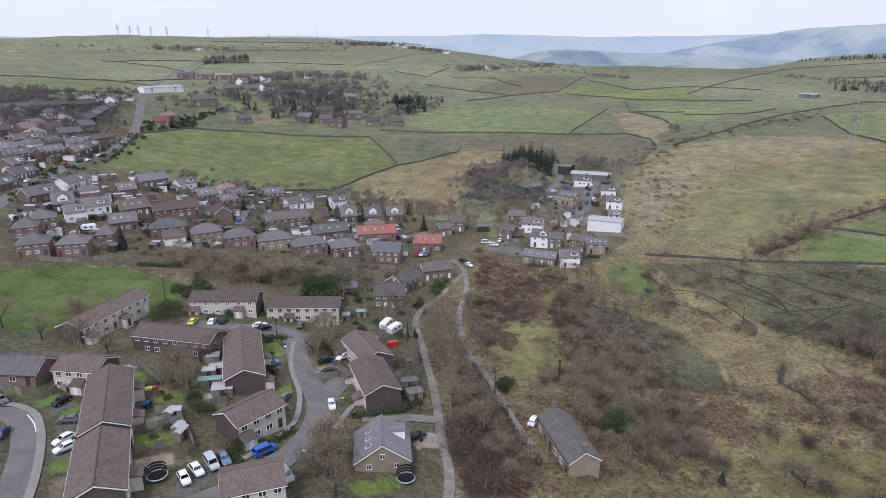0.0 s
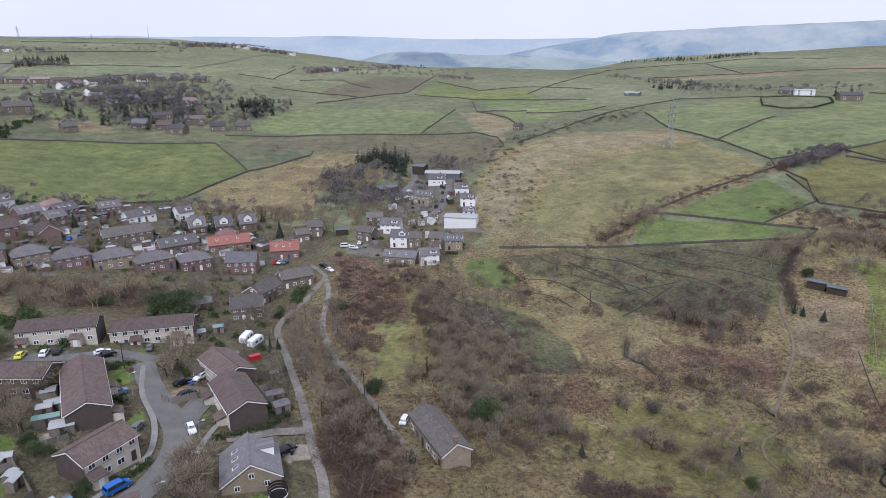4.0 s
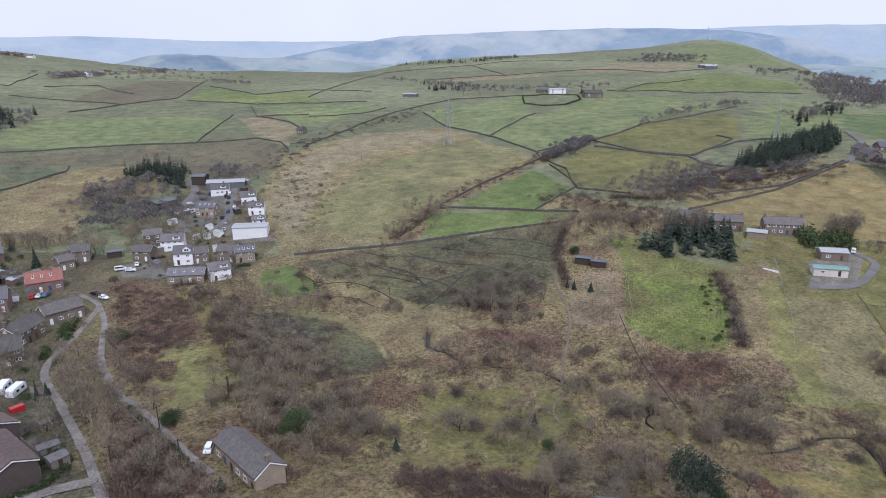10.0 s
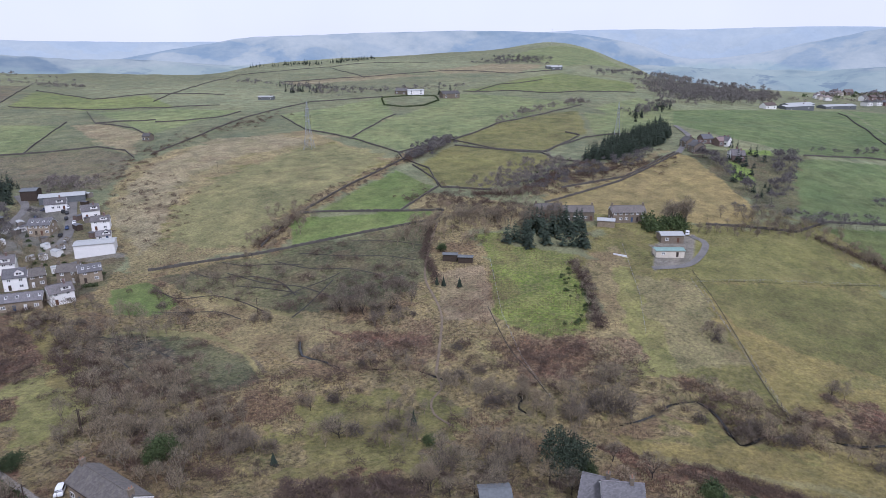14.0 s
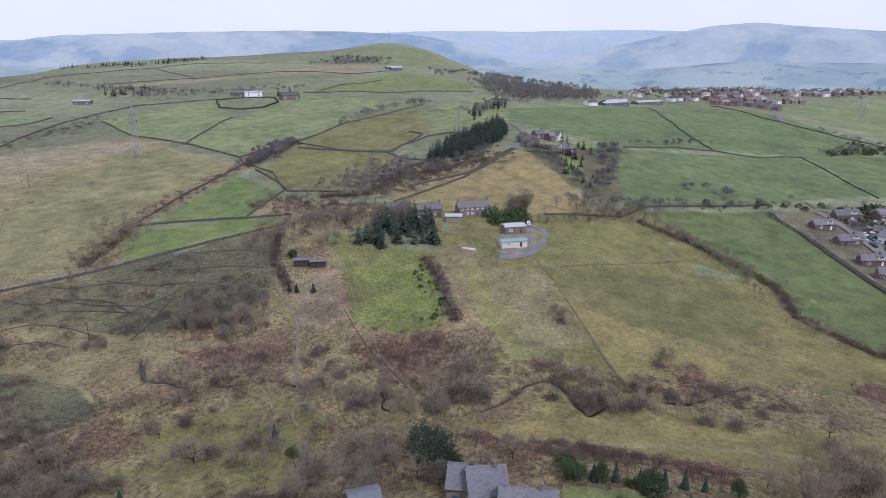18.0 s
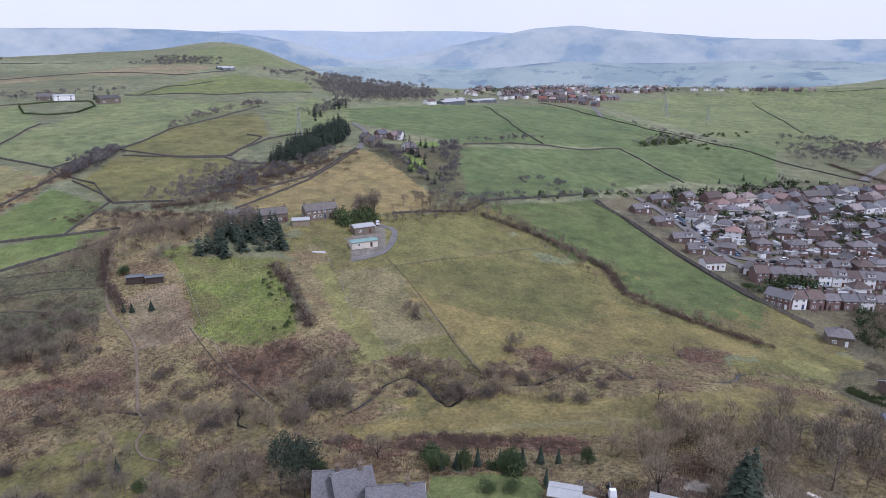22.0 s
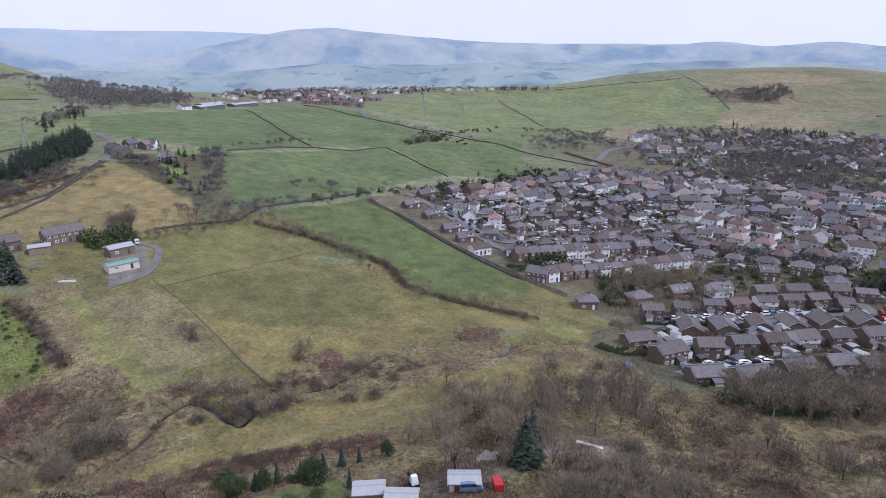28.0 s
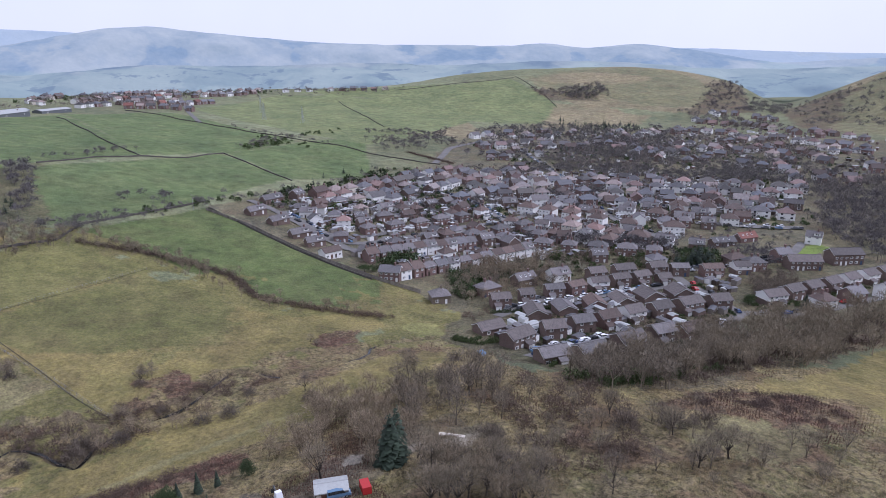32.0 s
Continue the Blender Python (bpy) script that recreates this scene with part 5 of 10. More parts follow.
stone_wall([(-449.1, 901.7), (-379.5, 980.5), (-290.1, 987.9), (-156.8, 1052.4)])
stone_wall([(327.8, 324.0), (342.2, 286.2), (354.1, 266.3), (420.2, 275.0), (466.4, 255.0)])
stone_wall([(267.3, 301.9), (255.7, 268.7), (246.4, 254.3), (264.5, 232.3)])
stone_wall([(354.1, 266.3), (345.4, 246.0), (352.7, 229.5)])
stone_wall([(267.9, 198.0), (330.8, 191.8), (414.1, 197.0)])
stone_wall([(827.0, 211.0), (634.0, 132.0), (550.0, 86.0)])
stone_wall([(483.0, 140.0), (528.0, 114.0), (550.0, 86.0), (562.0, 55.0), (601.0, 26.0), (545.0, -2.0), (499.0, -26.0)])
stone_wall([(957.0, 161.0), (839.0, 73.0), (758.0, 2.0), (717.0, -46.0), (689.0, -93.0), (631.0, -130.0), (595.0, -173.0)])
stone_wall([(297.0, 124.0), (324.0, 92.0), (352.0, 87.0), (382.0, 64.0), (421.0, 32.0)])
stone_wall([(-54.0, 538.0), (16.0, 540.0), (100.0, 519.0), (145.0, 508.0), (156.0, 485.0), (153.0, 460.0)])
stone_wall([(100.0, 519.0), (157.0, 625.0)])
stone_wall([(25.0, 702.0), (76.0, 744.0), (137.0, 782.0), (225.0, 1043.0)])
stone_wall([(-22.0, 818.0), (30.0, 782.0), (76.0, 744.0)])
stone_wall([(191.0, 684.0), (173.0, 602.0), (191.0, 565.0), (188.0, 529.0)])
stone_wall([(142.0, 760.0), (199.0, 690.0), (260.0, 647.0), (297.0, 625.0)])
stone_wall([(210.0, 944.0), (227.0, 782.0), (290.0, 799.0), (354.0, 730.0)])
stone_wall([(268.0, 720.0), (418.0, 921.0), (533.0, 1053.0)])
stone_wall([(213.0, 575.0), (257.0, 556.0), (293.0, 574.0)])
stone_wall([(173.0, 602.0), (219.0, 589.0)])
stone_wall([(309.0, 529.0), (285.0, 451.0), (291.0, 389.0), (285.0, 336.0), (271.0, 314.0)])
stone_wall([(288.0, 396.0), (386.0, 458.0)])
stone_wall([(342.0, 342.0), (340.0, 294.0), (359.0, 265.0)])
stone_wall([(359.0, 265.0), (423.0, 282.0), (424.0, 296.0)])
stone_wall([(285.0, 336.0), (341.0, 340.0), (411.0, 357.0), (485.0, 362.0), (560.0, 373.0)])
stone_wall([(559.0, 538.0), (611.0, 460.0), (731.0, 409.0)])
stone_wall([(164.0, 458.0), (217.0, 494.0), (288.0, 547.0), (377.0, 585.0), (452.0, 556.0)])
stone_wall([(568.0, 526.0), (639.0, 553.0), (719.0, 544.0)])
stone_wall([(510.0, 856.0), (642.0, 779.0), (739.0, 762.0), (775.0, 634.0), (884.0, 633.0)])
stone_wall([(538.0, 1062.0), (658.0, 1043.0), (811.0, 1074.0), (888.0, 947.0)])
stone_wall([(718.0, 1039.0), (605.0, 786.0)])
stone_wall([(100.0, 841.0), (72.0, 943.0), (12.0, 912.0)])
stone_wall([(10.0, 1098.0), (-23.0, 916.0), (-71.0, 966.0)])
field_fence([(234.2, 98.7), (269.4, 70.1), (293.2, 50.1)])
stone_wall([(404.8, 29.6), (335.6, -13.1), (282.0, -47.9)])
stone_wall([(296.5, 207.8), (340.4, 194.6), (415.4, 200.0)])
stone_wall([(1350.6, -564.6), (1172.0, -550.4), (1058.8, -525.9)])
stone_wall([(1181.6, -154.6), (863.5, -172.4)])
stone_wall([(1308.1, -287.0), (1310.8, -471.0), (1328.8, -555.6)])
field_fence([(232.2, 96.6), (198.5, 68.2), (169.0, 43.4)])
field_fence([(234.3, 101.2), (216.4, 84.3), (193.3, 61.9), (168.1, 42.3)])
field_fence([(245.8, 138.5), (207.5, 108.3), (182.6, 92.0)])
field_fence([(192.9, 169.9), (159.4, 134.4), (141.8, 111.1), (130.6, 92.0)])
scrub_line([(324.6, 82.2), (316.6, 55.9), (303.8, 33.7), (289.3, 15.9), (262.1, 4.4)])
scrub_line([(262.1, 4.4), (243.9, -20.2), (230.2, -45.1)])
scrub_line([(273.5, 314.9), (301.8, 325.2), (339.3, 340.7)])
scrub_line([(132.2, 255.2), (147.8, 259.4), (164.4, 275.1)])
scrub_line([(214.4, 142.7), (197.2, 123.1), (174.0, 104.3)])
scrub_line([(271.5, 312.0), (335.8, 340.9), (345.0, 344.2)])
scrub_line([(203.2, 217.4), (177.3, 193.2), (162.5, 170.6)])
scrub_line([(663.9, -156.2), (599.1, -186.5)])
scrub_line([(251.3, 232.8), (270.6, 217.2), (331.6, 231.6), (355.3, 227.1)])
stone_wall([(-468.1, 909.9), (-390.9, 872.8), (-320.3, 816.9)])
stone_wall([(-355.6, 684.3), (-292.6, 673.9)])
stone_wall([(-305.4, 810.0), (-242.1, 819.9), (-197.3, 901.2)])
stone_wall([(-466.7, 1344.7), (-358.7, 1390.9), (-232.9, 1431.0)])
stone_wall([(-386.2, 1185.7), (-230.7, 1283.8)])


# ---- houses ----
STYLES = {
    # wall, upper wall, roof, pitch, hip, chimneys, porch, label
    "t70": (CREAM_RENDER, None, BROWN_TILE, 24, False, 0, True, "cream and brown terraced houses with a brown tiled roof"),
    "t70d": (BROWN_CLAD, None, BROWN_TILE, 24, False, 0, False, "dark brown tile-hung terraced houses with white windows"),
    "t70w": (WHITE_RENDER, None, BROWN_TILE, 28, False, 0, False, "white rendered house with a brown tiled roof"),
    "slate": (BUFF_STONE, None, GREY_SLATE, 34, False, 0, False, "stone house with a steep slate roof and skylights"),
    "slategl": (SANDSTONE, None, GREY_SLATE, 36, False, 1, False, "stone house with a grey slate roof"),
    "bungal": (RED_BRICK, None, DARK_TILE, 32, False, 0, False, "red brick bungalow with a grey tiled roof"),
    "bung2": (BROWN_BRICK, None, DARK_TILE, 36, False, 1, False, "dormer bungalow with dark tiled roof"),
    "cottage": (BUFF_STONE, None, STONE_SLATE, 32, False, 2, False, "long stone cottage with a stone slate roof"),
    "stone": (SANDSTONE, None, STONE_SLATE, 32, False, 2, False, "weathered gritstone house with stone slate roof"),
    "stoneg": (BUFF_STONE, None, GREY_SLATE, 30, False, 0, False, "new buff stone house with a grey slate roof"),
    "stonelow": (BUFF_STONE, None, PALE_ROOF, 12, False, 0, False, "low stone outbuilding with a pale sheet roof"),
    "stonehip": (SANDSTONE, None, DARK_TILE, 32, True, 1, False, "stone bungalow with a hipped dark roof"),
    "hip": (RED_BRICK, None, DARK_TILE, 33, True, 2, False, "red brick semi-detached houses with hipped dark roof"),
    "hipst": (BUFF_STONE, None, DARK_TILE, 33, True, 2, False, "buff stone semi-detached houses with hipped roof"),
    "hipw": (WHITE_RENDER, None, BROWN_TILE, 33, True, 2, False, "white rendered semi-detached houses with hipped roof"),
    "hipp": (WHITE_RENDER, None, PINK_TILE, 33, True, 2, False, "pale semi-detached houses with pinkish tiled hipped roof"),
    "hips": (RED_BRICK, WHITE_RENDER, GREY_SLATE, 33, True, 2, False, "brick and white semi-detached houses with hipped slate roof"),
    "hipb": (BROWN_BRICK, None, BROWN_TILE, 33, True, 2, False, "brown brick semi-detached houses with hipped brown roof"),
    "hipf": (CREAM_RENDER, None, FADED_TILE, 33, True, 1, False, "cream semi-detached houses with faded hipped roof"),
    "brick": (BROWN_BRICK, None, DARK_TILE, 34, False, 1, False, "brown brick house with a dark tiled roof"),
    "brickt": (RED_BRICK, None, GREY_SLATE, 34, False, 1, False, "red brick house with a grey slate roof"),
    "redroof": (RED_BRICK, None, RED_TILE, 38, False, 1, False, "brick cottage with a bright red tiled roof"),
    "redterr": (RED_BRICK, None, BROWN_TILE, 34, False, 2, False, "red brick terrace with brown tiled roof"),
    "brownr": (BROWN_BRICK, None, BROWN_TILE, 38, False, 0, False, "brown brick chalet house with skylights"),
    "white": (WHITE_RENDER, None, DARK_TILE, 34, False, 1, False, "white rendered house with a dark tiled roof"),
    "whiteb": (WHITE_RENDER, None, PALE_ROOF, 15, False, 0, False, "long white building with a pale roof"),
    "whitef": (WHITE_RENDER, None, PALE_ROOF, 7, False, 0, False, "white rendered workshop with a shallow pale roof"),
    "modern": (WHITE_RENDER, None, GREY_SLATE, 34, False, 0, False, "new white house with grey roof and large windows"),
    "dormer": (BROWN_BRICK, WHITE_RENDER, DARK_TILE, 42, False, 0, False, "dark roofed house with a white dormer gable"),
    "terr": (RED_BRICK, None, DARK_TILE, 30, False, 2, False, "brick terraced houses with grey tiled roof"),
    "b70": (BROWN_BRICK, None, ESTATE_TILE, 27, False, 0, True, "brown brick estate house with a dark tiled roof"),
    "b70g": (BROWN_BRICK, None, DARK_TILE, 24, False, 0, True, "brown brick house with a broad grey roof"),
    "b70w": (BROWN_BRICK, WHITE_RENDER, ESTATE_TILE, 27, False, 0, True, "brick and white house with a dark tiled roof"),
    "b70r": (RED_BRICK, None, BROWN_TILE, 26, False, 0, True, "red brick estate house with a brown tiled roof"),
    "block": (BROWN_BRICK, None, ESTATE_TILE, 30, False, 0, False, "large brown brick block of flats with dark roof"),
    "shed": (DARK_WOOD, None, BARN_SHEET, 14, False, 0, False, "dark timber shed with a sheet roof"),
    "shedst": (SANDSTONE, None, PALE_ROOF, 14, False, 0, False, "small stone stable with a pale sheet roof"),
    "barn": (BARN_SHEET, None, PALE_ROOF, 14, False, 0, False, "long grey farm barn with a pale roof"),
    "hut": (CREAM_RENDER, None, PALE_ROOF, 16, False, 0, False, "small cream timber cabin with a pale grey roof"),
    "hut2": (FENCE_WOOD, None, PALE_ROOF, 12, False, 0, False, "low timber shed with a pale grey roof"),
    "chalet": (CREAM_RENDER, None, GREEN_ROOF, 10, False, 0, False, "cream chalet with french windows and green roof"),
}
NO_WINDOWS = {"whitef", "shed", "barn", "stonelow", "hut2"}
WINDOWS = {}


def window_mesh(w, h, whole):
    """A frame with a mullion; the glass too where it is not a part of its own."""
    key = (round(w, 1), round(h, 1), whole)
    if key not in WINDOWS:
        w, h = key[:2]
        s = Solid()
        e, c = (0.17, 0.09) if whole else (0.09, 0.05)
        xs, zs = [-w / 2, -w / 2 + e, -c, c, w / 2 - e, w / 2], [0, e + 0.01, h - e, h]
        for i in range(5):
            for k in range(3):
                a, b, c, d = xs[i], xs[i + 1], zs[k], zs[k + 1]
                if k == 1 and i in (1, 3):
                    for p, q in (((a, c), (b, c)), ((b, c), (b, d)), ((b, d), (a, d)), ((a, d), (a, c))):
                        s.poly([(p[0], -0.08, p[1]), (q[0], -0.08, q[1]), (q[0], -0.02, q[1]), (p[0], -0.02, p[1])])
                    if whole:
                        s.poly([(a, -0.02, c), (b, -0.02, c), (b, -0.02, d), (a, -0.02, d)], 1)
                else:
                    s.poly([(a, -0.08, c), (b, -0.08, c), (b, -0.08, d), (a, -0.08, d)])
        for p, q in (((xs[0], 0), (xs[5], 0)), ((xs[5], 0), (xs[5], h)), ((xs[5], h), (xs[0], h)), ((xs[0], h), (xs[0], 0))):
            s.poly([(p[0], -0.08, p[1]), (p[0], 0.02, p[1]), (q[0], 0.02, q[1]), (q[0], -0.08, q[1])])
        pane = Solid().box((0, -0.04, 0), (w / 2 - 0.14, -0.015, h - 0.19)).mesh("pane", GLASS)
        sill = Solid().box((-w / 2 - 0.08, -0.16, -0.1), (w / 2 + 0.08, 0.02, -0.002)).mesh("sill", PAVING)
        WINDOWS[key] = (s.mesh("window", WHITE, GLASS), pane, sill)
    return WINDOWS[key]


DOORS = [Solid().stack([(-0.5, -0.06, 0.5, 0.02, 0), (-0.5, -0.06, 0.5, 0.02, 2.1)]).mesh("door", m)
         for m in (WHITE, DARK_WOOD, plain("blue_door_paint", (0.05, 0.08, 0.14), 0.4), plain("brown_door_paint", (0.12, 0.06, 0.04), 0.4))]
POT = Solid().tube((0, 0, 0), (0, 0, 0.4), 0.13, 0.1, 7).mesh("chimney_pot", CHIMNEY_POT)
GARAGE = Solid().stack([(-1.2, -0.06, 1.2, 0.02, 0), (-1.2, -0.06, 1.2, 0.02, 0.6), (-1.2, -0.09, 1.2, 0.02, 0.66), (-1.2, -0.06, 1.2, 0.02, 1.3), (-1.2, -0.09, 1.2, 0.02, 1.36), (-1.2, -0.06, 1.2, 0.02, 2.1)]).mesh("garage_door", WHITE)


def gable_body(L, D, H, rise, depth=2.5):
    """Walls up to the eaves with a gable at each end."""
    s = Solid()
    a, b = L / 2, D / 2
    end = [(-b, -depth), (b, -depth), (b, H), (0, H + rise), (-b, H)]
    s.poly([(a, y, z) for y, z in end])
    s.poly([(-a, y, z) for y, z in reversed(end)])
    s.poly([(-a, -b, -depth), (a, -b, -depth), (a, -b, H), (-a, -b, H)])
    s.poly([(a, b, -depth), (-a, b, -depth), (-a, b, H), (a, b, H)])
    s.poly([(-a, -b, H), (a, -b, H), (a, 0, H + rise), (-a, 0, H + rise)])
    s.poly([(a, b, H), (-a, b, H), (-a, 0, H + rise), (a, 0, H + rise)])
    return s


def gable_roof(L, D, H, rise, over=0.35, verge=0.3, thick=0.16):
    """Both slopes as one folded sheet."""
    s = Solid()
    a, b = L / 2 + verge, D / 2 + over
    z = H - rise * over / (D / 2) + 0.14
    top = H + rise + 0.14
    prof = [(-b, z), (0, top), (b, z), (b, z - thick), (0, top - thick * 1.15), (-b, z - thick)]
    for k in range(6):
        (y0, z0), (y1, z1) = prof[k], prof[(k + 1) % 6]
        s.poly([(-a, y0, z0), (a, y0, z0), (a, y1, z1), (-a, y1, z1)])
    for x, ring in ((-a, prof), (a, prof[::-1])):
        s.poly([(x, *ring[k]) for k in range(6)])
    return s


def hip_roof(L, D, H, rise, over=0.4):
    s = Solid()
    a, b = L / 2 + over, D / 2 + over
    r = max(a - b, 0.3)
    z0, z1 = H - 0.05, H + rise + 0.15
    s.poly([(-a, -b, z0), (a, -b, z0), (r, 0, z1), (-r, 0, z1)]).poly([(a, b, z0), (-a, b, z0), (-r, 0, z1), (r, 0, z1)])
    s.poly([(a, -b, z0), (a, b, z0), (r, 0, z1)]).poly([(-a, b, z0), (-a, -b, z0), (-r, 0, z1)])
    for p, q in (((-a, -b), (a, -b)), ((a, -b), (a, b)), ((a, b), (-a, b)), ((-a, b), (-a, -b))):
        s.poly([(*p, z0 - 0.16), (*q, z0 - 0.16), (*q, z0), (*p, z0)])
    s.poly([(-a, -b, z0 - 0.16), (-a, b, z0 - 0.16), (a, b, z0 - 0.16), (a, -b, z0 - 0.16)])
    return s


MODELS = {}


def house_model(style, L, D, storeys, across, tier, twist):
    """Builds one house at the origin: front to -y, ground at zero."""
    wall, upper, roof, pitch, hip, chimneys, porch, label = STYLES[style]
    rnd = random.Random(int(L * 10) + int(D) * 3 + len(style) + twist * 17)
    if across:
        L, D = D, L
    H = 2.42 * storeys + (0.3 if storeys < 2 else 0)
    rise = D / 2 * math.tan(radians(pitch))
    root = new("house" if style not in ("shed", "barn", "shedst", "stonelow", "chalet", "hut", "hut2") else {"hut": "cabin", "hut2": "shed", "shed": "shed", "barn": "barn", "shedst": "stable", "stonelow": "outbuilding", "chalet": "chalet"}[style])
    tagged(root, label, "house" if root.name.startswith("house") else root.name.split(".")[0], "houses" if root.name.startswith("house") else "")
    spin = pose(0, 0, 0, 0, 0, 90) if across else Matrix()
    split = 2.6 if upper and storeys > 1.4 else None

    def add(name, mesh, parent=root, label="", at=Matrix()):
        return part(name, mesh, parent, label, spin @ at if parent is root else at)
    units = max(1, round(L / 6.2)) if storeys > 1.2 or L > 14 else max(1, round(L / 9))
    unit = L / units
    far = tier == 2
    glassed = style not in NO_WINDOWS
    spots = []
    if glassed:
        for side in (-1, 1):
            for u in range(units):
                x0 = -L / 2 + unit * (u + 0.5)
                for st in range(max(1, int(storeys + 0.3))):
                    z = 0.9 + st * 2.45
                    if z + 1.2 > H + (0.3 if storeys < 2 else 0):
                        continue
                    w = 1.5 if st == 0 else 1.3
                    for q in (-0.24, 0.25):
                        if st == 0 and q > 0 and side == -1:
                            continue
                        spots.append((side, x0 + unit * q * (1 if (u + twist) % 2 else -1), z, min(w, unit * 0.4), 1.2))
        if tier < 2 and D > 7:
            if style in ("stone", "cottage", "slate", "stoneg", "modern", "slategl"):
                spots += [(e, off, z, 1.0, 1.1) for e in (2, 3) for off, z in ((0.0, H + 0.3 if storeys < 2 else 3.4), (-D * 0.25, 0.95), (D * 0.25, 0.95))]
    body = gable_body(L, D, H, 0 if hip else rise) if not split else gable_body(L, D, split, 0)
    if hip and not split:
        body = gable_body(L, D, H, 0.01)
    add("wall", body.mesh("wall", wall))
    if split:
        up = gable_body(L + 0.06, D + 0.06, H, 0.01 if hip else rise, -split)
        add("upper_wall", up.mesh("upper_wall", upper), label="pale rendered upper wall")
    add("roof", (hip_roof(L, D, H, rise) if hip else gable_roof(L, D, H, rise)).mesh("roof", roof))
    if tier < 2:
        rx = L / 2 + 0.3 if not hip else max((L - D) / 2, 0.3)
        add("ridge", Solid().tube((-rx, 0, H + rise + 0.14), (rx, 0, H + rise + 0.14), 0.14, 0.14, 6).mesh("ridge", roof))
    if style in ("t70", "t70d"):
        for e in (-1, 1):
            g = Solid()
            x = e * (L / 2 + 0.05)
            p = [(x, -D / 2, -2), (x, D / 2, -2), (x, D / 2, H), (x, 0, H + rise), (x, -D / 2, H)]
            g.slab(p if e > 0 else p[::-1], 0.06)
            add("gable_wall", g.mesh("gable_wall", BROWN_CLAD), label="dark brown gable wall")
    for e in ((-1, 1) if not hip and not far and glassed else ()):
        for y in (-1, 1):
            x = e * (L / 2 + 0.32)
            z = H - rise * 0.35 / (D / 2) - 0.1
            p = [(x - 0.02, y * (D / 2 + 0.35), z), (x + 0.02, y * (D / 2 + 0.35), z), (x + 0.02, 0, H + rise - 0.1), (x - 0.02, 0, H + rise - 0.1)]
            add("bargeboard", Solid().slab(p[::y], -0.22).mesh("bargeboard", WHITE))
    if tier == 0 and not hip and glassed:
        for y in (-1, 1):
            g = Solid().tube((-L / 2 - 0.2, y * (D / 2 + 0.4), H - 0.22), (L / 2 + 0.2, y * (D / 2 + 0.4), H - 0.22), 0.06, 0.06, 6)
            add("gutter", g.mesh("gutter", WHITE if style[:3] == "t70" else DARK_WOOD))
    stack_at = [-L / 2 + 0.5, L / 2 - 0.5] if chimneys == 2 else [L * 0.22]
    for x in stack_at[:chimneys]:
        if hip:
            x *= 0.35
        z = H + rise + 1.2
        c = Solid().stack([(x - 0.35, -0.5, x + 0.35, 0.5, H + rise * 0.75), (x - 0.35, -0.5, x + 0.35, 0.5, z), (x - 0.43, -0.58, x + 0.43, 0.58, z + 0.01), (x - 0.43, -0.58, x + 0.43, 0.58, z + 0.14)])
        ch = add("chimney", c.mesh("chimney", RED_BRICK if wall in (RED_BRICK, BROWN_BRICK, WHITE_RENDER) else SANDSTONE))
        if tier == 0:
            for dy in (-0.25, 0.25):
                part("chimney_pot", POT, ch, at=pose(x, dy, H + rise + 1.34))
    if far:
        for side, x, z, w, h in spots[:4]:
            add("window", window_mesh(w, h, True)[0], at=pose(x, side * D / 2, z, 0, 0, 0 if side < 0 else 180))
    else:
        for side, x, z, w, h in spots:
            if tier == 1 and side == 1:
                continue
            frame_mesh, pane, sill = window_mesh(w, h, tier > 0)
            off = 0.03 if split and z > split - 1 else 0
            if side > 1:
                e = 1 if side == 2 else -1
                at = pose(e * (L / 2 + off), x, z, 0, 0, 90 * e)
            else:
                at = pose(x, side * (D / 2 + off), z, 0, 0, 0 if side < 0 else 180)
            wn_ob = add("window", frame_mesh, at=at)
            if tier == 0:
                for px in (-round(w, 1) / 2 + 0.09, 0.05):
                    part("pane", pane, wn_ob, at=pose(px, 0, 0.1))
                if side == -1:
                    part("sill", sill, wn_ob)
        for u in range(units if glassed else 0):
            x0 = -L / 2 + unit * (u + 0.5) + unit * 0.25 * (1 if (u + twist) % 2 else -1)
            if porch and tier <= 1 and (u + twist) % 2 == 0:
                pz = 2.7
                p = Solid().box((x0 - 1.3, -D / 2 - 2.0, -2), (x0 + 1.3, -D / 2 - 0.01, 2.3))
                po = add("porch", p.mesh("porch", wall))
                r = Solid().slab([(x0 - 1.55, -D / 2 - 2.3, 2.3), (x0 + 1.55, -D / 2 - 2.3, 2.3), (x0 + 1.55, -D / 2, 3.15), (x0 - 1.55, -D / 2, 3.15)], 0.14)
                part("porch_roof", r.mesh("porch_roof", roof), po)
                if style == "t70":
                    part("door", DOORS[rnd.randrange(4)], po, at=pose(x0, -D / 2 - 2.01, 0))
                else:
                    part("garage_door", GARAGE, po, at=pose(x0, -D / 2 - 2.01, 0))
            else:
                add("door", DOORS[rnd.randrange(4)], at=pose(x0, -D / 2 - 0.01, 0))
    if style in ("brownr", "slate", "brick", "stoneg", "redroof") and tier < 2:
        for k in range(3 if style != "stoneg" else 4):
            x = -L / 2 + L * (k + 0.8) / 4
            u = 0.5
            fl = -1 if style == "slate" else 1
            y, z = -D / 2 * (1 - u) * fl, H + rise * u + 0.16
            s = Solid()
            c, sl = 0.55, math.tan(radians(pitch)) * fl
            s.slab([(x - 0.4, y - c, z - c * sl), (x + 0.4, y - c, z - c * sl), (x + 0.4, y + c, z + c * sl), (x - 0.4, y + c, z + c * sl)], -0.07)
            light = add("skylight", s.mesh("skylight", WHITE))
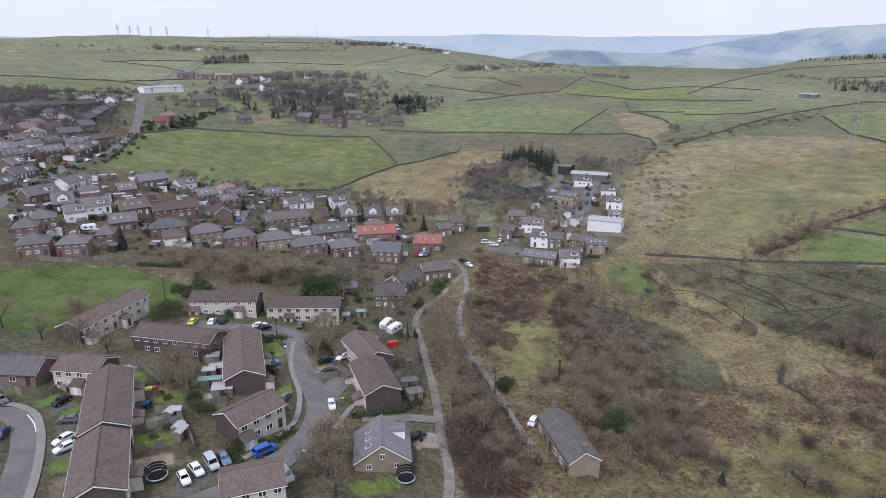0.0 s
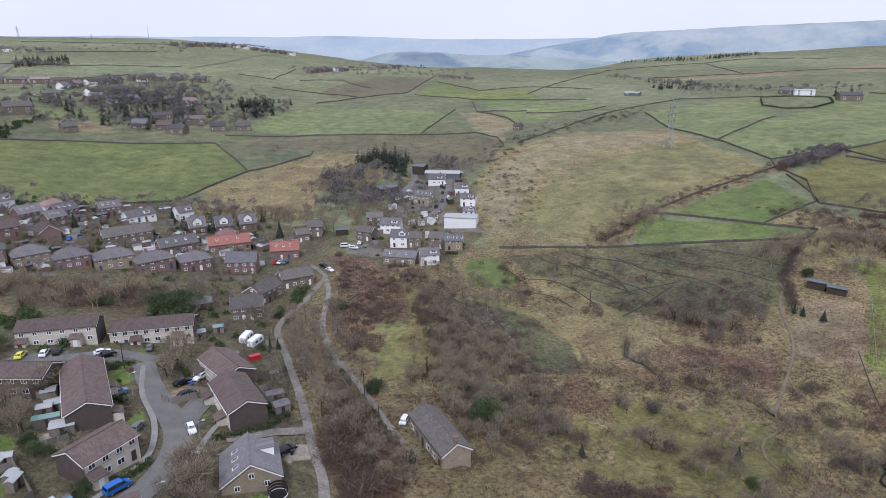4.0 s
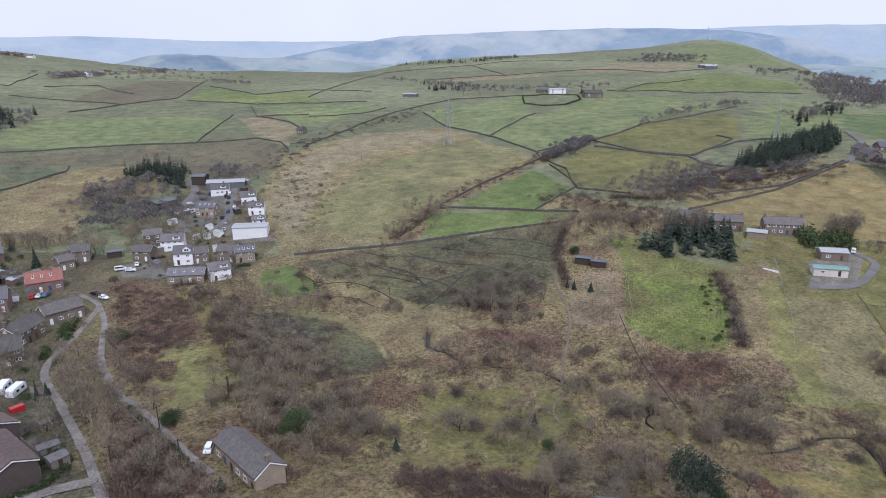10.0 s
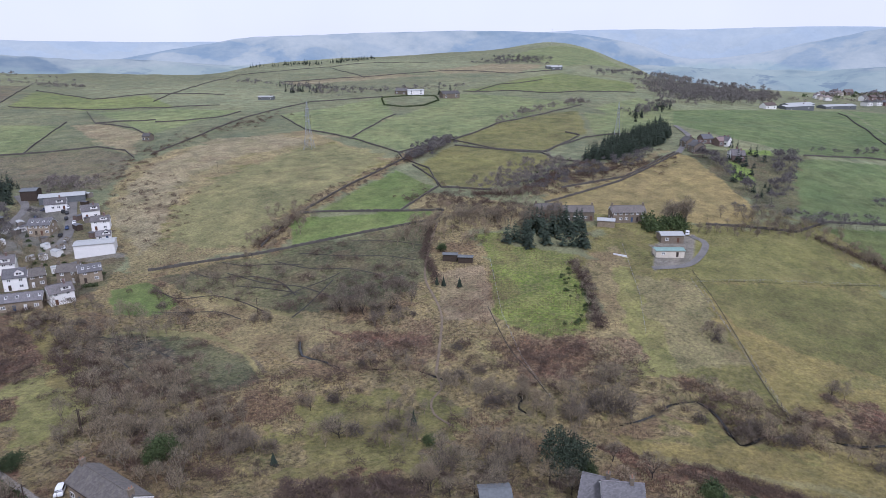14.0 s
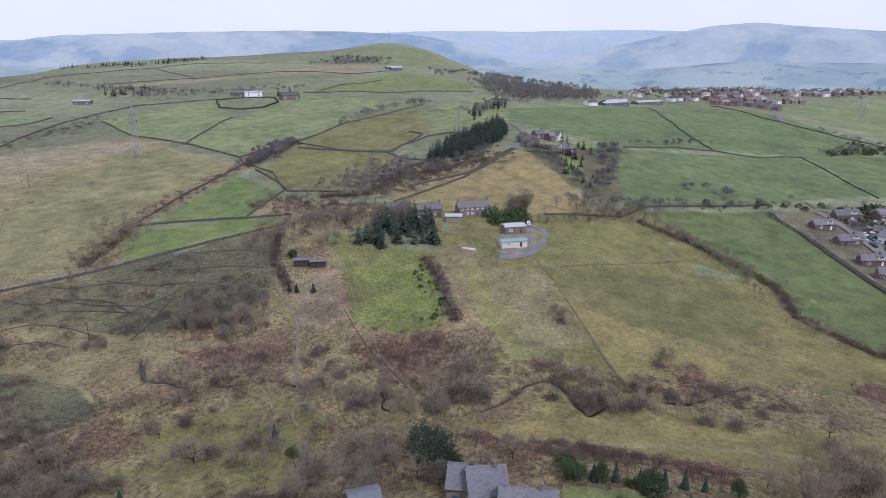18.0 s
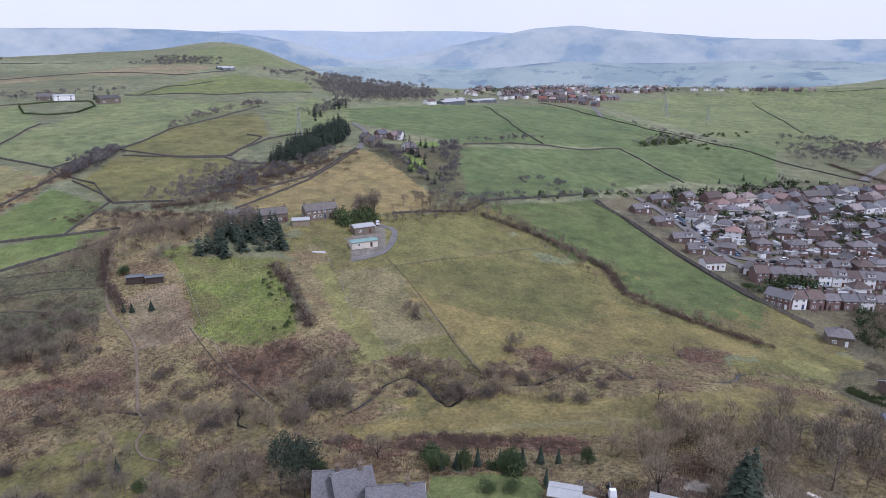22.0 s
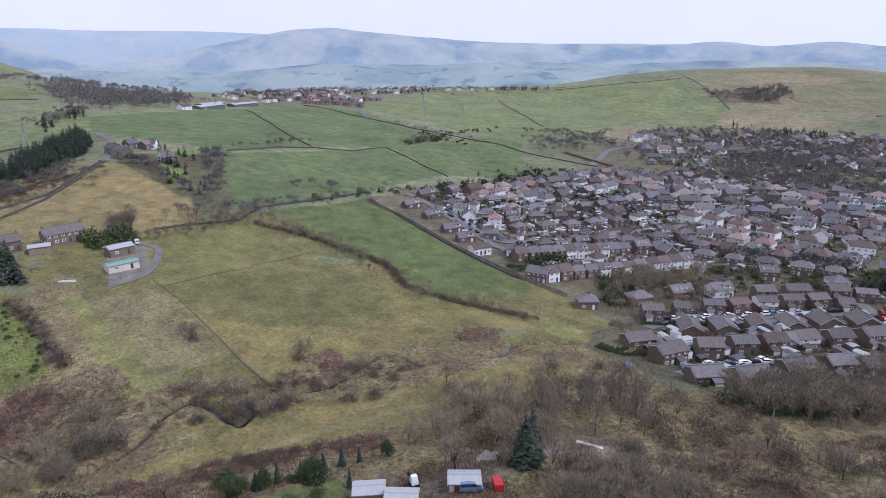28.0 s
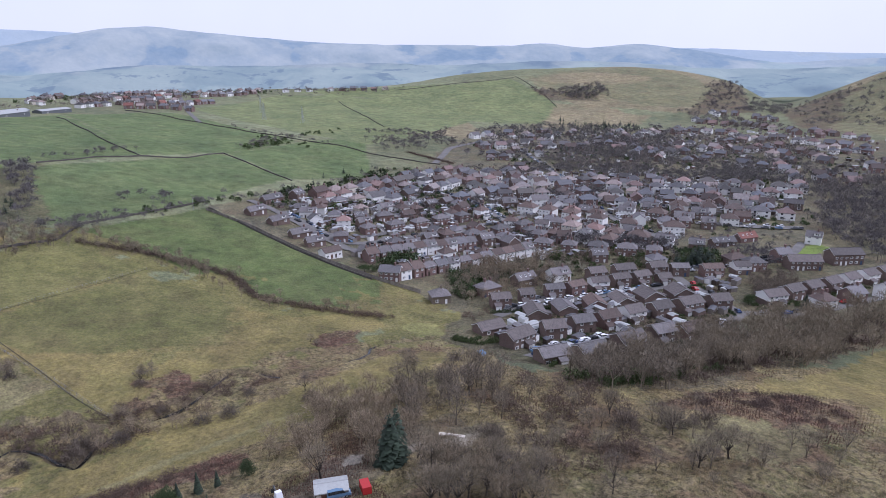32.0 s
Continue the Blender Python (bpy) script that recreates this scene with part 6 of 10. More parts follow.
            s = Solid()
            s.slab([(x - 0.3, y - c + 0.1, z - (c - 0.1) * sl + 0.09), (x + 0.3, y - c + 0.1, z - (c - 0.1) * sl + 0.09), (x + 0.3, y + c - 0.1, z + (c - 0.1) * sl + 0.09), (x - 0.3, y + c - 0.1, z + (c - 0.1) * sl + 0.09)], 0.02)
            part("pane", s.mesh("pane", GLASS), light)
    if style in ("bung2", "dormer", "white", "modern", "slate") and tier < 2 and pitch > 30:
        w, u0 = (1.6, 0.0) if style != "dormer" else (1.9, 0.0)
        x = L * 0.2 if style != "dormer" else 0
        y0, zt = -D / 2 * 0.85, H + rise * 0.72
        zb = H + rise * 0.15
        d = Solid().box((x - w, y0, zb), (x + w, -D / 2 * 0.25, zt))
        do = add("dormer", d.mesh("dormer", WHITE_RENDER))
        if style in ("dormer", "modern"):
            apex = zt + w * 0.8
            g = Solid().poly([(x - w, y0, zt), (x + w, y0, zt), (x, y0, apex)])
            g.slab([(x + w + 0.3, y0 - 0.25, zt - 0.2), (x + w + 0.3, 0, zt - 0.2), (x, 0, apex + 0.1), (x, y0 - 0.25, apex + 0.1)], 0.12, 1)
            g.slab([(x - w - 0.3, 0, zt - 0.2), (x - w - 0.3, y0 - 0.25, zt - 0.2), (x, y0 - 0.25, apex + 0.1), (x, 0, apex + 0.1)], 0.12, 1)
            part("dormer_roof", g.mesh("dormer_roof", WHITE_RENDER, roof), do)
        else:
            part("dormer_roof", Solid().box((x - w - 0.15, y0 - 0.2, zt), (x + w + 0.15, 0, zt + 0.14)).mesh("dormer_roof", roof), do)
        part("window", window_mesh(2.0, 1.1, True)[0], do, at=pose(x, y0, zb + 0.35))
    return root


PLOTS = []


# band of trees across the far town, kept free of houses, outlined to fit the camera's view
TREE_BAND = [(599, -250), (658, -393), (569, -384), (468, -457), (400, -394), (470, -319), (513, -241)]


def house(style, x, y, yaw, L, D, storeys, across=False):
    """Marks out a house; all are built together below."""
    if x > 380 and y < -120 and (inside(TREE_BAND, np.array([x]), np.array([y]))[0] or math.hypot(x, y) > 640 and int(x * 7 + y * 13) % 3 == 0):
        return
    if 155 < x < 300 and y < -70:
        L, D, storeys = L * 0.86, round(D * 1.68) / 2, storeys * 0.9
    elif 270 < x < 440 and -170 < y < 12 and 8 < L < 20:
        L, D, storeys = L * 0.78, round(D * 1.6) / 2, storeys * 0.9
    elif -260 < x < -10 and 205 < y < 420:
        storeys *= 0.86
    elif 25 < x < 100 and 250 < y < 345 and style != "whitef":
        L, D, storeys = L * 0.88, round(D * 1.7) / 2, storeys * 0.86
    PLOTS.append((math.hypot(x, y), style, x, y, yaw, L, D, storeys, across))
    a, b = math.cos(radians(yaw)), math.sin(radians(yaw))
    for u in np.linspace(-1, 1, max(2, int(L / D) + 1)):
        k = max(0, L / 2 - D / 2) * u
        TAKEN.append((x + a * k, y + b * k, D / 2 + 1.3))


def raise_houses():
    """The nearest 300 stand as houses of their own, the rest of the town as one body."""
    town, slots = Solid(), {}
    for n, (dist, style, x, y, yaw, L, D, storeys, across) in enumerate(sorted(PLOTS)):
        tier = 0 if dist < 190 else 1 if dist < 450 else 2
        L = round(L * 2) / 2 if tier == 0 else max(6, round(L / 2) * 2)
        twist = int(abs(x * 3 + y)) % 2 if tier < 2 else 0
        key = (style, L, D, storeys, across, tier, twist)
        a, b = math.cos(radians(yaw)), math.sin(radians(yaw))
        z = float(np.mean(terrain(*zip(*[(x + a * u * L / 2 - b * w * D / 2, y + b * u * L / 2 + a * w * D / 2) for u in (-1, 1) for w in (-1, 1)])))) + 0.1
        at = pose(x, y, z, 0, 0, yaw)
        if n >= 300:
            wall, upper, roof, pitch, hip = STYLES[style][:5]
            if roof in (DARK_TILE, BROWN_TILE, PINK_TILE):
                roof = (DARK_TILE, BROWN_TILE, PINK_TILE, STONE_SLATE, GREY_SLATE, DARK_TILE, FADED_TILE)[int(abs(x * 7 + y * 3)) % 7]
            H = 2.35 * storeys
            rise = D / 2 * math.tan(radians(pitch))
            one = gable_body(L, D, H, 0.01 if hip else rise)
            bits = [(one, wall), ((hip_roof if hip else gable_roof)(L, D, H, rise), roof)]
            panes = Solid()
            for side in (-1, 1):
                for u in (-0.3, 0.3):
                    for zz in (0.9, 3.4)[:int(storeys)]:
                        panes.box((L * u - 0.7, side * D / 2 - 0.06, zz), (L * u + 0.7, side * D / 2 + 0.06, zz + 1.2))
            bits.append((panes, GLASS))
            frames = Solid()
            if dist < 1300:
                for side in (-1, 1):
                    for u in (-0.3, 0.3):
                        for zz in (0.9, 3.4)[:int(storeys)]:
                            frames.box((L * u - 0.95, side * D / 2 - 0.04, zz - 0.2), (L * u + 0.95, side * D / 2 + 0.04, zz + 1.4))
                bits.append((frames, WHITE))
            bits.append((Solid().box((L * 0.3 - 0.4, -0.5, H + rise * 0.7), (L * 0.3 + 0.4, 0.5, H + rise + 1.2)), RED_BRICK))
            for solid, material in bits:
                k = len(town.v)
                town.v += [tuple(at @ Vector(p)) for p in solid.v]
                town.f += [tuple(k + i for i in f) for f in solid.f]
                town.s += [slots.setdefault(material, len(slots))] * len(solid.f)
        elif key in MODELS:
            copy_thing(MODELS[key], at)
        else:
            MODELS[key] = house_model(*key)
            MODELS[key].matrix_basis = at
    tagged(new("distant_houses", town.mesh("distant_houses", *slots)), "far rows of brick and rendered houses with grey and brown roofs", "houses", kind="stuff")


def terrace_row(style, gap, depth, storeys, line):
    """Houses at even steps along a street, a little uneven in place and turn."""
    rnd = random.Random(int(abs(line[0][0] * 3 + line[0][1])))
    mixes = {"unit": ["terr", "terr", "white", "brickt", "t70w", "redterr", "terr"], "hill": ["stone", "stone", "brick", "slategl", "white", "stone", "stoneg"], "mix": ["hip", "brick", "hipw", "white", "hipw", "hipp", "bung2", "b70", "hip", "hipw", "hipp", "bung2", "white", "brickt", "redterr", "b70w", "hips", "hipb", "hips", "hipf"], "lane": ["white", "bung2", "hipp", "redterr", "brick", "bung2", "white", "hip", "hips", "hipf"], "redmix": ["redterr", "redroof", "brickt", "hip", "terr", "white"]}
    for c, d in along(line, gap):
        if any(math.hypot(c.x - tx, c.y - ty) < tr + 3.5 for tx, ty, tr in TAKEN) and style not in ("terr", "unit"):
            continue
        if style not in ("terr", "unit") and rnd.random() < 0.06:
            continue
        st = rnd.choice(mixes[style]) if style in mixes else style
        tall = storeys if st not in ("bung2",) else 1.4
        jit = 0 if style in ("terr", "unit") else 1
        house(st, c.x + jit * rnd.uniform(-1, 1), c.y + jit * rnd.uniform(-1, 1), math.degrees(math.atan2(d.y, d.x)) + jit * rnd.uniform(-5, 5),
              gap + 0.3 if style in ("terr", "unit") else rnd.choice([10, 12]) if gap < 20 else 12, depth, tall)


house("t70", -93.8, 163.2, 76, 25.0, 8, 2)
house("t70", -67.0, 182.5, 0, 19.1, 8, 2)
house("t70", -43.4, 184.1, 0, 21.8, 8, 2)
house("t70d", -68.3, 150.4, -14, 21.8, 8, 2)
house("t70", -49.1, 140.6, 108, 25.0, 8.5, 2)
house("t70", -39.7, 114.2, 51, 11.0, 8, 2)
house("t70", -20.7, 152.3, -61, 14.6, 8, 2)
house("t70", -16.8, 135.1, -70, 16.1, 8, 2)
house("slate", -12.5, 108.3, 96, 9.9, 10.5, 1)
house("t70", -68.7, 115.1, 114, 24.4, 8.5, 2)
house("t70", -59.0, 93.1, 114, 18.1, 8.5, 2)
house("t70", -81.4, 130.4, -8, 10.4, 8, 2)
house("bungal", -97.9, 131.4, -5, 14.7, 8, 1)
house("t70", -32.7, 91.7, 19, 9.8, 8, 2)
house("cottage", 25.8, 117.6, -78, 17.5, 6.5, 1.5)
house("stone", -19.4, 207.6, 3, 9.6, 9, 2)
house("stone", -15.2, 225.4, 54, 11.2, 8, 2)
house("stone", -3.8, 242.3, 18, 11.3, 8, 1.5)
house("hip", -87.0, 258.9, 28, 11.9, 9, 2)
house("hipst", -73.1, 262.1, 24, 13.5, 9, 2)
house("hip", -58.4, 261.4, 28, 13.7, 9, 2)
house("hip", -43.8, 264.7, 22, 13.0, 9, 2)
house("brickt", -24.7, 262.4, -7, 11.5, 9, 2.4)
house("redroof", -32.6, 293.7, 11, 17.1, 8, 1.6)
house("redroof", -7.7, 280.2, -2, 12.1, 8, 1.6)
house("brick", -53.9, 288.8, 26, 16.9, 9, 1.6)
house("stone", -76.0, 297.6, 27, 19.3, 9, 2)
house("dormer", -50.0, 320.7, 20, 7.3, 9, 1.5)
house("dormer", -37.9, 324.5, 14, 7.6, 9, 1.5)
house("dormer", -26.6, 328.9, 9, 8.0, 9, 1.5)
house("brick", -93.6, 342.4, 28, 10.4, 8, 2)
house("white", -78.7, 335.7, 37, 14.3, 8, 1.3)
house("hip", -144.6, 215.2, 23, 10.1, 9, 2)
house("hip", -133.9, 221.0, 16, 10.4, 9, 2)
house("hip", -158.0, 242.4, 31, 9.3, 9, 2)
house("hip", -156.4, 230.1, 25, 8.8, 9, 2)
house("hip", -130.0, 236.0, 19, 6.5, 9, 2)
house("brick", -133.7, 256.9, 30, 10.4, 9, 1.7)
house("hip", -115.4, 257.5, 23, 13.1, 9, 2)
house("hipst", -100.6, 258.6, 31, 12.9, 9, 2)
house("redterr", -124.2, 286.7, 33, 19.7, 8.5, 2)
house("brownr", -140.2, 279.9, 39, 13.0, 9, 1.5)
house("white", -154.1, 273.3, 38, 12.8, 9, 1.5)
house("dormer", -164.5, 268.8, 31, 7.2, 9, 1.6)
house("bung2", -179.4, 276.9, 62, 13.9, 9, 1.5)
house("white", -181.5, 306.9, 85, 17.4, 9, 1.4)
house("bung2", -203.0, 286.0, 83, 14.5, 8, 1)
house("bung2", -207.6, 308.8, 86, 15.1, 8, 1)
house("brick", -156.6, 308.6, 40, 8.7, 9, 1.6)
house("brickt", -156.9, 337.1, 46, 14.7, 9, 1.6)
house("white", -141.6, 342.4, 54, 10.1, 8, 1.4)
house("brick", -109.9, 315.5, 45, 8.6, 8, 2)
house("brick", -224.9, 334.0, 55, 11.1, 8, 2)
house("brick", -218.5, 353.2, 69, 14.9, 8, 2)
house("bung2", -239.7, 410.6, 50, 13.8, 8, 1.5)
house("stone", -218.1, 407.8, 66, 13.1, 8, 2)
house("white", -223.2, 389.3, 53, 16.3, 8, 1.4)
house("bung2", -244.8, 376.6, 54, 15.3, 8, 1.4)
house("brick", -254.5, 462.1, 101, 21.6, 8, 1.8)
house("brick", -259.2, 482.0, 100, 19.5, 8, 1.8)
house("brick", -263.2, 499.6, 98, 16.4, 8, 1.8)
house("brick", -266.9, 517.6, 100, 20.8, 8, 1.8)
house("stone", -303.3, 461.2, 74, 25.2, 8, 2)
house("stone", -294.3, 486.8, 58, 24.1, 8, 2)
house("stone", -282.6, 507.6, 63, 23.6, 8, 2)
house("redroof", -215.5, 493.2, 28, 10.2, 8, 2)
house("stone", -216.7, 589.0, 31, 20.4, 12, 2.5)
house("whiteb", -273.6, 634.6, 56, 41.9, 10, 2)
house("white", -188.8, 705.3, 64, 20.0, 7, 2)
house("stone", -81.3, 580.2, 8, 15.0, 8, 2)
house("stone", -109.5, 594.3, 19, 15.4, 8, 2)
house("stone", -170.7, 725.5, 40, 20.6, 8, 2)
house("stone", -217.3, 668.0, 32, 11.3, 8, 2)
house("whitef", 79.0, 302.1, -25, 15.4, 9, 2)
house("white", 90.6, 331.1, -24, 9.0, 7, 2)
house("white", 92.5, 353.2, -11, 8.2, 7, 1.5)
house("modern", 86.7, 315.7, -21, 7.8, 6, 1)
house("stoneg", 69.2, 347.6, -38, 9.7, 8, 2)
house("modern", 44.7, 283.9, -22, 9.5, 9, 2.4)
house("stone", 50.8, 281.6, -9, 6.0, 8, 2)
house("stone", 61.3, 275.5, -32, 8.2, 8, 2.2)
house("stoneg", 67.1, 270.7, -13, 8.2, 8, 2)
house("stoneg", 40.9, 259.2, -25, 15.0, 8, 1.5)
house("white", 52.3, 255.3, -2, 9.8, 8, 2)
house("stone", 37.2, 319.2, -7, 9.8, 8, 2.3)
house("stone", 30.8, 298.6, -36, 9.1, 8, 2)
house("barn", 90.3, 391.4, -21, 22.0, 9, 1.1)
house("shed", 78.3, 405.1, -32, 7.6, 8, 2)
house("white", 83.7, 379.8, -18, 9.3, 7, 1.3)
house("stone", 6.3, 312.5, -8, 8.0, 8, 2)
house("shed", 51.2, 376.8, 35, 13.6, 8, 1)
house("stone", -0.1, 304.4, 17, 6.0, 7, 1.5)
house("shed", -34.8, 216.6, 7, 6.0, 6, 1)
house("shed", 19.5, 310.0, -4, 6.0, 5, 1)
house("stone", 252.0, 185.0, -41, 11.0, 7.5, 1.6)
house("stone", 260.0, 173.0, -46, 17.0, 7.5, 1.6)
house("stone", 276.0, 154.5, -43, 17.0, 8, 1.8)
house("stonelow", 262.7, 157.6, -60, 7.6, 6, 1)
house("shedst", 266.4, 126.8, -45, 9.7, 7, 1.2)
house("chalet", 250.6, 119.3, -46, 12.6, 5, 1)
house("stone", 426.1, 188.9, -65, 6.0, 7, 2)
house("brick", 464.0, 189.7, -24, 9.2, 7, 1.5)
house("white", 428.4, 165.6, -40, 6.0, 7, 1.5)
house("stone", 180.8, 506.7, -55, 6.0, 6, 1.5)
house("barn", 357.4, 639.3, -47, 16.4, 8, 1.3)
house("whiteb", 491.0, 546.9, -31, 17.4, 9, 2)
house("stone", 486.7, 563.4, -75, 17.0, 9, 1.5)
house("stone", 500.0, 501.7, -20, 20.8, 9, 2)
house("slategl", 95.2, 49.9, -52, 7.4, 9, 1.6)
house("slategl", 95.4, 54.7, -67, 6.4, 8, 1.4)
house("slategl", 93.3, 40.0, -66, 10.3, 8, 1.4)
house("shed", 81.4, 69.6, -40, 6.0, 4, 0.8)
house("barn", 806.2, 250.6, -20, 46.0, 14, 1.6)
house("barn", 899.0, 232.8, -29, 46.0, 14, 1.4)
house("white", 761.9, 264.3, -21, 15.2, 9, 1.5)
house("stone", 852.5, 377.1, -1, 18.4, 8, 2)
house("brick", 429.8, 191.8, -64, 6.0, 8, 2)
house("white", 466.1, 188.3, -89, 8.3, 8, 1.5)
house("brick", 427.9, 163.3, -55, 7.8, 8, 1.2)
house("b70", 203.9, -77.8, -79, 11.3, 9, 1.1)
house("b70", 184.9, -81.0, -70, 11.2, 9, 2)
house("b70", 192.6, -98.1, -95, 8.9, 9, 2)
house("b70g", 196.3, -111.7, -91, 8.7, 9, 2)
house("b70r", 197.9, -123.3, -84, 9.1, 9, 2)
house("b70w", 201.0, -136.3, -83, 9.5, 9, 2)
house("b70", 202.5, -149.9, -87, 10.3, 9, 2)
house("b70", 204.4, -164.7, -85, 11.3, 9, 2)
house("b70", 204.2, -179.3, -97, 10.3, 9, 2)
house("b70", 217.0, -102.2, -100, 9.3, 11, 1.2, True)
house("b70g", 218.6, -116.0, -94, 9.5, 11, 1.2, True)
house("b70r", 220.9, -131.1, -101, 8.8, 11, 1.2, True)
house("b70w", 220.7, -143.7, -92, 9.2, 11, 1.2, True)
house("b70", 223.1, -158.7, -88, 10.6, 11, 1.2, True)
house("b70", 222.5, -173.8, -94, 10.5, 11, 1.2, True)
house("b70", 233.6, -93.9, -96, 8.8, 8, 2)
house("b70", 236.5, -107.1, -97, 8.0, 8, 2)
house("b70g", 240.2, -122.1, -99, 9.4, 8, 2)
house("b70r", 241.5, -133.1, -80, 8.5, 8, 2)
house("b70w", 243.4, -145.9, -94, 8.4, 8, 2)
house("b70", 245.5, -158.5, -93, 8.3, 8, 2)
house("b70", 246.2, -169.8, -86, 9.2, 8, 2)
house("b70", 243.8, -180.8, -100, 7.9, 8, 1.3)
house("b70g", 163.1, -83.3, -87, 10.8, 9, 1.4)
house("b70g", 164.3, -97.6, -83, 12.2, 9, 1.4)
house("b70", 170.7, -115.2, -82, 10.8, 9, 2)
house("b70g", 176.2, -132.0, -87, 10.1, 9, 2)
house("b70r", 177.5, -145.0, -80, 11.1, 9, 1.6)
house("b70w", 203.0, -205.3, -90, 12.4, 9, 2)
house("b70", 206.4, -219.3, -83, 8.8, 9, 2)
house("b70", 208.2, -231.4, -84, 9.3, 9, 2)
house("b70", 210.3, -244.2, -81, 10.3, 9, 2)
house("b70w", 212.5, -257.5, -84, 9.3, 9, 2)
house("b70w", 214.2, -270.3, -84, 9.7, 9, 2)
house("b70", 216.1, -283.9, -84, 10.5, 9, 2)
house("b70g", 251.6, -195.2, -109, 8.9, 8, 2)
house("b70r", 245.7, -209.2, -102, 12.2, 8, 2)
house("b70w", 244.2, -224.8, -101, 9.9, 8, 2)
house("block", 241.3, -260.0, -109, 17.8, 10, 2)
house("block", 241.2, -286.1, -103, 19.4, 10, 2.6)
house("white", 276.2, -302.9, -141, 9.8, 9, 2)
house("redroof", 293.4, -270.9, -88, 14.2, 8, 1.2)
house("brick", 289.8, -251.7, -95, 17.1, 8, 1.2)
house("brickt", 281.2, -57.1, -119, 12.4, 9, 2)
house("t70w", 319.7, -33.3, -66, 14.1, 9, 1.5)
house("white", 319.7, -52.5, -119, 10.5, 9, 1.5)
house("hip", 347.3, -42.6, -99, 10.9, 9, 1.6)
house("stonehip", 246.9, -71.1, -92, 8.7, 9, 1.5)
house("white", 385.0, -32.2, -82, 9.3, 9, 1.3, True)
house("bung2", 429.0, -8.2, -56, 18.7, 9, 1.4)
house("bung2", 397.1, 2.4, -53, 15.9, 8, 1.3)
house("bung2", 379.4, -10.0, -54, 15.6, 8, 1.2)
house("bung2", 354.9, -20.8, -66, 15.0, 8, 1.2)
house("bung2", 339.5, -27.4, -74, 13.8, 8, 1.2)
house("hut", 107.0, -8.6, -93, 6.0, 4, 0.75)
house("hut2", 106.9, 10.2, -88, 6.0, 4, 0.75)
house("hut2", 102.6, 3.7, -95, 6.0, 4, 0.75)
house("shed", 181.1, 181.7, -53, 6.0, 3, 0.9)
house("shed", 184.1, 175.6, -53, 6.0, 3, 0.8)
house("barn", 894.4, 653.4, -38, 26.9, 12, 1.4)
house("barn", 884.5, 642.7, -30, 17.6, 12, 1.4)
house("stone", 437.9, 202.0, -120, 7.8, 8, 2)
house("stone", 426.2, 190.4, -130, 10.0, 8, 2)
house("brick", 463.4, 201.1, -34, 7.3, 8, 1.5)
terrace_row("unit", 6.2, 8, 1.9, [(282.7, -62.9), (293.0, -91.1), (308.0, -138.1)])
terrace_row("unit", 6.2, 8, 1.9, [(311.5, -53.1), (322.3, -87.3), (327.8, -112.0)])
terrace_row("hip", 15, 9, 2, [(354.3, -42.3), (370.2, -78.9), (387.0, -126.3)])
terrace_row("hipw", 15, 9, 2, [(376.7, -96.7), (395.3, -143.1)])
terrace_row("hip", 15, 9, 2, [(343.3, -120.1), (354.0, -158.2)])
terrace_row("lane", 15, 9, 1.7, [(397.2, -28.8), (391.4, -61.6), (396.5, -92.3)])
terrace_row("lane", 14, 9, 1.6, [(433.1, -17.1), (475.0, -67.1), (529.6, -134.1)])
terrace_row("lane", 14, 9, 1.6, [(433.1, -53.0), (461.5, -107.8), (495.1, -154.1)])
terrace_row("lane", 14, 9, 1.7, [(411.1, -64.9), (426.6, -115.9), (455.7, -174.1)])
terrace_row("hipw", 15, 9, 2.3, [(392.2, -177.0), (367.5, -196.4), (334.1, -218.0), (319.5, -240.3)])
terrace_row("mix", 14, 9, 2, [(363.2, -152.5), (342.7, -183.6), (308.6, -209.5), (289.6, -233.7)])
terrace_row("hip", 14, 9, 2, [(315.0, -151.6), (297.3, -177.3), (281.7, -202.5)])
terrace_row("mix", 15, 9, 2, [(524.1, -163.2), (531.3, -219.0), (547.2, -283.6)])
terrace_row("mix", 15, 9, 2, [(556.0, -240.6), (533.6, -276.7), (531.2, -328.9)])
terrace_row("mix", 14, 9, 2, [(479.0, -168.2), (474.0, -220.7), (472.3, -277.2)])
terrace_row("mix", 14, 9, 2, [(441.2, -164.0), (435.4, -207.8), (432.0, -259.1)])
terrace_row("mix", 14, 9, 2, [(415.8, -172.0), (409.1, -213.4), (399.6, -244.9)])
terrace_row("hipw", 15, 9, 2, [(485.6, -290.2), (460.8, -346.8), (419.9, -386.7), (396.0, -408.8)])
terrace_row("hipw", 15, 9, 2, [(449.9, -277.3), (421.9, -318.4), (391.6, -356.6), (372.3, -380.5)])
terrace_row("mix", 15, 9, 2, [(419.7, -261.6), (395.5, -299.4), (367.5, -330.8), (345.3, -354.3)])
terrace_row("hipw", 15, 9, 2, [(389.9, -248.2), (364.6, -276.8), (343.9, -306.0), (325.5, -330.6)])
terrace_row("mix", 15, 9, 2, [(361.8, -239.5), (339.9, -263.2), (326.2, -286.9)])
terrace_row("mix", 16, 10, 2, [(767.6, -269.1), (794.8, -326.3), (763.5, -361.0)])
terrace_row("mix", 16, 10, 2, [(699.0, -252.0), (697.0, -308.0), (673.7, -347.8)])
terrace_row("mix", 16, 10, 2, [(628.1, -239.2), (607.6, -301.1), (571.7, -359.8)])
terrace_row("mix", 16, 10, 2, [(673.7, -347.8), (628.9, -409.4), (576.2, -458.7)])
terrace_row("mix", 16, 10, 2, [(569.4, -371.6), (521.2, -422.7), (477.6, -469.6)])
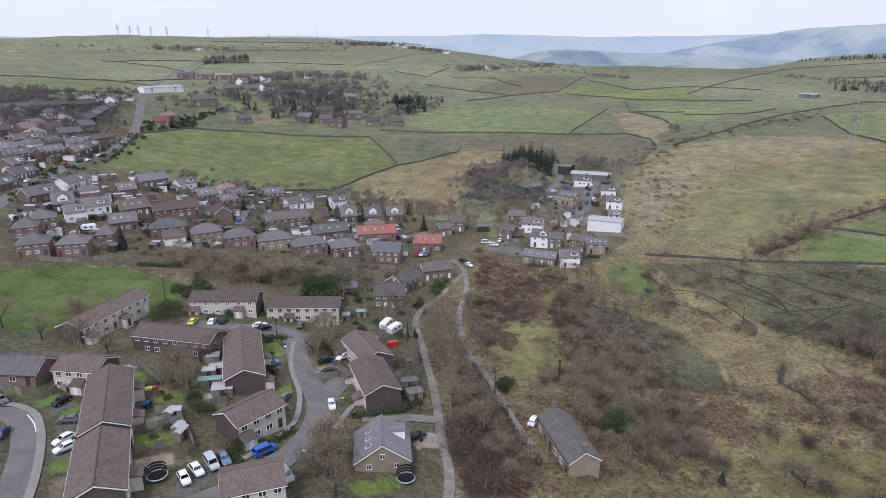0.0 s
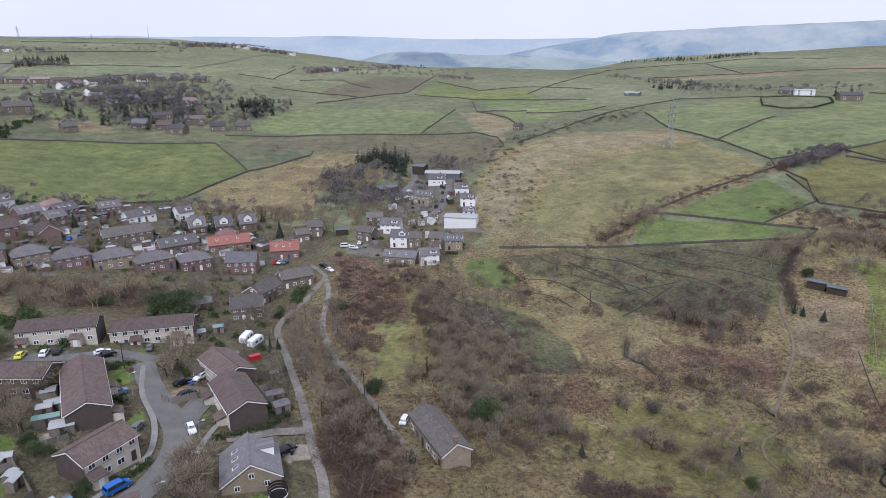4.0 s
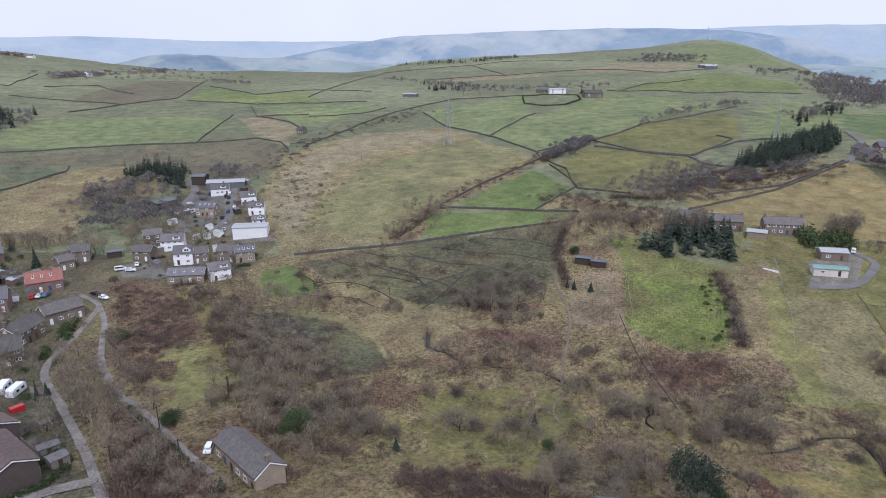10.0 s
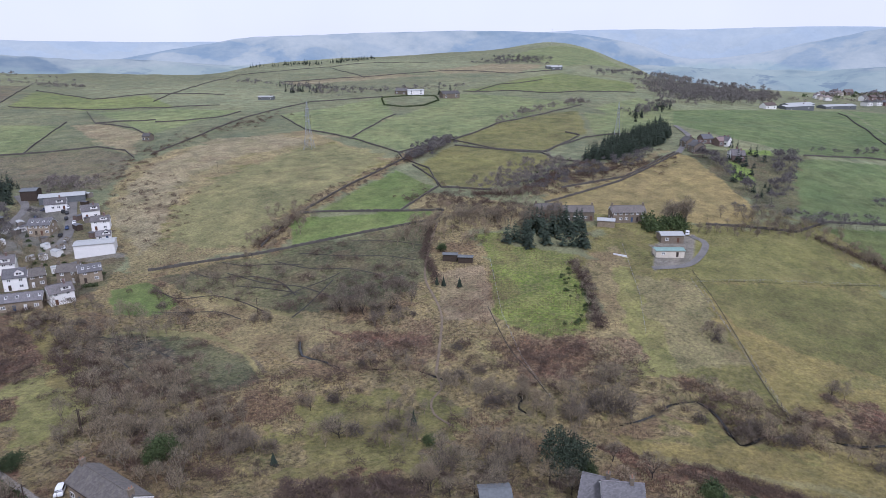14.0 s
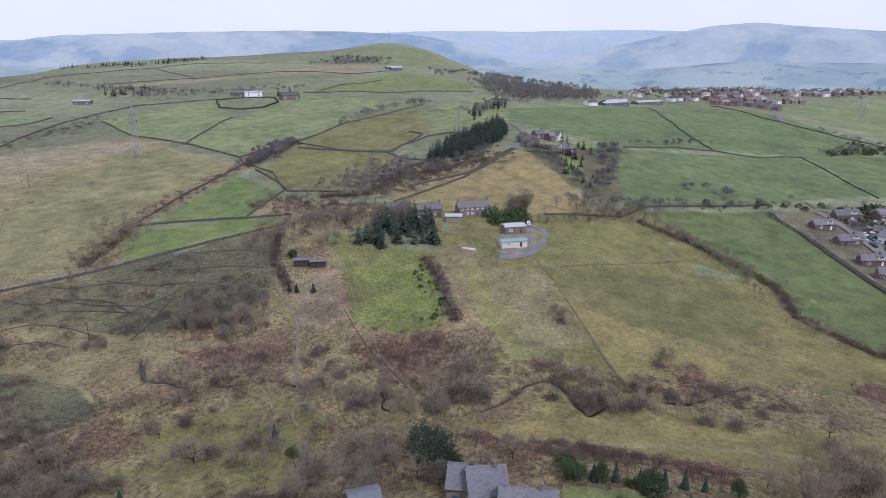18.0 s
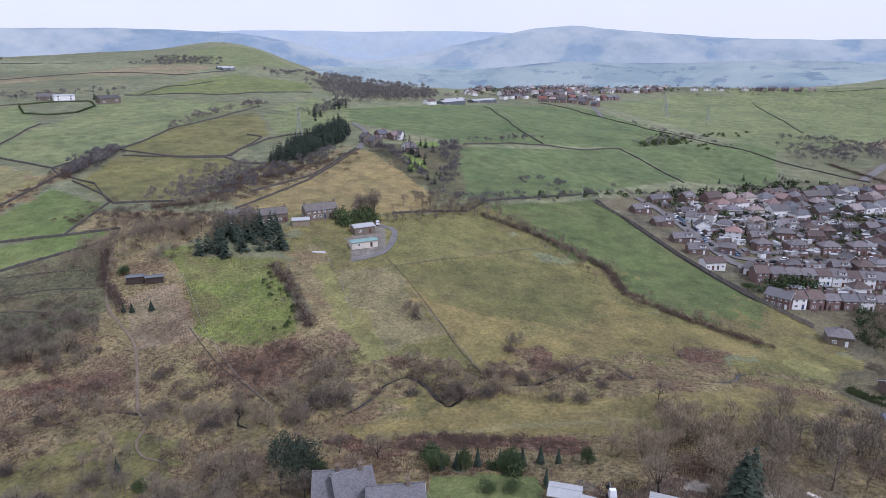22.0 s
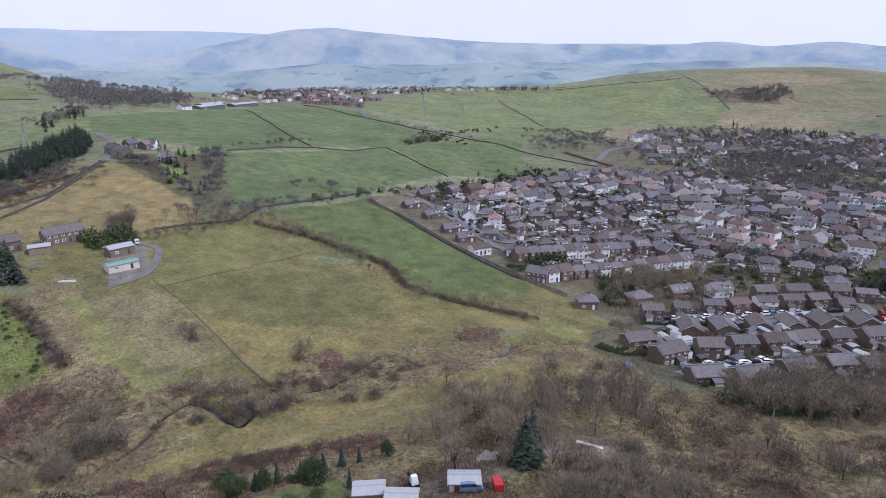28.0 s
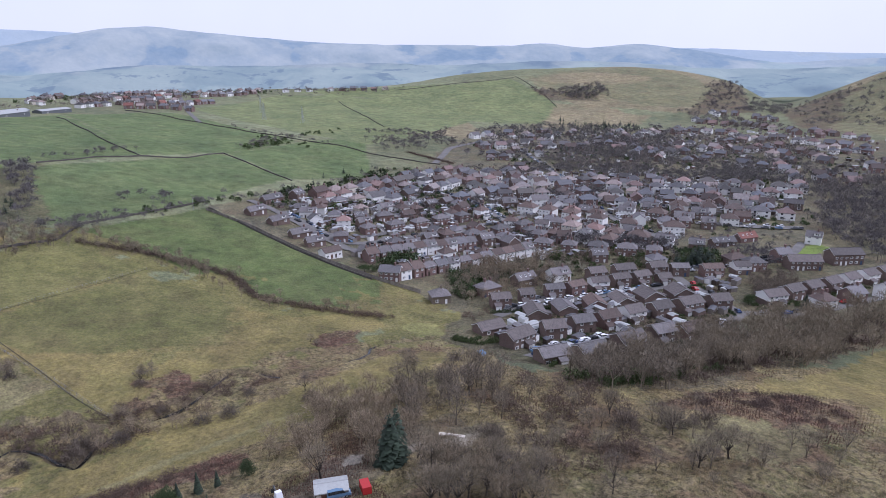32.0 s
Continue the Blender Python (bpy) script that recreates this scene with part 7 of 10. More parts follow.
terrace_row("mix", 16, 10, 2, [(635.9, -473.9), (571.7, -520.6), (497.0, -535.6)])
terrace_row("mix", 16, 10, 2, [(477.6, -412.7), (433.7, -439.7), (405.5, -470.1)])
terrace_row("mix", 16, 10, 2, [(775.7, -503.0), (795.7, -590.1), (743.7, -634.6)])
terrace_row("mix", 16, 10, 2, [(872.5, -676.9), (811.2, -721.4), (698.1, -696.2)])
terrace_row("mix", 16, 10, 2, [(695.6, -585.7), (630.5, -630.7), (563.0, -660.7)])
terrace_row("mix", 16, 10, 2, [(492.2, -510.2), (455.5, -525.4), (434.0, -553.6)])
terrace_row("mix", 16, 10, 2, [(685.6, -721.4), (629.2, -735.5), (593.7, -748.3)])
terrace_row("mix", 16, 10, 2, [(927.7, -729.1), (887.1, -763.8), (841.7, -790.8)])
terrace_row("mix", 16, 10, 2, [(997.7, 224.5), (1111.7, 170.9), (1136.1, 115.7)])
terrace_row("redmix", 14, 9, 2, [(1121.7, 222.1), (1194.8, 163.0), (1215.8, 118.9)])
terrace_row("redmix", 14, 9, 2, [(990.0, 160.7), (988.6, 117.3), (973.4, 82.0)])
terrace_row("mix", 18, 9, 2, [(1167.0, 326.9), (1238.2, 234.3), (1399.3, 143.1)])
terrace_row("mix", 18, 9, 2, [(1283.7, 87.8), (1337.6, -18.0)])
terrace_row("mix", 20, 9, 2, [(1320.1, -70.4), (1330.0, -203.3), (1319.6, -288.8)])
terrace_row("hill", 20, 9, 1.7, [(-220.0, 1410.5), (-110.3, 1543.1), (6.8, 1466.9)])
terrace_row("hill", 20, 9, 1.7, [(31.6, 1049.6), (93.9, 1154.4), (213.8, 1251.1)])
terrace_row("hill", 22, 9, 1.7, [(-493.3, 1154.2), (-387.4, 1188.6)])
terrace_row("hill", 24, 9, 1.7, [(-210.4, 804.5), (-166.8, 865.6), (-106.6, 857.7)])
terrace_row("mix", 15, 9, 2, [(192.5, -220.2), (195.6, -260.2)])
terrace_row("hill", 18, 9, 1.7, [(-225.0, 736.9), (-187.0, 822.7), (-138.4, 874.0)])
terrace_row("hill", 18, 9, 1.7, [(-120.3, 560.5), (-80.2, 553.3), (-42.0, 561.2)])
terrace_row("mix", 18, 9, 2, [(-219.4, 517.0), (-207.3, 532.7)])
terrace_row("terr", 18, 8, 2, [(-296.3, 759.1), (-236.6, 776.7)])
terrace_row("bung2", 15, 9, 1.4, [(-218.1, 318.7), (-215.3, 353.0), (-213.2, 384.5)])
terrace_row("bung2", 15, 9, 1.4, [(-266.7, 385.8), (-252.5, 413.2), (-244.8, 438.9)])
terrace_row("brick", 14, 9, 2, [(-121.2, 320.8), (-101.0, 341.8)])
terrace_row("mix", 16, 9, 2, [(6.8, 320.4), (23.9, 312.7), (43.1, 306.0)])
terrace_row("mix", 15, 9, 2, [(504.3, -161.5), (512.0, -216.0), (527.5, -278.8)])
terrace_row("mix", 15, 9, 2, [(534.8, -236.6), (510.8, -270.1), (508.5, -320.4)])
terrace_row("mix", 14, 9, 2, [(465.2, -167.7), (458.1, -217.8), (457.4, -273.4)])
terrace_row("hipw", 15, 9, 2, [(469.4, -285.7), (442.5, -338.4), (407.2, -380.4), (383.8, -401.7)])
terrace_row("mix", 16, 10, 2, [(751.3, -270.1), (770.8, -323.6), (736.1, -355.1)])
terrace_row("mix", 16, 10, 2, [(680.6, -251.5), (677.1, -305.6), (653.5, -343.9)])
terrace_row("mix", 16, 10, 2, [(609.2, -237.6), (593.4, -299.9), (556.9, -356.5)])
terrace_row("mix", 16, 10, 2, [(653.5, -343.9), (614.8, -406.9), (561.7, -453.8)])
terrace_row("mix", 16, 10, 2, [(544.6, -361.5), (497.3, -409.5), (455.7, -454.3)])
terrace_row("mix", 16, 10, 2, [(616.1, -466.2), (557.5, -514.6), (483.6, -527.8)])
terrace_row("mix", 16, 10, 2, [(458.5, -402.1), (419.4, -431.2), (392.1, -460.6)])
terrace_row("mix", 16, 10, 2, [(744.9, -491.0), (771.7, -581.0), (717.1, -620.5)])
terrace_row("mix", 16, 10, 2, [(847.3, -667.0), (781.5, -704.6), (679.6, -686.7)])
terrace_row("mix", 16, 10, 2, [(676.0, -577.3), (615.1, -623.5), (547.9, -650.9)])
terrace_row("mix", 16, 10, 2, [(474.3, -498.3), (436.3, -509.9), (417.5, -539.4)])
terrace_row("mix", 16, 10, 2, [(669.3, -713.3), (612.0, -724.2), (576.0, -734.7)])
terrace_row("mix", 16, 10, 2, [(910.4, -726.0), (869.7, -759.4), (819.8, -780.5)])
terrace_row("hips", 14, 9, 2, [(270.6, -171.7), (268.7, -193.7)])
terrace_row("hip", 14, 9, 2, [(254.9, -190.7), (247.0, -234.5)])
terrace_row("mix", 14, 9, 2, [(284.6, -170.0), (280.1, -208.5)])
terrace_row("mix", 14, 9, 2, [(256.2, -232.1), (254.8, -259.3)])
terrace_row("mix", 14, 9, 1.6, [(252.3, -94.4), (259.4, -116.9), (263.3, -136.4)])
terrace_row("b70", 13, 9, 2, [(258.2, -136.8), (258.0, -167.3), (255.8, -184.9)])
terrace_row("mix", 15, 9, 2, [(-234.8, 345.3), (-231.8, 376.6)])
terrace_row("mix", 15, 9, 2, [(-258.4, 405.2), (-252.0, 452.8)])
terrace_row("hill", 15, 9, 1.7, [(-176.1, 645.6), (-133.4, 685.3), (-96.5, 674.6)])
terrace_row("hill", 16, 9, 1.7, [(-166.4, 535.2), (-129.9, 560.0), (-88.6, 544.8)])
terrace_row("redmix", 15, 9, 2, [(1088, 249), (1184, 211), (1156, 140)])
terrace_row("mix", 16, 9, 2, [(1220, 269), (1337, 131)])
terrace_row("redmix", 16, 9, 2, [(1210, 90), (1285, -8)])
terrace_row("mix", 16, 9, 2, [(1060, 280), (1112, 324), (1210, 278)])
terrace_row("redmix", 15, 9, 2, [(1020, 150), (1060, 100), (1110, 60)])
house("barn", 850.0, 262.0, -24, 40.0, 14, 1.5)


def infill(outline, pitch, keep, chance):
    """Houses that fill the blocks between the named streets, turned like their neighbours."""
    rnd = random.Random(int(abs(outline[0][0]) + pitch))
    ox, oy = [p[0] for p in outline], [p[1] for p in outline]
    gx, gy = np.meshgrid(np.arange(min(ox), max(ox), pitch), np.arange(min(oy), max(oy), pitch))
    gx, gy = gx.ravel(), gy.ravel()
    ok = inside(outline, gx, gy)
    for line, w, _ in LANES:
        ok &= line_distance(line, gx, gy) > w / 2 + 6
    known = np.array([(q[2], q[3], q[4]) for q in PLOTS])
    for x, y in zip(gx[ok], gy[ok]):
        x, y = float(x) + rnd.uniform(-2, 2), float(y) + rnd.uniform(-2, 2)
        if rnd.random() > chance or any(math.hypot(x - tx, y - ty) < tr + keep for tx, ty, tr in TAKEN):
            continue
        yaw = float(known[np.argmin(np.hypot(known[:, 0] - x, known[:, 1] - y)), 2])
        house(rnd.choice(["hipw", "white", "hipp", "hip", "bung2", "hipf", "brick", "hips", "redterr", "hipb"]), x, y, yaw + rnd.choice((0, 0, 0, 90)) + rnd.uniform(-6, 6), rnd.choice((8, 10, 10)), 8, rnd.choice((1.4, 1.8, 1.8)))


infill([(425, 0), (500, -75), (560, -140), (535, -290), (440, -400), (330, -330), (305, -215), (300, -110), (330, -40)], 11, 4.6, 0.8)
infill([(600, -190), (790, -275), (840, -420), (790, -600), (600, -740), (430, -560), (380, -450), (520, -400), (560, -280)], 15, 6, 0.22)
infill([(-215, 300), (-190, 352), (-150, 345), (-75, 355), (-10, 305), (-60, 270), (-150, 222)], 12, 4.8, 0.2)
infill([(-320, 470), (-285, 590), (-225, 470), (-205, 370), (-215, 320), (-260, 380)], 14, 5, 0.6)
raise_houses()


def outbuildings(n, outline):
    """Sheds, garages, conservatories and greenhouses in the back gardens of the town."""
    x, y, rnd = scattered(outline, n, int(abs(outline[0][0]) + n))
    z = terrain(x, y)
    looks = [(BROWN_BRICK, DARK_TILE), (WHITE, PALE_ROOF), (FENCE_WOOD, DARK_TILE), (FENCE_WOOD, DARK_TILE), (DARK_WOOD, GREY_SLATE), (RED_BRICK, PALE_ROOF), (FENCE_WOOD, PALE_ROOF), (WHITE_RENDER, DARK_TILE)]
    town, slots = Solid(), {}
    for i in range(len(x)):
        L, D, H = rnd.uniform(2.2, 5.5), rnd.uniform(2, 3.2), rnd.uniform(1.9, 2.5)
        at = pose(float(x[i]), float(y[i]), float(z[i]), 0, 0, float(rnd.choice((0, 90)) + rnd.normal(20, 12)))
        for solid, material in zip((gable_body(L, D, H, 0.4, 1.0), gable_roof(L, D, H, 0.4, 0.15, 0.12, 0.06)), looks[int(rnd.integers(0, len(looks)))]):
            k = len(town.v)
            town.v += [tuple(at @ Vector(p)) for p in solid.v]
            town.f += [tuple(k + j for j in f) for f in solid.f]
            town.s += [slots.setdefault(material, len(slots))] * len(solid.f)
    tagged(new("garden_outbuildings", town.mesh("garden_outbuildings", *slots)), "small sheds, garages and white conservatories behind the houses", "sheds", kind="stuff")


outbuildings(420, [(420, -8), (530, -134), (419, -187), (314, -240), (285, -212), (300, -135), (294, -62), (344, -29)])
outbuildings(420, [(543, -169), (561, -291), (403, -422), (322, -332), (333, -254), (408, -169)])
outbuildings(400, [(795, -287), (817, -386), (832, -718), (573, -724), (375, -482), (463, -406), (585, -241)])
outbuildings(90, [(196, -74), (229, -104), (241, -175), (240, -219), (196, -183), (171, -92)])
outbuildings(220, [(-205, 290), (-186, 355), (-150, 342), (-73, 358), (-2, 300), (-7, 273), (-89, 247), (-151, 212)])
outbuildings(120, [(-325, 477), (-291, 528), (-204, 372), (-203, 304), (-205, 290)])
outbuildings(26, [(27, 299), (58, 372), (104, 396), (87, 304), (65, 257), (41, 255)])


# ---- woods and scrub ----
wood("bare", 40, 7, [(19, 426), (14, 354), (48, 343), (60, 383), (42, 409)])
wood("bare", 22, 8, [(-8, 174), (-10, 149), (-1, 126), (3, 122), (6, 159), (2, 197), (-2, 209)])
wood("bare", 26, 6, [(3, 138), (10, 103), (18, 101), (17, 125), (9, 145)])
wood("shrub", 40, 3, [(7, 145), (17, 120), (17, 104), (4, 98), (1, 122)])
wood("bare", 30, 6, [(27, 163), (45, 184), (63, 153), (60, 127), (33, 108), (36, 130)])
wood("bare", 24, 5, [(47, 213), (56, 186), (70, 174), (56, 158), (39, 166)])
wood("shrub", 110, 1.8, [(27, 163), (49, 203), (71, 154), (56, 117), (33, 108)])
wood("bare", 25, 8, [(-114, 229), (-54, 235), (-63, 209), (-95, 216)])
wood("shrub", 70, 2.5, [(-118, 232), (-56, 242), (-40, 226), (-59, 204), (-98, 215)])
wood("bare", 10, 8, [(-106, 168), (-100, 169), (-91, 154), (-94, 146)])
wood("bare", 12, 7, [(-73, 150), (-62, 144), (-56, 122), (-65, 128)])
wood("bare", 10, 7, [(-41, 186), (-31, 173), (-31, 151), (-37, 153)])
wood("bare", 8, 9, [(-27, 110), (-23, 117), (-18, 98), (-23, 96)])
wood("bare", 70, 9, [(-276, 704), (-101, 807), (-77, 607), (-127, 571), (-198, 591)])
wood("conif", 14, 9, [(-207, 694), (-106, 746), (-92, 567), (-156, 585)])
wood("conif", 22, 11, [(-43, 605), (-48, 676), (-18, 697), (-16, 625)])
wood("conif", 12, 9, [(-338, 945), (-292, 966), (-302, 1000), (-349, 978)])
wood("bare", 30, 8, [(-325, 477), (-258, 505), (-230, 431), (-267, 386)])
wood("conif", 10, 6, [(-289, 485), (-220, 555), (-209, 525), (-246, 408)])
wood("conif", 40, 9, [(44, 453), (68, 437), (74, 415), (60, 411)])
wood("bare", 18, 6, [(57, 418), (61, 393), (55, 278), (50, 314), (28, 331)])
wood("bare", 20, 8, [(-66, 370), (-48, 365), (-28, 353), (-8, 339), (-53, 310)])
wood("bare", 20, 7, [(-42, 240), (-19, 233), (-29, 203), (-44, 204)])
wood("ever", 10, 7, [(-48, 209), (-39, 219), (-34, 201), (-44, 194)])
wood("ever", 14, 4, [(-88, 177), (-78, 174), (-47, 152), (-95, 224)])
wood("bare", 40, 6, [(134, 202), (153, 170), (139, 150), (120, 160), (117, 180)])
wood("bare", 25, 5, [(82, 250), (137, 230), (181, 211), (143, 197), (90, 223)])
wood("shrub", 70, 2.5, [(67, 250), (164, 228), (160, 176), (121, 164), (92, 201)])
wood("bare", 20, 6, [(57, 233), (79, 227), (73, 196), (45, 201)])
wood("bare", 20, 7, [(25, 166), (43, 164), (60, 136), (54, 117), (32, 116), (23, 144)])
wood("shrub", 16, 3, [(78, 160), (130, 147), (120, 127), (87, 143)])
wood("conif", 42, 11, [(209, 176), (237, 183), (257, 166), (231, 148), (210, 161)])
wood("bare", 16, 10, [(235, 195), (251, 187), (253, 174), (218, 181)])
wood("ever", 9, 8, [(278, 146), (297, 133), (284, 126), (270, 136)])
wood("bare", 16, 11, [(288, 141), (302, 134), (294, 132), (282, 137)])
wood("conif", 420, 10, [(349, 229), (380, 244), (504, 257), (481, 235), (435, 220), (375, 219)])
wood("bare", 130, 5, [(259, 227), (332, 232), (415, 209), (372, 202), (289, 208), (241, 200)])
wood("bare", 420, 10, [(615, 309), (840, 467), (1196, 631), (1089, 476), (1121, 378), (944, 313), (759, 285)])
wood("bare", 24, 7, [(219, 230), (235, 195), (216, 182), (179, 192)])
wood("bare", 30, 8, [(406, 681), (457, 673), (478, 579), (405, 586)])
wood("conif", 12, 9, [(421, 705), (449, 680), (437, 661), (410, 687)])
wood("conif", 4, 10, [(513, 553), (569, 540), (547, 524), (501, 536)])
wood("bare", 16, 7, [(138, 94), (148, 91), (153, 80), (135, 68), (120, 79)])
wood("bare", 12, 4, [(118, 121), (127, 103), (114, 104), (114, 115)])
wood("bare", 30, 6, [(88, 98), (106, 79), (90, 66), (72, 81)])
wood("shrub", 14, 2.5, [(134, 138), (169, 85), (148, 73), (123, 112)])
wood("bare", 14, 4, [(81, 143), (104, 125), (84, 102), (68, 115)])
wood("bare", 24, 6, [(44, 147), (68, 137), (56, 118), (35, 124)])
wood("bare", 24, 5, [(44, 211), (61, 211), (57, 163), (32, 153)])
wood("shrub", 40, 2.5, [(54, 106), (77, 86), (71, 79), (49, 99)])
wood("ever", 10, 4, [(121, 44), (120, 19), (116, 18), (112, 40)])
wood("conif", 3, 14, [(117, -21), (120, -24), (115, -24), (113, -21)])
wood("bare", 40, 8, [(138, 8), (152, -22), (149, -38), (125, -33), (117, -5)])
wood("bare", 320, 10, [(868, 465), (669, 318), (799, 285), (1059, 367), (1029, 447)])
wood("bare", 14, 6, [(411, 81), (432, 53), (416, 51), (400, 75)])
wood("ever", 18, 6, [(630, 19), (727, -49), (698, -47), (628, 14)])
wood("bare", 40, 8, [(708, -120), (765, -203), (711, -200), (653, -127)])
wood("shrub", 24, 2.5, [(164, 76), (164, 54), (156, 35), (147, 45), (160, 67)])
wood("bare", 14, 4, [(155, 48), (170, 28), (166, -8), (155, 22)])
wood("ever", 24, 6, [(416, 29), (435, 4), (563, -116), (542, -112), (438, -11)])
wood("bare", 34, 8, [(169, -35), (163, -61), (145, -61), (126, -46), (143, -29)])
wood("bare", 34, 8, [(156, -7), (147, -30), (119, -29), (111, -22), (122, -7)])
wood("bare", 60, 8, [(111, -27), (111, -47), (97, -51), (87, -44), (95, -23)])
wood("bare", 14, 6.5, [(143, -55), (120, -81), (98, -74), (93, -51), (116, -49)])
wood("bare", 90, 9, [(151, -83), (155, -124), (171, -159), (149, -144), (127, -99), (132, -81)])
wood("bare", 110, 10, [(177, -162), (178, -196), (183, -249), (147, -209), (142, -155), (139, -123)])
wood("ever", 16, 4, [(144, -78), (146, -120), (134, -115), (131, -84)])
wood("bare", 14, 6, [(114, -77), (114, -100), (96, -98), (83, -73), (89, -50)])
wood("shrub", 60, 2.5, [(155, -65), (126, -85), (98, -74), (93, -51), (131, -52)])
wood("bare", 14, 6, [(93, -90), (93, -121), (85, -122), (75, -94), (81, -74)])
wood("bare", 60, 7, [(300, -93), (290, -130), (302, -159), (264, -119), (239, -82)])
wood("ever", 20, 6, [(283, -79), (287, -107), (246, -87), (256, -80)])
wood("ever", 30, 5, [(316, -118), (301, -194), (256, -232), (266, -172)])
wood("conif", 14, 10, [(262, -199), (266, -226), (256, -217), (257, -199)])
wood("bare", 50, 7, [(343, -142), (311, -200), (292, -225), (307, -162)])
wood("bare", 80, 8, [(613, -271), (626, -393), (497, -404), (509, -298)])
wood("bare", 100, 9, [(490, -368), (497, -501), (379, -475), (321, -377), (372, -390)])
wood("bare", 120, 9, [(340, -369), (358, -467), (208, -287), (272, -316)])
wood("bare", 130, 9, [(599, -187), (796, -271), (848, -436), (735, -591), (466, -565), (558, -452), (589, -305)])
wood("conif", 30, 11, [(795, -326), (904, -524), (821, -532), (747, -468), (734, -339)])
wood("bare", 70, 8, [(735, -120), (789, -215), (854, -266), (662, -181)])
wood("bare", 80, 9, [(1201, -539), (1164, -657), (1095, -631), (1126, -529)])
wood("bare", 150, 9, [(1140, -902), (1197, -1035), (903, -811), (934, -712)])
wood("bare", 150, 9, [(976, -938), (842, -1019), (646, -830), (747, -764)])
wood("bare", 100, 9, [(965, -688), (896, -749), (690, -707), (771, -667)])
wood("ever", 60, 5, [(427, -8), (525, -133), (393, -163), (381, -81)])
wood("bare", 60, 6, [(430, 6), (547, -139), (404, -180), (333, -71)])
wood("ever", 8, 8, [(313, -59), (316, -78), (280, -70), (278, -56)])
wood("bare", 12, 4, [(202, 82), (204, 75), (198, 73), (194, 78)])
wood("bare", 6, 4, [(193, 41), (198, 36), (191, 35), (189, 40)])
wood("bare", 30, 7, [(264, 311), (285, 322), (337, 337), (302, 312)])
wood("bare", 16, 6, [(204, 224), (225, 208), (192, 183), (182, 195)])
wood("bare", 10, 7, [(306, 127), (340, 109), (330, 100), (312, 113)])
wood("ever", 260, 1.8, [(420, -8), (513, -130), (404, -180), (318, -149), (302, -70), (344, -29)])
wood("ever", 200, 1.8, [(203, -74), (250, -133), (234, -210), (188, -171), (171, -105)])
wood("shrub", 160, 1.6, [(420, -8), (513, -130), (404, -180), (318, -149), (302, -70), (344, -29)])
wood("bare", 120, 5, [(344, -73), (463, -191), (389, -397), (282, -293), (301, -194)])
wood("ever", 200, 3, [(481, -199), (425, -431), (304, -336), (312, -164)])
wood("bare", 200, 7, [(745, -261), (717, -621), (492, -609), (406, -470), (558, -230)])
wood("ever", 120, 1.8, [(-207, 301), (-150, 342), (-26, 328), (-22, 272), (-148, 207)])
wood("bare", 70, 5, [(-202, 292), (-150, 342), (-27, 338), (-2, 282), (-151, 212)])
wood("ever", 22, 1.6, [(-75, 142), (-46, 164), (-7, 157), (-6, 120), (-57, 104)])
wood("shrub", 26, 1.4, [(-75, 142), (-46, 164), (-7, 157), (-6, 112), (-55, 101)])
wood("shrub", 120, 1.5, [(14, 282), (36, 235), (30, 195), (10, 160)])
wood("bare", 60, 5, [(24, 317), (75, 391), (74, 274), (42, 263)])
wood("ever", 40, 1.8, [(22, 290), (73, 380), (73, 267), (41, 255)])
wood("bare", 120, 8, [(-338, 497), (-292, 610), (-271, 586), (-263, 498), (-290, 423)])
wood("bare", 150, 8, [(-265, 593), (-220, 662), (-168, 765), (-46, 617), (-107, 540), (-232, 548)])
wood("conif", 40, 8, [(-261, 551), (-216, 688), (-101, 807), (-77, 607), (-219, 517)])
wood("bare", 90, 7, [(-727, 1096), (-392, 1203), (-224, 1435), (7, 1547), (-230, 1206), (-522, 1053)])
wood("bare", 60, 7, [(33, 1095), (240, 1248), (315, 1100), (247, 1050), (39, 1017)])
wood("bare", 120, 7, [(1070, 360), (1425, 134), (1332, -310), (1292, -302), (1171, 80), (941, 299)])
wood("ever", 40, 6, [(1167, 327), (1407, 27), (1321, -81), (1163, 179)])
wood("shrub", 120, 1.2, [(294, 227), (388, 203), (407, 196), (317, 203)])
wood("shrub", 60, 1.6, [(205, 211), (250, 193), (245, 148), (202, 187)])
wood("shrub", 40, 1.4, [(142, 120), (169, 85), (150, 78), (127, 103)])
wood("shrub", 90, 1.4, [(56, 105), (106, 63), (97, 58), (51, 97)])
wood("shrub", 80, 1.4, [(118, -92), (124, -108), (114, -134), (101, -131), (98, -117)])
wood("shrub", 120, 1.3, [(118, 69), (125, 59), (134, 26), (134, 8), (121, 43)])
wood("shrub", 120, 1.2, [(15, 247), (35, 247), (32, 192), (11, 169)])
wood("conif", 120, 8, [(605, 1200), (690, 1172), (980, 1246), (902, 1127), (703, 1109)])
wood("bare", 60, 7, [(895, 865), (995, 841), (972, 742), (868, 732)])
wood("bare", 90, 8, [(1010, 893), (1013, 745), (969, 713), (942, 821)])
wood("bare", 60, 8, [(897, 593), (1062, 603), (1010, 528), (864, 550)])
wood("bare", 300, 6, [(731, -346), (717, -621), (490, -613), (362, -460), (490, -254)])
wood("bare", 200, 7, [(571, -178), (575, -298), (444, -450), (298, -353), (401, -255)])
wood("conif", 40, 8, [(785, -404), (630, -631), (437, -544), (488, -427)])
wood("bare", 120, 5, [(317, -152), (282, -254), (247, -259), (258, -137)])
wood("bare", 60, 7, [(-338, 920), (-279, 950), (-296, 997), (-362, 988)])
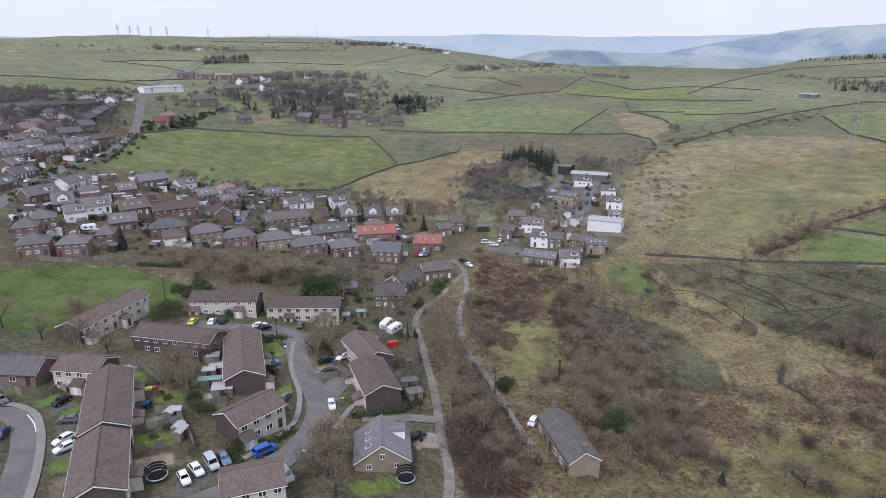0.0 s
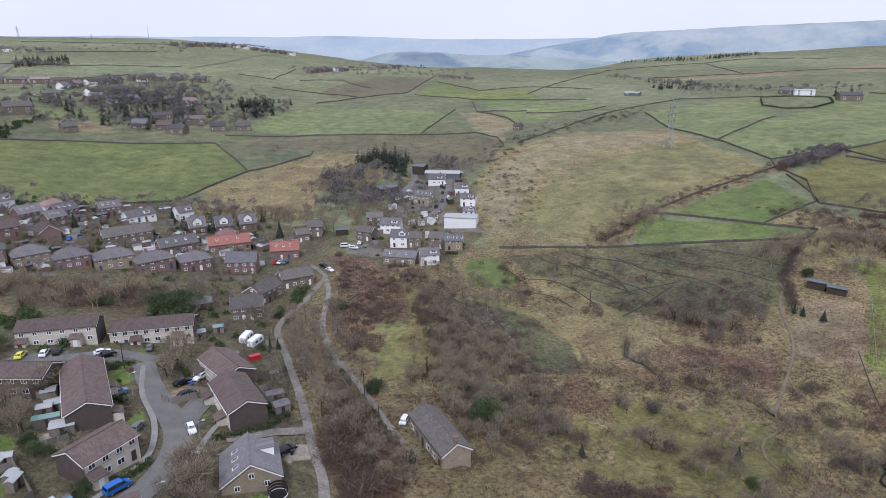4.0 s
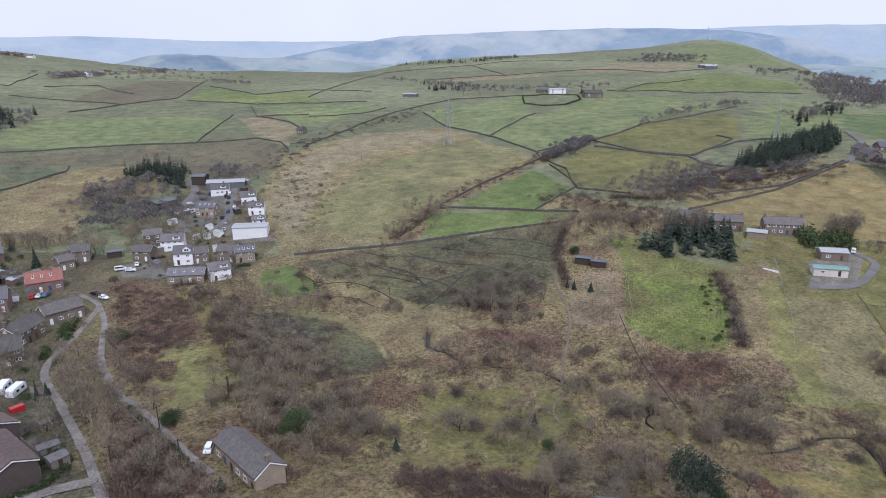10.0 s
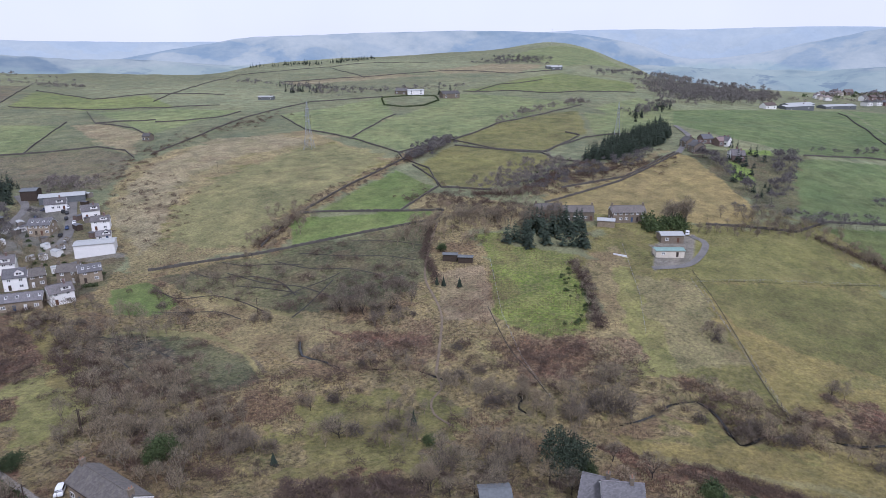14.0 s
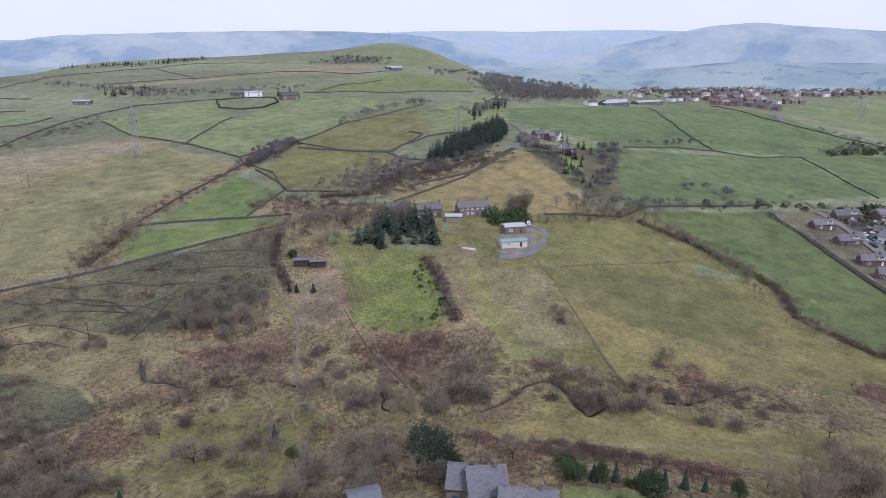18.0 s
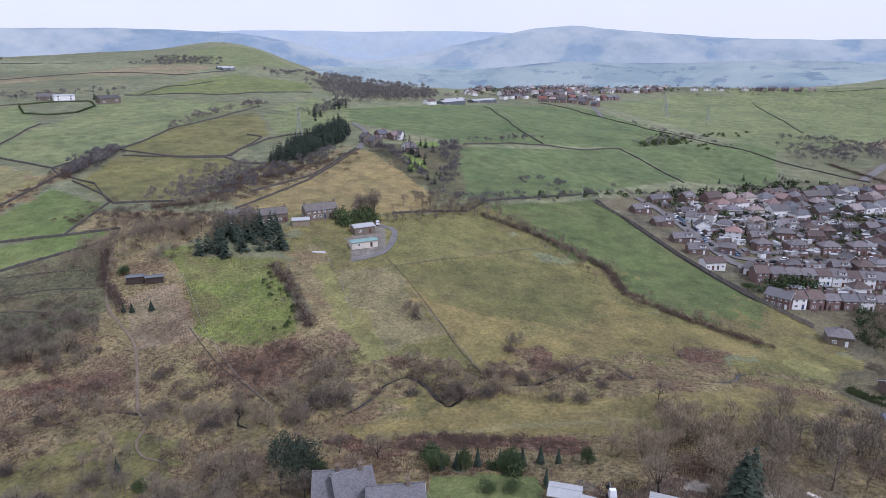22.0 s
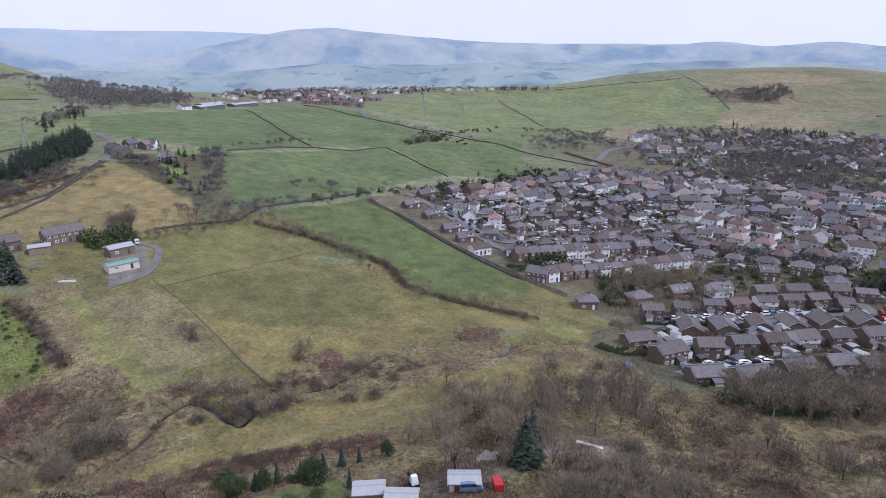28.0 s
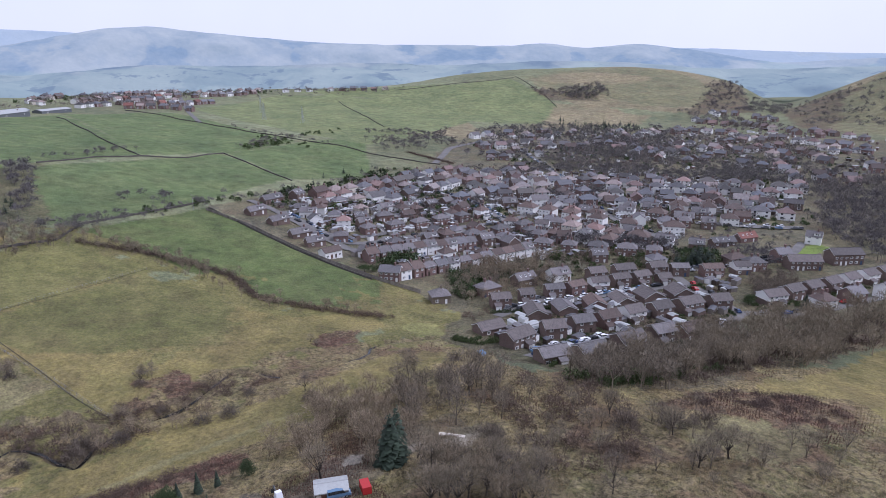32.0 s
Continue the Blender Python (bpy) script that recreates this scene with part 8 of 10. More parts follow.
wood("bare", 70, 7, [(-220, 1418), (-72, 1778), (-43, 1784), (-191, 1370)])
wood("conif", 40, 9, [(-53, 674), (-20, 710), (-16, 630), (-45, 624)])
wood("bare", 150, 8, [(-182, 641), (-129, 807), (-80, 720), (-57, 580), (-130, 609)])
wood("conif", 30, 8, [(-166, 617), (-115, 675), (-73, 645), (-104, 575)])
wood("bare", 160, 8, [(1038, -929), (952, -941), (863, -844), (905, -801)])
wood("shrub", 200, 1.4, [(226, -70), (242, -129), (227, -201), (188, -171), (169, -112), (180, -76)])
wood("ever", 140, 2.2, [(295, -51), (310, -139), (294, -218), (258, -196), (266, -111)])
wood("shrub", 200, 1.5, [(436, -53), (390, -174), (315, -237), (285, -212), (303, -64)])
wood("bare", 60, 6, [(298, -102), (288, -139), (258, -137), (233, -87)])
wood("bare", 14, 6, [(122, 186), (139, 164), (131, 158), (116, 173)])
wood("bare", 5, 6, [(136, 89), (150, 79), (137, 70), (124, 79)])
wood("bare", 12, 5, [(73, 227), (84, 219), (78, 203), (67, 210)])
wood("bare", 10, 4, [(95, 199), (103, 192), (100, 187), (94, 193)])
wood("bare", 220, 4, [(418, -36), (502, -127), (419, -187), (421, -371), (330, -349), (294, -218), (311, -72)])
wood("bare", 240, 5, [(702, -239), (700, -361), (556, -558), (437, -544), (389, -452), (519, -269)])
wood("ever", 120, 3, [(702, -239), (700, -361), (556, -558), (437, -544), (389, -452), (519, -269)])
wood("bare", 60, 4, [(-202, 292), (-150, 342), (-96, 347), (-74, 260), (-154, 217)])
wood("bare", 50, 4, [(-96, 347), (-52, 343), (-2, 300), (-7, 265), (-74, 260)])
wood_line("bare", 90, 5, 4, [(273, 311), (305, 326), (339, 344)])
wood_line("bare", 160, 5, 8, [(266, 236), (298, 240), (342, 239)])
wood_line("bare", 60, 5, 5, [(409, 352), (480, 376), (531, 382)])
wood_line("ever", 40, 1.5, 8, [(286, 226), (327, 228), (376, 207)])
wood_line("shrub", 160, 1.6, 8, [(248, 229), (288, 224), (331, 215), (370, 204)])
wood_line("bare", 70, 6, 6, [(541, 304), (600, 316), (663, 335)])
wood_line("conif", 30, 9, 6, [(521, 291), (634, 322)])
wood_line("bare", 40, 7, 4, [(211, 210), (225, 208), (230, 194)])
wood_line("bare", 26, 4, 2, [(213, 140), (196, 124), (176, 108)])
wood_line("bare", 30, 6, 3, [(178, 209), (192, 213), (205, 216)])
wood_line("bare", 70, 5, 6, [(166, 274), (136, 255), (130, 251)])
wood_line("bare", 70, 5, 5, [(277, 316), (339, 341)])
wood_line("bare", 50, 5, 3, [(285, 119), (314, 98), (342, 88)])
wood_line("bare", 60, 4, 3, [(340, 87), (324, 62), (291, 30)])
wood_line("bare", 40, 4, 3, [(291, 30), (254, -2), (240, -37)])
wood_line("bare", 80, 4, 4, [(325, 82), (313, 46), (289, 16)])
wood_line("ever", 18, 3, 5, [(723, -1), (700, -42), (669, -56)])
wood_line("bare", 60, 5, 6, [(734, -56), (695, -18), (642, 10)])
wood_line("ever", 16, 3.5, 5, [(840, -108), (798, -75), (721, -31)])
wood_line("bare", 120, 6, 9, [(814, -148), (789, -215), (700, -218)])
wood_line("ever", 22, 3.5, 4, [(427, 20), (449, -5), (503, -62), (570, -123)])
wood_line("bare", 40, 5, 4, [(427, 20), (449, -5), (503, -62), (570, -123)])
wood_line("conif", 8, 6, 5, [(430, 22), (475, -18), (510, -46), (611, -132)])
wood_line("bare", 60, 4, 4, [(347, -129), (387, -185), (448, -233)])
wood_line("ever", 90, 3, 6, [(425, -8), (492, -61), (573, -145)])
wood_line("ever", 90, 3, 6, [(438, -62), (468, -127), (484, -190)])
wood_line("ever", 90, 2.5, 5, [(378, -32), (401, -93), (420, -156)])
wood_line("bare", 90, 5, 6, [(408, -64), (423, -115), (452, -187)])
wood_line("conif", 40, 8, 12, [(840, -468), (852, -551), (782, -489)])
wood_line("conif", 30, 8, 16, [(795, -287), (819, -378), (858, -536)])
wood("bare", 260, 8, [(849, -298), (910, -429), (818, -587), (737, -584), (724, -373), (745, -276)])
wood("bare", 220, 9, [(724, -373), (724, -521), (574, -464), (550, -365), (602, -338)])
wood("bare", 160, 8, [(1182, -592), (1209, -694), (1098, -656), (1099, -574)])
wood("conif", 90, 8, [(1140, -565), (1205, -679), (1145, -677), (1096, -608)])
wood("bare", 130, 8, [(-362, 535), (-341, 562), (-292, 482), (-284, 430), (-291, 425)])
wood("bare", 220, 8, [(-255, 772), (-111, 899), (-3, 693), (-14, 613), (-68, 534), (-147, 551), (-196, 592)])
wood("conif", 60, 10, [(-206, 652), (-117, 736), (-50, 675), (-73, 571), (-117, 544), (-178, 575)])
wood("conif", 60, 9, [(-333, 924), (-290, 988), (-321, 1097), (-379, 1056)])
wood("ever", 60, 4, [(-235, 484), (-217, 546), (-194, 579), (-198, 507), (-218, 463)])
wood_line("bare", 60, 6, 5, [(-267, 386), (-280, 442), (-271, 481), (-248, 484)])
wood_line("ever", 60, 3, 5, [(-192, 273), (-201, 328), (-204, 393), (-216, 451)])
wood_line("ever", 60, 3, 5, [(-157, 318), (-136, 353), (-98, 353)])
wood_line("bare", 60, 6, 5, [(-147, 360), (-107, 354), (-67, 360), (-47, 349)])
wood_line("conif", 10, 8, 6, [(-65, 315), (-27, 343), (-2, 339)])
wood_line("bare", 40, 7, 5, [(-47, 352), (-21, 349), (1, 334)])
wood_line("bare", 90, 5, 6, [(15, 390), (28, 424), (58, 424)])
wood_line("conif", 50, 8, 5, [(41, 444), (63, 433), (74, 415)])
wood_line("bare", 40, 7, 5, [(79, 414), (100, 423), (109, 402)])
wood_line("bare", 30, 6, 4, [(29, 336), (51, 363), (62, 382)])
wood_line("bare", 60, 4, 4, [(53, 266), (52, 235), (45, 210)])
wood_line("bare", 30, 4, 3, [(38, 256), (43, 229), (42, 202)])
wood_line("shrub", 120, 2, 4, [(40, 248), (44, 218), (37, 174)])
wood("bare", 30, 6, [(26, 156), (49, 165), (47, 138), (33, 120), (26, 137)])
wood("bare", 40, 5, [(37, 182), (66, 173), (65, 137), (47, 117), (31, 133)])
wood("shrub", 70, 2, [(38, 187), (66, 173), (65, 137), (46, 113), (30, 128)])
wood("shrub", 140, 1.6, [(3, 132), (9, 123), (12, 103), (4, 98), (1, 113)])
wood("bare", 200, 8, [(398, -434), (393, -497), (257, -347), (261, -311), (306, -333)])
wood("bare", 70, 6, [(231, -217), (232, -244), (210, -229), (206, -201)])
wood("ever", 24, 6, [(283, -218), (281, -241), (259, -224), (261, -202)])
wood("conif", 14, 8, [(266, -202), (272, -233), (258, -221), (255, -198)])
wood("bare", 40, 6, [(295, -113), (289, -152), (246, -131), (236, -94)])
wood("bare", 30, 5, [(282, -254), (272, -283), (247, -259), (251, -231)])
wood("shrub", 120, 1.3, [(196, -74), (228, -121), (234, -210), (188, -173), (175, -107)])
wood("ever", 90, 1.6, [(196, -74), (228, -121), (241, -216), (188, -173), (175, -107)])
wood("ever", 60, 2.2, [(204, -196), (217, -287), (205, -271), (193, -191)])
wood("bare", 90, 6, [(-286, 451), (-248, 484), (-216, 451), (-213, 413), (-211, 325)])
wood("ever", 50, 3, [(-267, 386), (-259, 467), (-210, 406), (-200, 307)])
wood("bare", 60, 5, [(-152, 314), (-88, 338), (-45, 334), (-60, 286), (-130, 265)])
wood("ever", 50, 3, [(-168, 239), (-137, 281), (-84, 299), (-76, 268), (-152, 217)])
wood("shrub", 260, 2.2, [(154, -85), (168, -157), (176, -237), (155, -220), (147, -160), (128, -103), (134, -81)])
wood("ever", 20, 3, [(144, -96), (155, -145), (144, -139), (131, -91)])
wood_line("shrub", 220, 1.8, 9, [(275, 213), (326, 220), (370, 204), (399, 201)])
wood_line("shrub", 160, 1.8, 8, [(225, 249), (241, 223), (250, 193)])
wood_line("ever", 26, 1.6, 4, [(206, 140), (190, 124), (176, 112)])
wood("shrub", 110, 1.6, [(10, 187), (52, 185), (104, 142), (146, 90), (99, 59), (4, 132)])
wood("bare", 20, 4, [(10, 187), (52, 185), (104, 142), (134, 101), (90, 66), (4, 132)])
wood("shrub", 40, 1.6, [(51, 206), (78, 195), (70, 156), (40, 149)])
wood("bare", 30, 5, [(94, 125), (116, 94), (117, 67), (94, 63), (77, 103)])
wood("shrub", 80, 1.4, [(154, 128), (170, 60), (189, 9), (163, 7), (130, 107)])
wood_line("bare", 30, 5, 3, [(125, 101), (121, 91), (125, 82)])
wood_line("bare", 24, 4, 2, [(115, 119), (120, 110), (124, 101)])
wood_line("bare", 24, 4, 3, [(162, 75), (165, 56), (165, 39)])
wood_line("shrub", 90, 1.5, 4, [(169, 43), (174, 25), (183, 4)])
wood("bare", 8, 5, [(157, 51), (164, 36), (152, 31), (148, 47)])
wood_line("bare", 160, 7, 14, [(1130, 316), (1270, 130), (1321, -81), (1307, -286)])
wood_line("bare", 60, 7, 10, [(998, 225), (1112, 171), (997, 84)])
wood("bare", 200, 9, [(814, 473), (1093, 524), (1076, 352), (804, 278), (703, 382)])
wood_line("bare", 50, 5, 4, [(335, 100), (367, 72), (414, 32)])
wood_line("bare", 30, 5, 4, [(502, 137), (583, 99)])


wood_line("shrub", 160, 1.6, 7, [(122, 409), (145, 435), (173, 469), (217, 494), (256, 507), (311, 543)])
wood_line("shrub", 200, 1.3, 4, [(131, 251), (153, 268), (178, 281), (211, 292), (259, 311), (302, 333), (339, 344)])
wood("shrub", 40, 1.8, [(108, 173), (135, 143), (166, 104), (150, 95), (118, 140)])
wood("bare", 14, 5, [(95, 165), (120, 140), (118, 125), (98, 150)])
wood("bare", 4, 6, [(126, 104), (140, 95), (150, 84), (132, 78), (122, 90)])
wood("bare", 18, 8, [(-1, 207), (7, 222), (13, 168), (14, 135), (4, 143)])
wood("bare", 14, 8, [(-6, 211), (-2, 179), (0, 143), (-6, 146)])
wood("bare", 60, 8, [(1, 379), (12, 401), (44, 415), (43, 354), (38, 310), (5, 315)])
wood("bare", 110, 9, [(141, -84), (180, -125), (187, -153), (192, -227), (144, -175), (132, -115)])
wood("bare", 160, 7, [(540, -165), (560, -290), (470, -400), (420, -440), (400, -420), (500, -300), (520, -180)])
wood("bare", 120, 6, [(700, -240), (760, -360), (700, -480), (640, -440), (660, -300)])
wood("ever", 80, 4, [(600, -190), (790, -275), (820, -500), (600, -700), (430, -560), (560, -280)])
wood("conif", 30, 9, [(600, -230), (690, -330), (560, -480), (470, -520), (540, -330)])
wood_line("bare", 70, 7, 8, [(464, 916), (461, 717), (475, 590)])
wood_line("conif", 16, 8, 7, [(469, 787), (468, 676)])
wood_line("bare", 50, 6, 8, [(495, 590), (554, 588), (579, 558)])
wood_line("bare", 26, 7, 6, [(545, 385), (564, 375)])
wood_line("bare", 50, 6, 8, [(935, 814), (948, 710)])
wood_line("bare", 60, 7, 10, [(16, 1056), (100, 1176), (223, 1267)])
wood_line("bare", 40, 7, 8, [(232, 1042), (273, 938)])
wood_line("conif", 26, 9, 8, [(-49, 641), (-34, 686), (-18, 705)])
wood_line("bare", 60, 6, 8, [(-51, 595), (-33, 631), (-8, 664)])
wood_line("shrub", 120, 1.3, 12, [(128, 404), (129, 353), (101, 295)])
wood_line("bare", 110, 8, 14, [(-220, 1410), (-110, 1543), (6, 1467)])
wood_line("bare", 60, 8, 14, [(31, 1049), (94, 1154), (214, 1251)])
wood_line("bare", 60, 8, 12, [(-493, 1154), (-387, 1188)])
wood_line("bare", 80, 8, 10, [(-225, 737), (-187, 823), (-107, 858)])
wood_line("bare", 90, 8, 10, [(-176, 645), (-133, 685), (-96, 675)])
wood("bare", 36, 7, [(267, -70), (286, -95), (306, -146), (268, -130), (245, -91), (246, -73)])
wood("ever", 12, 4, [(267, -70), (286, -95), (306, -146), (268, -130), (245, -91), (246, -73)])
wood("conif", 12, 9, [(478, 166), (471, 187), (400, 160), (360, 112), (385, 140), (440, 150)])
wood_line("bare", 40, 4, 3, [(297, 124), (324, 92), (352, 87), (382, 64), (421, 32)])
wood_line("ever", 10, 4, 3, [(382, 64), (421, 32), (432, 18)])
wood_line("bare", 30, 5, 5, [(790, 20), (758, 2), (717, -46), (689, -93)])
wood_line("bare", 120, 8, 14, [(1088, 249), (1184, 211), (1235, 116), (1285, -8)])
wood_line("ever", 50, 6, 16, [(1112, 324), (1220, 269), (1337, 131)])
wood("bare", 34, 7, [(412, 184), (379, 146), (343, 116), (368, 130), (404, 162), (425, 184)])
wood("conif", 10, 7, [(381, 150), (355, 117), (369, 118), (408, 139), (412, 155)])
wood("bare", 40, 8, [(457, 151), (355, 117), (348, 103), (405, 122), (472, 138)])
wood("bare", 24, 5, [(329, 125), (348, 103), (330, 94), (308, 115)])
wood("bare", 150, 7, [(894, -326), (906, -427), (716, -479), (492, -334), (510, -265), (593, -224)])
wood("bare", 150, 7, [(716, -479), (603, -579), (404, -395), (481, -327)])
wood("bare", 40, 7, [(486, -223), (439, -262), (367, -221), (388, -188)])
wood("conif", 14, 9, [(919, -442), (808, -531), (860, -564), (956, -479)])
wood("ever", 60, 3, [(495, -88), (473, -175), (325, -155), (298, -241), (240, -198), (256, -97), (353, -70)])
wood("bare", 40, 7, [(2, 368), (56, 338), (67, 394), (41, 404), (14, 391)])
wood("bare", 22, 6, [(-2, 335), (44, 317), (48, 342), (4, 358)])
wood("conif", 26, 9, [(46, 476), (78, 443), (74, 401), (65, 396), (51, 474)])
wood("bare", 120, 8, TREE_BAND)
wood("ever", 24, 6, TREE_BAND)
wood("bare", 10, 7, [(-21, 219), (3, 234), (-1, 197), (-12, 180), (-19, 189)])
wood("ever", 12, 3.5, [(-12, 204), (0, 243), (0, 219), (-9, 179)])
wood("bare", 12, 8, [(-8, 174), (-3, 138), (2, 121), (5, 145), (-1, 188)])
wood("ever", 36, 2.6, [(-66, 271), (-39, 270), (-16, 251), (-10, 200), (-15, 164), (-33, 186), (-54, 209)])
wood("bare", 22, 6, [(-66, 271), (-39, 270), (-16, 251), (-10, 200), (-15, 164), (-33, 186), (-54, 209)])
wood("bare", 20, 6, [(-82, 357), (-34, 354), (2, 307), (-2, 276), (-40, 286), (-70, 293)])
wood("ever", 16, 3, [(-82, 357), (-34, 354), (2, 307), (-2, 276), (-40, 286), (-70, 293)])
wood("bare", 16, 9, [(130, -20), (150, -40), (158, -62), (140, -66), (122, -40)])


BUSHES = []
for k in range(4):
    v, t = stems(np.random.default_rng(130 + k), 620, 0.42, 0.013, 0.95)
    hv, ht = stems(np.random.default_rng(140 + k), 160, 0.5, 0.03, 0.9)
    BUSHES.append(fast_mesh("bush", np.concatenate([v, hv * 0.7]), np.concatenate([t, ht + len(v)]), [BUSH_TWIG]))


def bush(x, y, h):
    """A rounded leafless willow or hawthorn bush."""
    rnd = random.Random(int(x * 11 + y * 5))
    ob = tagged(new("bush", BUSHES[rnd.randrange(4)]), "rounded leafless grey-brown bush in rough grass", "bush", "bushes")
    ob.matrix_basis = pose(x, y, ground_z(x, y) - 0.3, 0, 0, rnd.uniform(0, 360)) @ Matrix.Diagonal((h * rnd.uniform(0.6, 0.8), h * rnd.uniform(0.6, 0.8), h * 0.85, 1))


# the valley floor, then the stream's banks, then the near slope
for spot in ((51.0, 228.8, 3.2), (52.4, 216.0, 2.8), (80.7, 240.2, 3), (77.3, 226.5, 3), (82.1, 214.8, 3.2), (98.0, 196.5, 2.6), (101.8, 194.0, 2.6), (100.9, 215.1, 2), (129.4, 182.7, 4), (131.5, 169.8, 4),
             (136.9, 165.2, 3), (138.2, 157.3, 2.6), (132.4, 130.2, 3), (195.6, 74.0, 3.4), (210.3, 133.7, 2.6), (198.5, 124.3, 3), (178.1, 108.6, 3)):
    bush(*spot)
for spot in ((105.3, 144.5, 2.4), (108.6, 142.1, 2.4), (120.8, 118.3, 3.5), (127.1, 115.5, 3.5), (120.4, 99.8, 4.5), (116.4, 101.1, 4), (127.0, 81.7, 5.5), (134.6, 79.6, 6.5), (137.6, 74.4, 5.5),
             (148.8, 57.8, 3), (153.8, 46.3, 4.5), (149.4, 46.9, 4), (154.1, 38.0, 4), (158.3, 19.0, 3.5), (171.4, 7.3, 3), (168.4, 30.3, 2.6), (186.8, 38.3, 3), (176.2, -8.5, 2)):
    bush(*spot)
for spot in ((46.9, 136.7, 5), (40.1, 145.6, 4.5), (56.0, 126.7, 6), (60.5, 121.2, 4), (77.0, 120.4, 4.5), (80.2, 136.7, 3), (86.9, 132.6, 3), (88.1, 110.0, 4.5), (80.2, 114.8, 4), (83.7, 85.8, 5.5),
             (100.0, 78.6, 6.5), (91.3, 78.1, 5.5), (159.6, 12.4, 4), (160.0, -8.9, 4), (147.9, -91.0, 3), (173.1, -54.9, 3.5), (106.7, -85.9, 5), (105.3, -92.6, 5), (109.4, -74.9, 6)):
    bush(*spot)


# ---- cars, poles, pylons and garden things ----
PAINTS = {c: plain(c + "_car_paint", v, 0.25, 0.06) for c, v in {"white": (0.72, 0.73, 0.74), "black": (0.015, 0.016, 0.018), "grey": (0.12, 0.125, 0.13), "silver": (0.42, 0.44, 0.46),
          "blue": (0.03, 0.13, 0.42), "navy": (0.03, 0.05, 0.11), "red": (0.4, 0.03, 0.03), "yellow": (0.62, 0.58, 0.08), "steelblue": (0.12, 0.2, 0.3)}.items()}
TYRE = plain("tyre_rubber", (0.02, 0.02, 0.02), 0.9)
LAMP_GLASS = plain("lamp_lens", (0.5, 0.5, 0.5), 0.2)
# side outlines: along, height, half width
SHAPES = {
    "car": ([(-2.1, 0.35, 0.8), (-2.12, 0.62, 0.84), (-2.0, 0.9, 0.82), (-1.75, 1.0, 0.78), (-1.3, 1.42, 0.62), (-0.3, 1.48, 0.62), (0.35, 1.42, 0.62), (1.05, 0.98, 0.78), (1.9, 0.84, 0.78), (2.12, 0.6, 0.76), (2.12, 0.35, 0.74)], 4, 7, 1.3),
    "van": ([(-2.3, 0.35, 0.85), (-2.32, 0.8, 0.9), (-2.3, 1.1, 0.9), (-2.26, 1.15, 0.9), (-2.1, 1.82, 0.78), (-0.3, 1.88, 0.78), (0.8, 1.8, 0.76), (1.5, 1.1, 0.86), (2.15, 0.95, 0.84), (2.35, 0.65, 0.82), (2.35, 0.35, 0.8)], 4, 7, 1.45)}
KITS_CAR = {}


def car_kit(kind):
    """The meshes of a car but for its paint: glass, wheel, lamps."""
    prof, a, b, axle = SHAPES[kind]
    glass = []
    for k0, k1 in ((a - 1, a), (b - 1, b)):
        (x0, z0, w0), (x1, z1, w1) = prof[k0], prof[k1]
        p = [(x0 + (x1 - x0) * 0.12, z0 + (z1 - z0) * 0.12, w0 * 0.86), (x0 + (x1 - x0) * 0.88, z0 + (z1 - z0) * 0.88, w1 * 0.9)]
        q = [(p[0][0], -p[0][2], p[0][1]), (p[0][0], p[0][2], p[0][1]), (p[1][0], p[1][2], p[1][1]), (p[1][0], -p[1][2], p[1][1])]
        glass.append(Solid().slab(q, -0.025).mesh("windscreen", GLASS))
    sides = []
    for s in (-1, 1):
        zb, zt = prof[a - 1][1] + 0.05, prof[a + 1][1] - 0.09
        q = [(prof[a - 1][0] + 0.2, s * (prof[a - 1][2] + 0.005), zb), (prof[b][0] - 0.2, s * (prof[b][2] + 0.005), zb), (prof[b - 1][0] - 0.05, s * (prof[a][2] + 0.03), zt), (prof[a][0] + 0.08, s * (prof[a][2] + 0.03), zt)]
        sides.append(Solid().slab(q[::-s] if s > 0 else q, -0.02).mesh("side_window", GLASS))
    wheel = Solid().tube((0, -0.1, 0), (0, 0.1, 0), 0.32, 0.32, 12).mesh("wheel", TYRE)
    rim = Solid().tube((0, -0.12, 0), (0, 0.12, 0), 0.19, 0.19, 10).mesh("rim", STEEL)
    lamp = Solid().box((-0.03, -0.16, -0.07), (0.03, 0.16, 0.07)).mesh("headlight", LAMP_GLASS)
    return glass, sides, wheel, rim, lamp


BODIES = {}


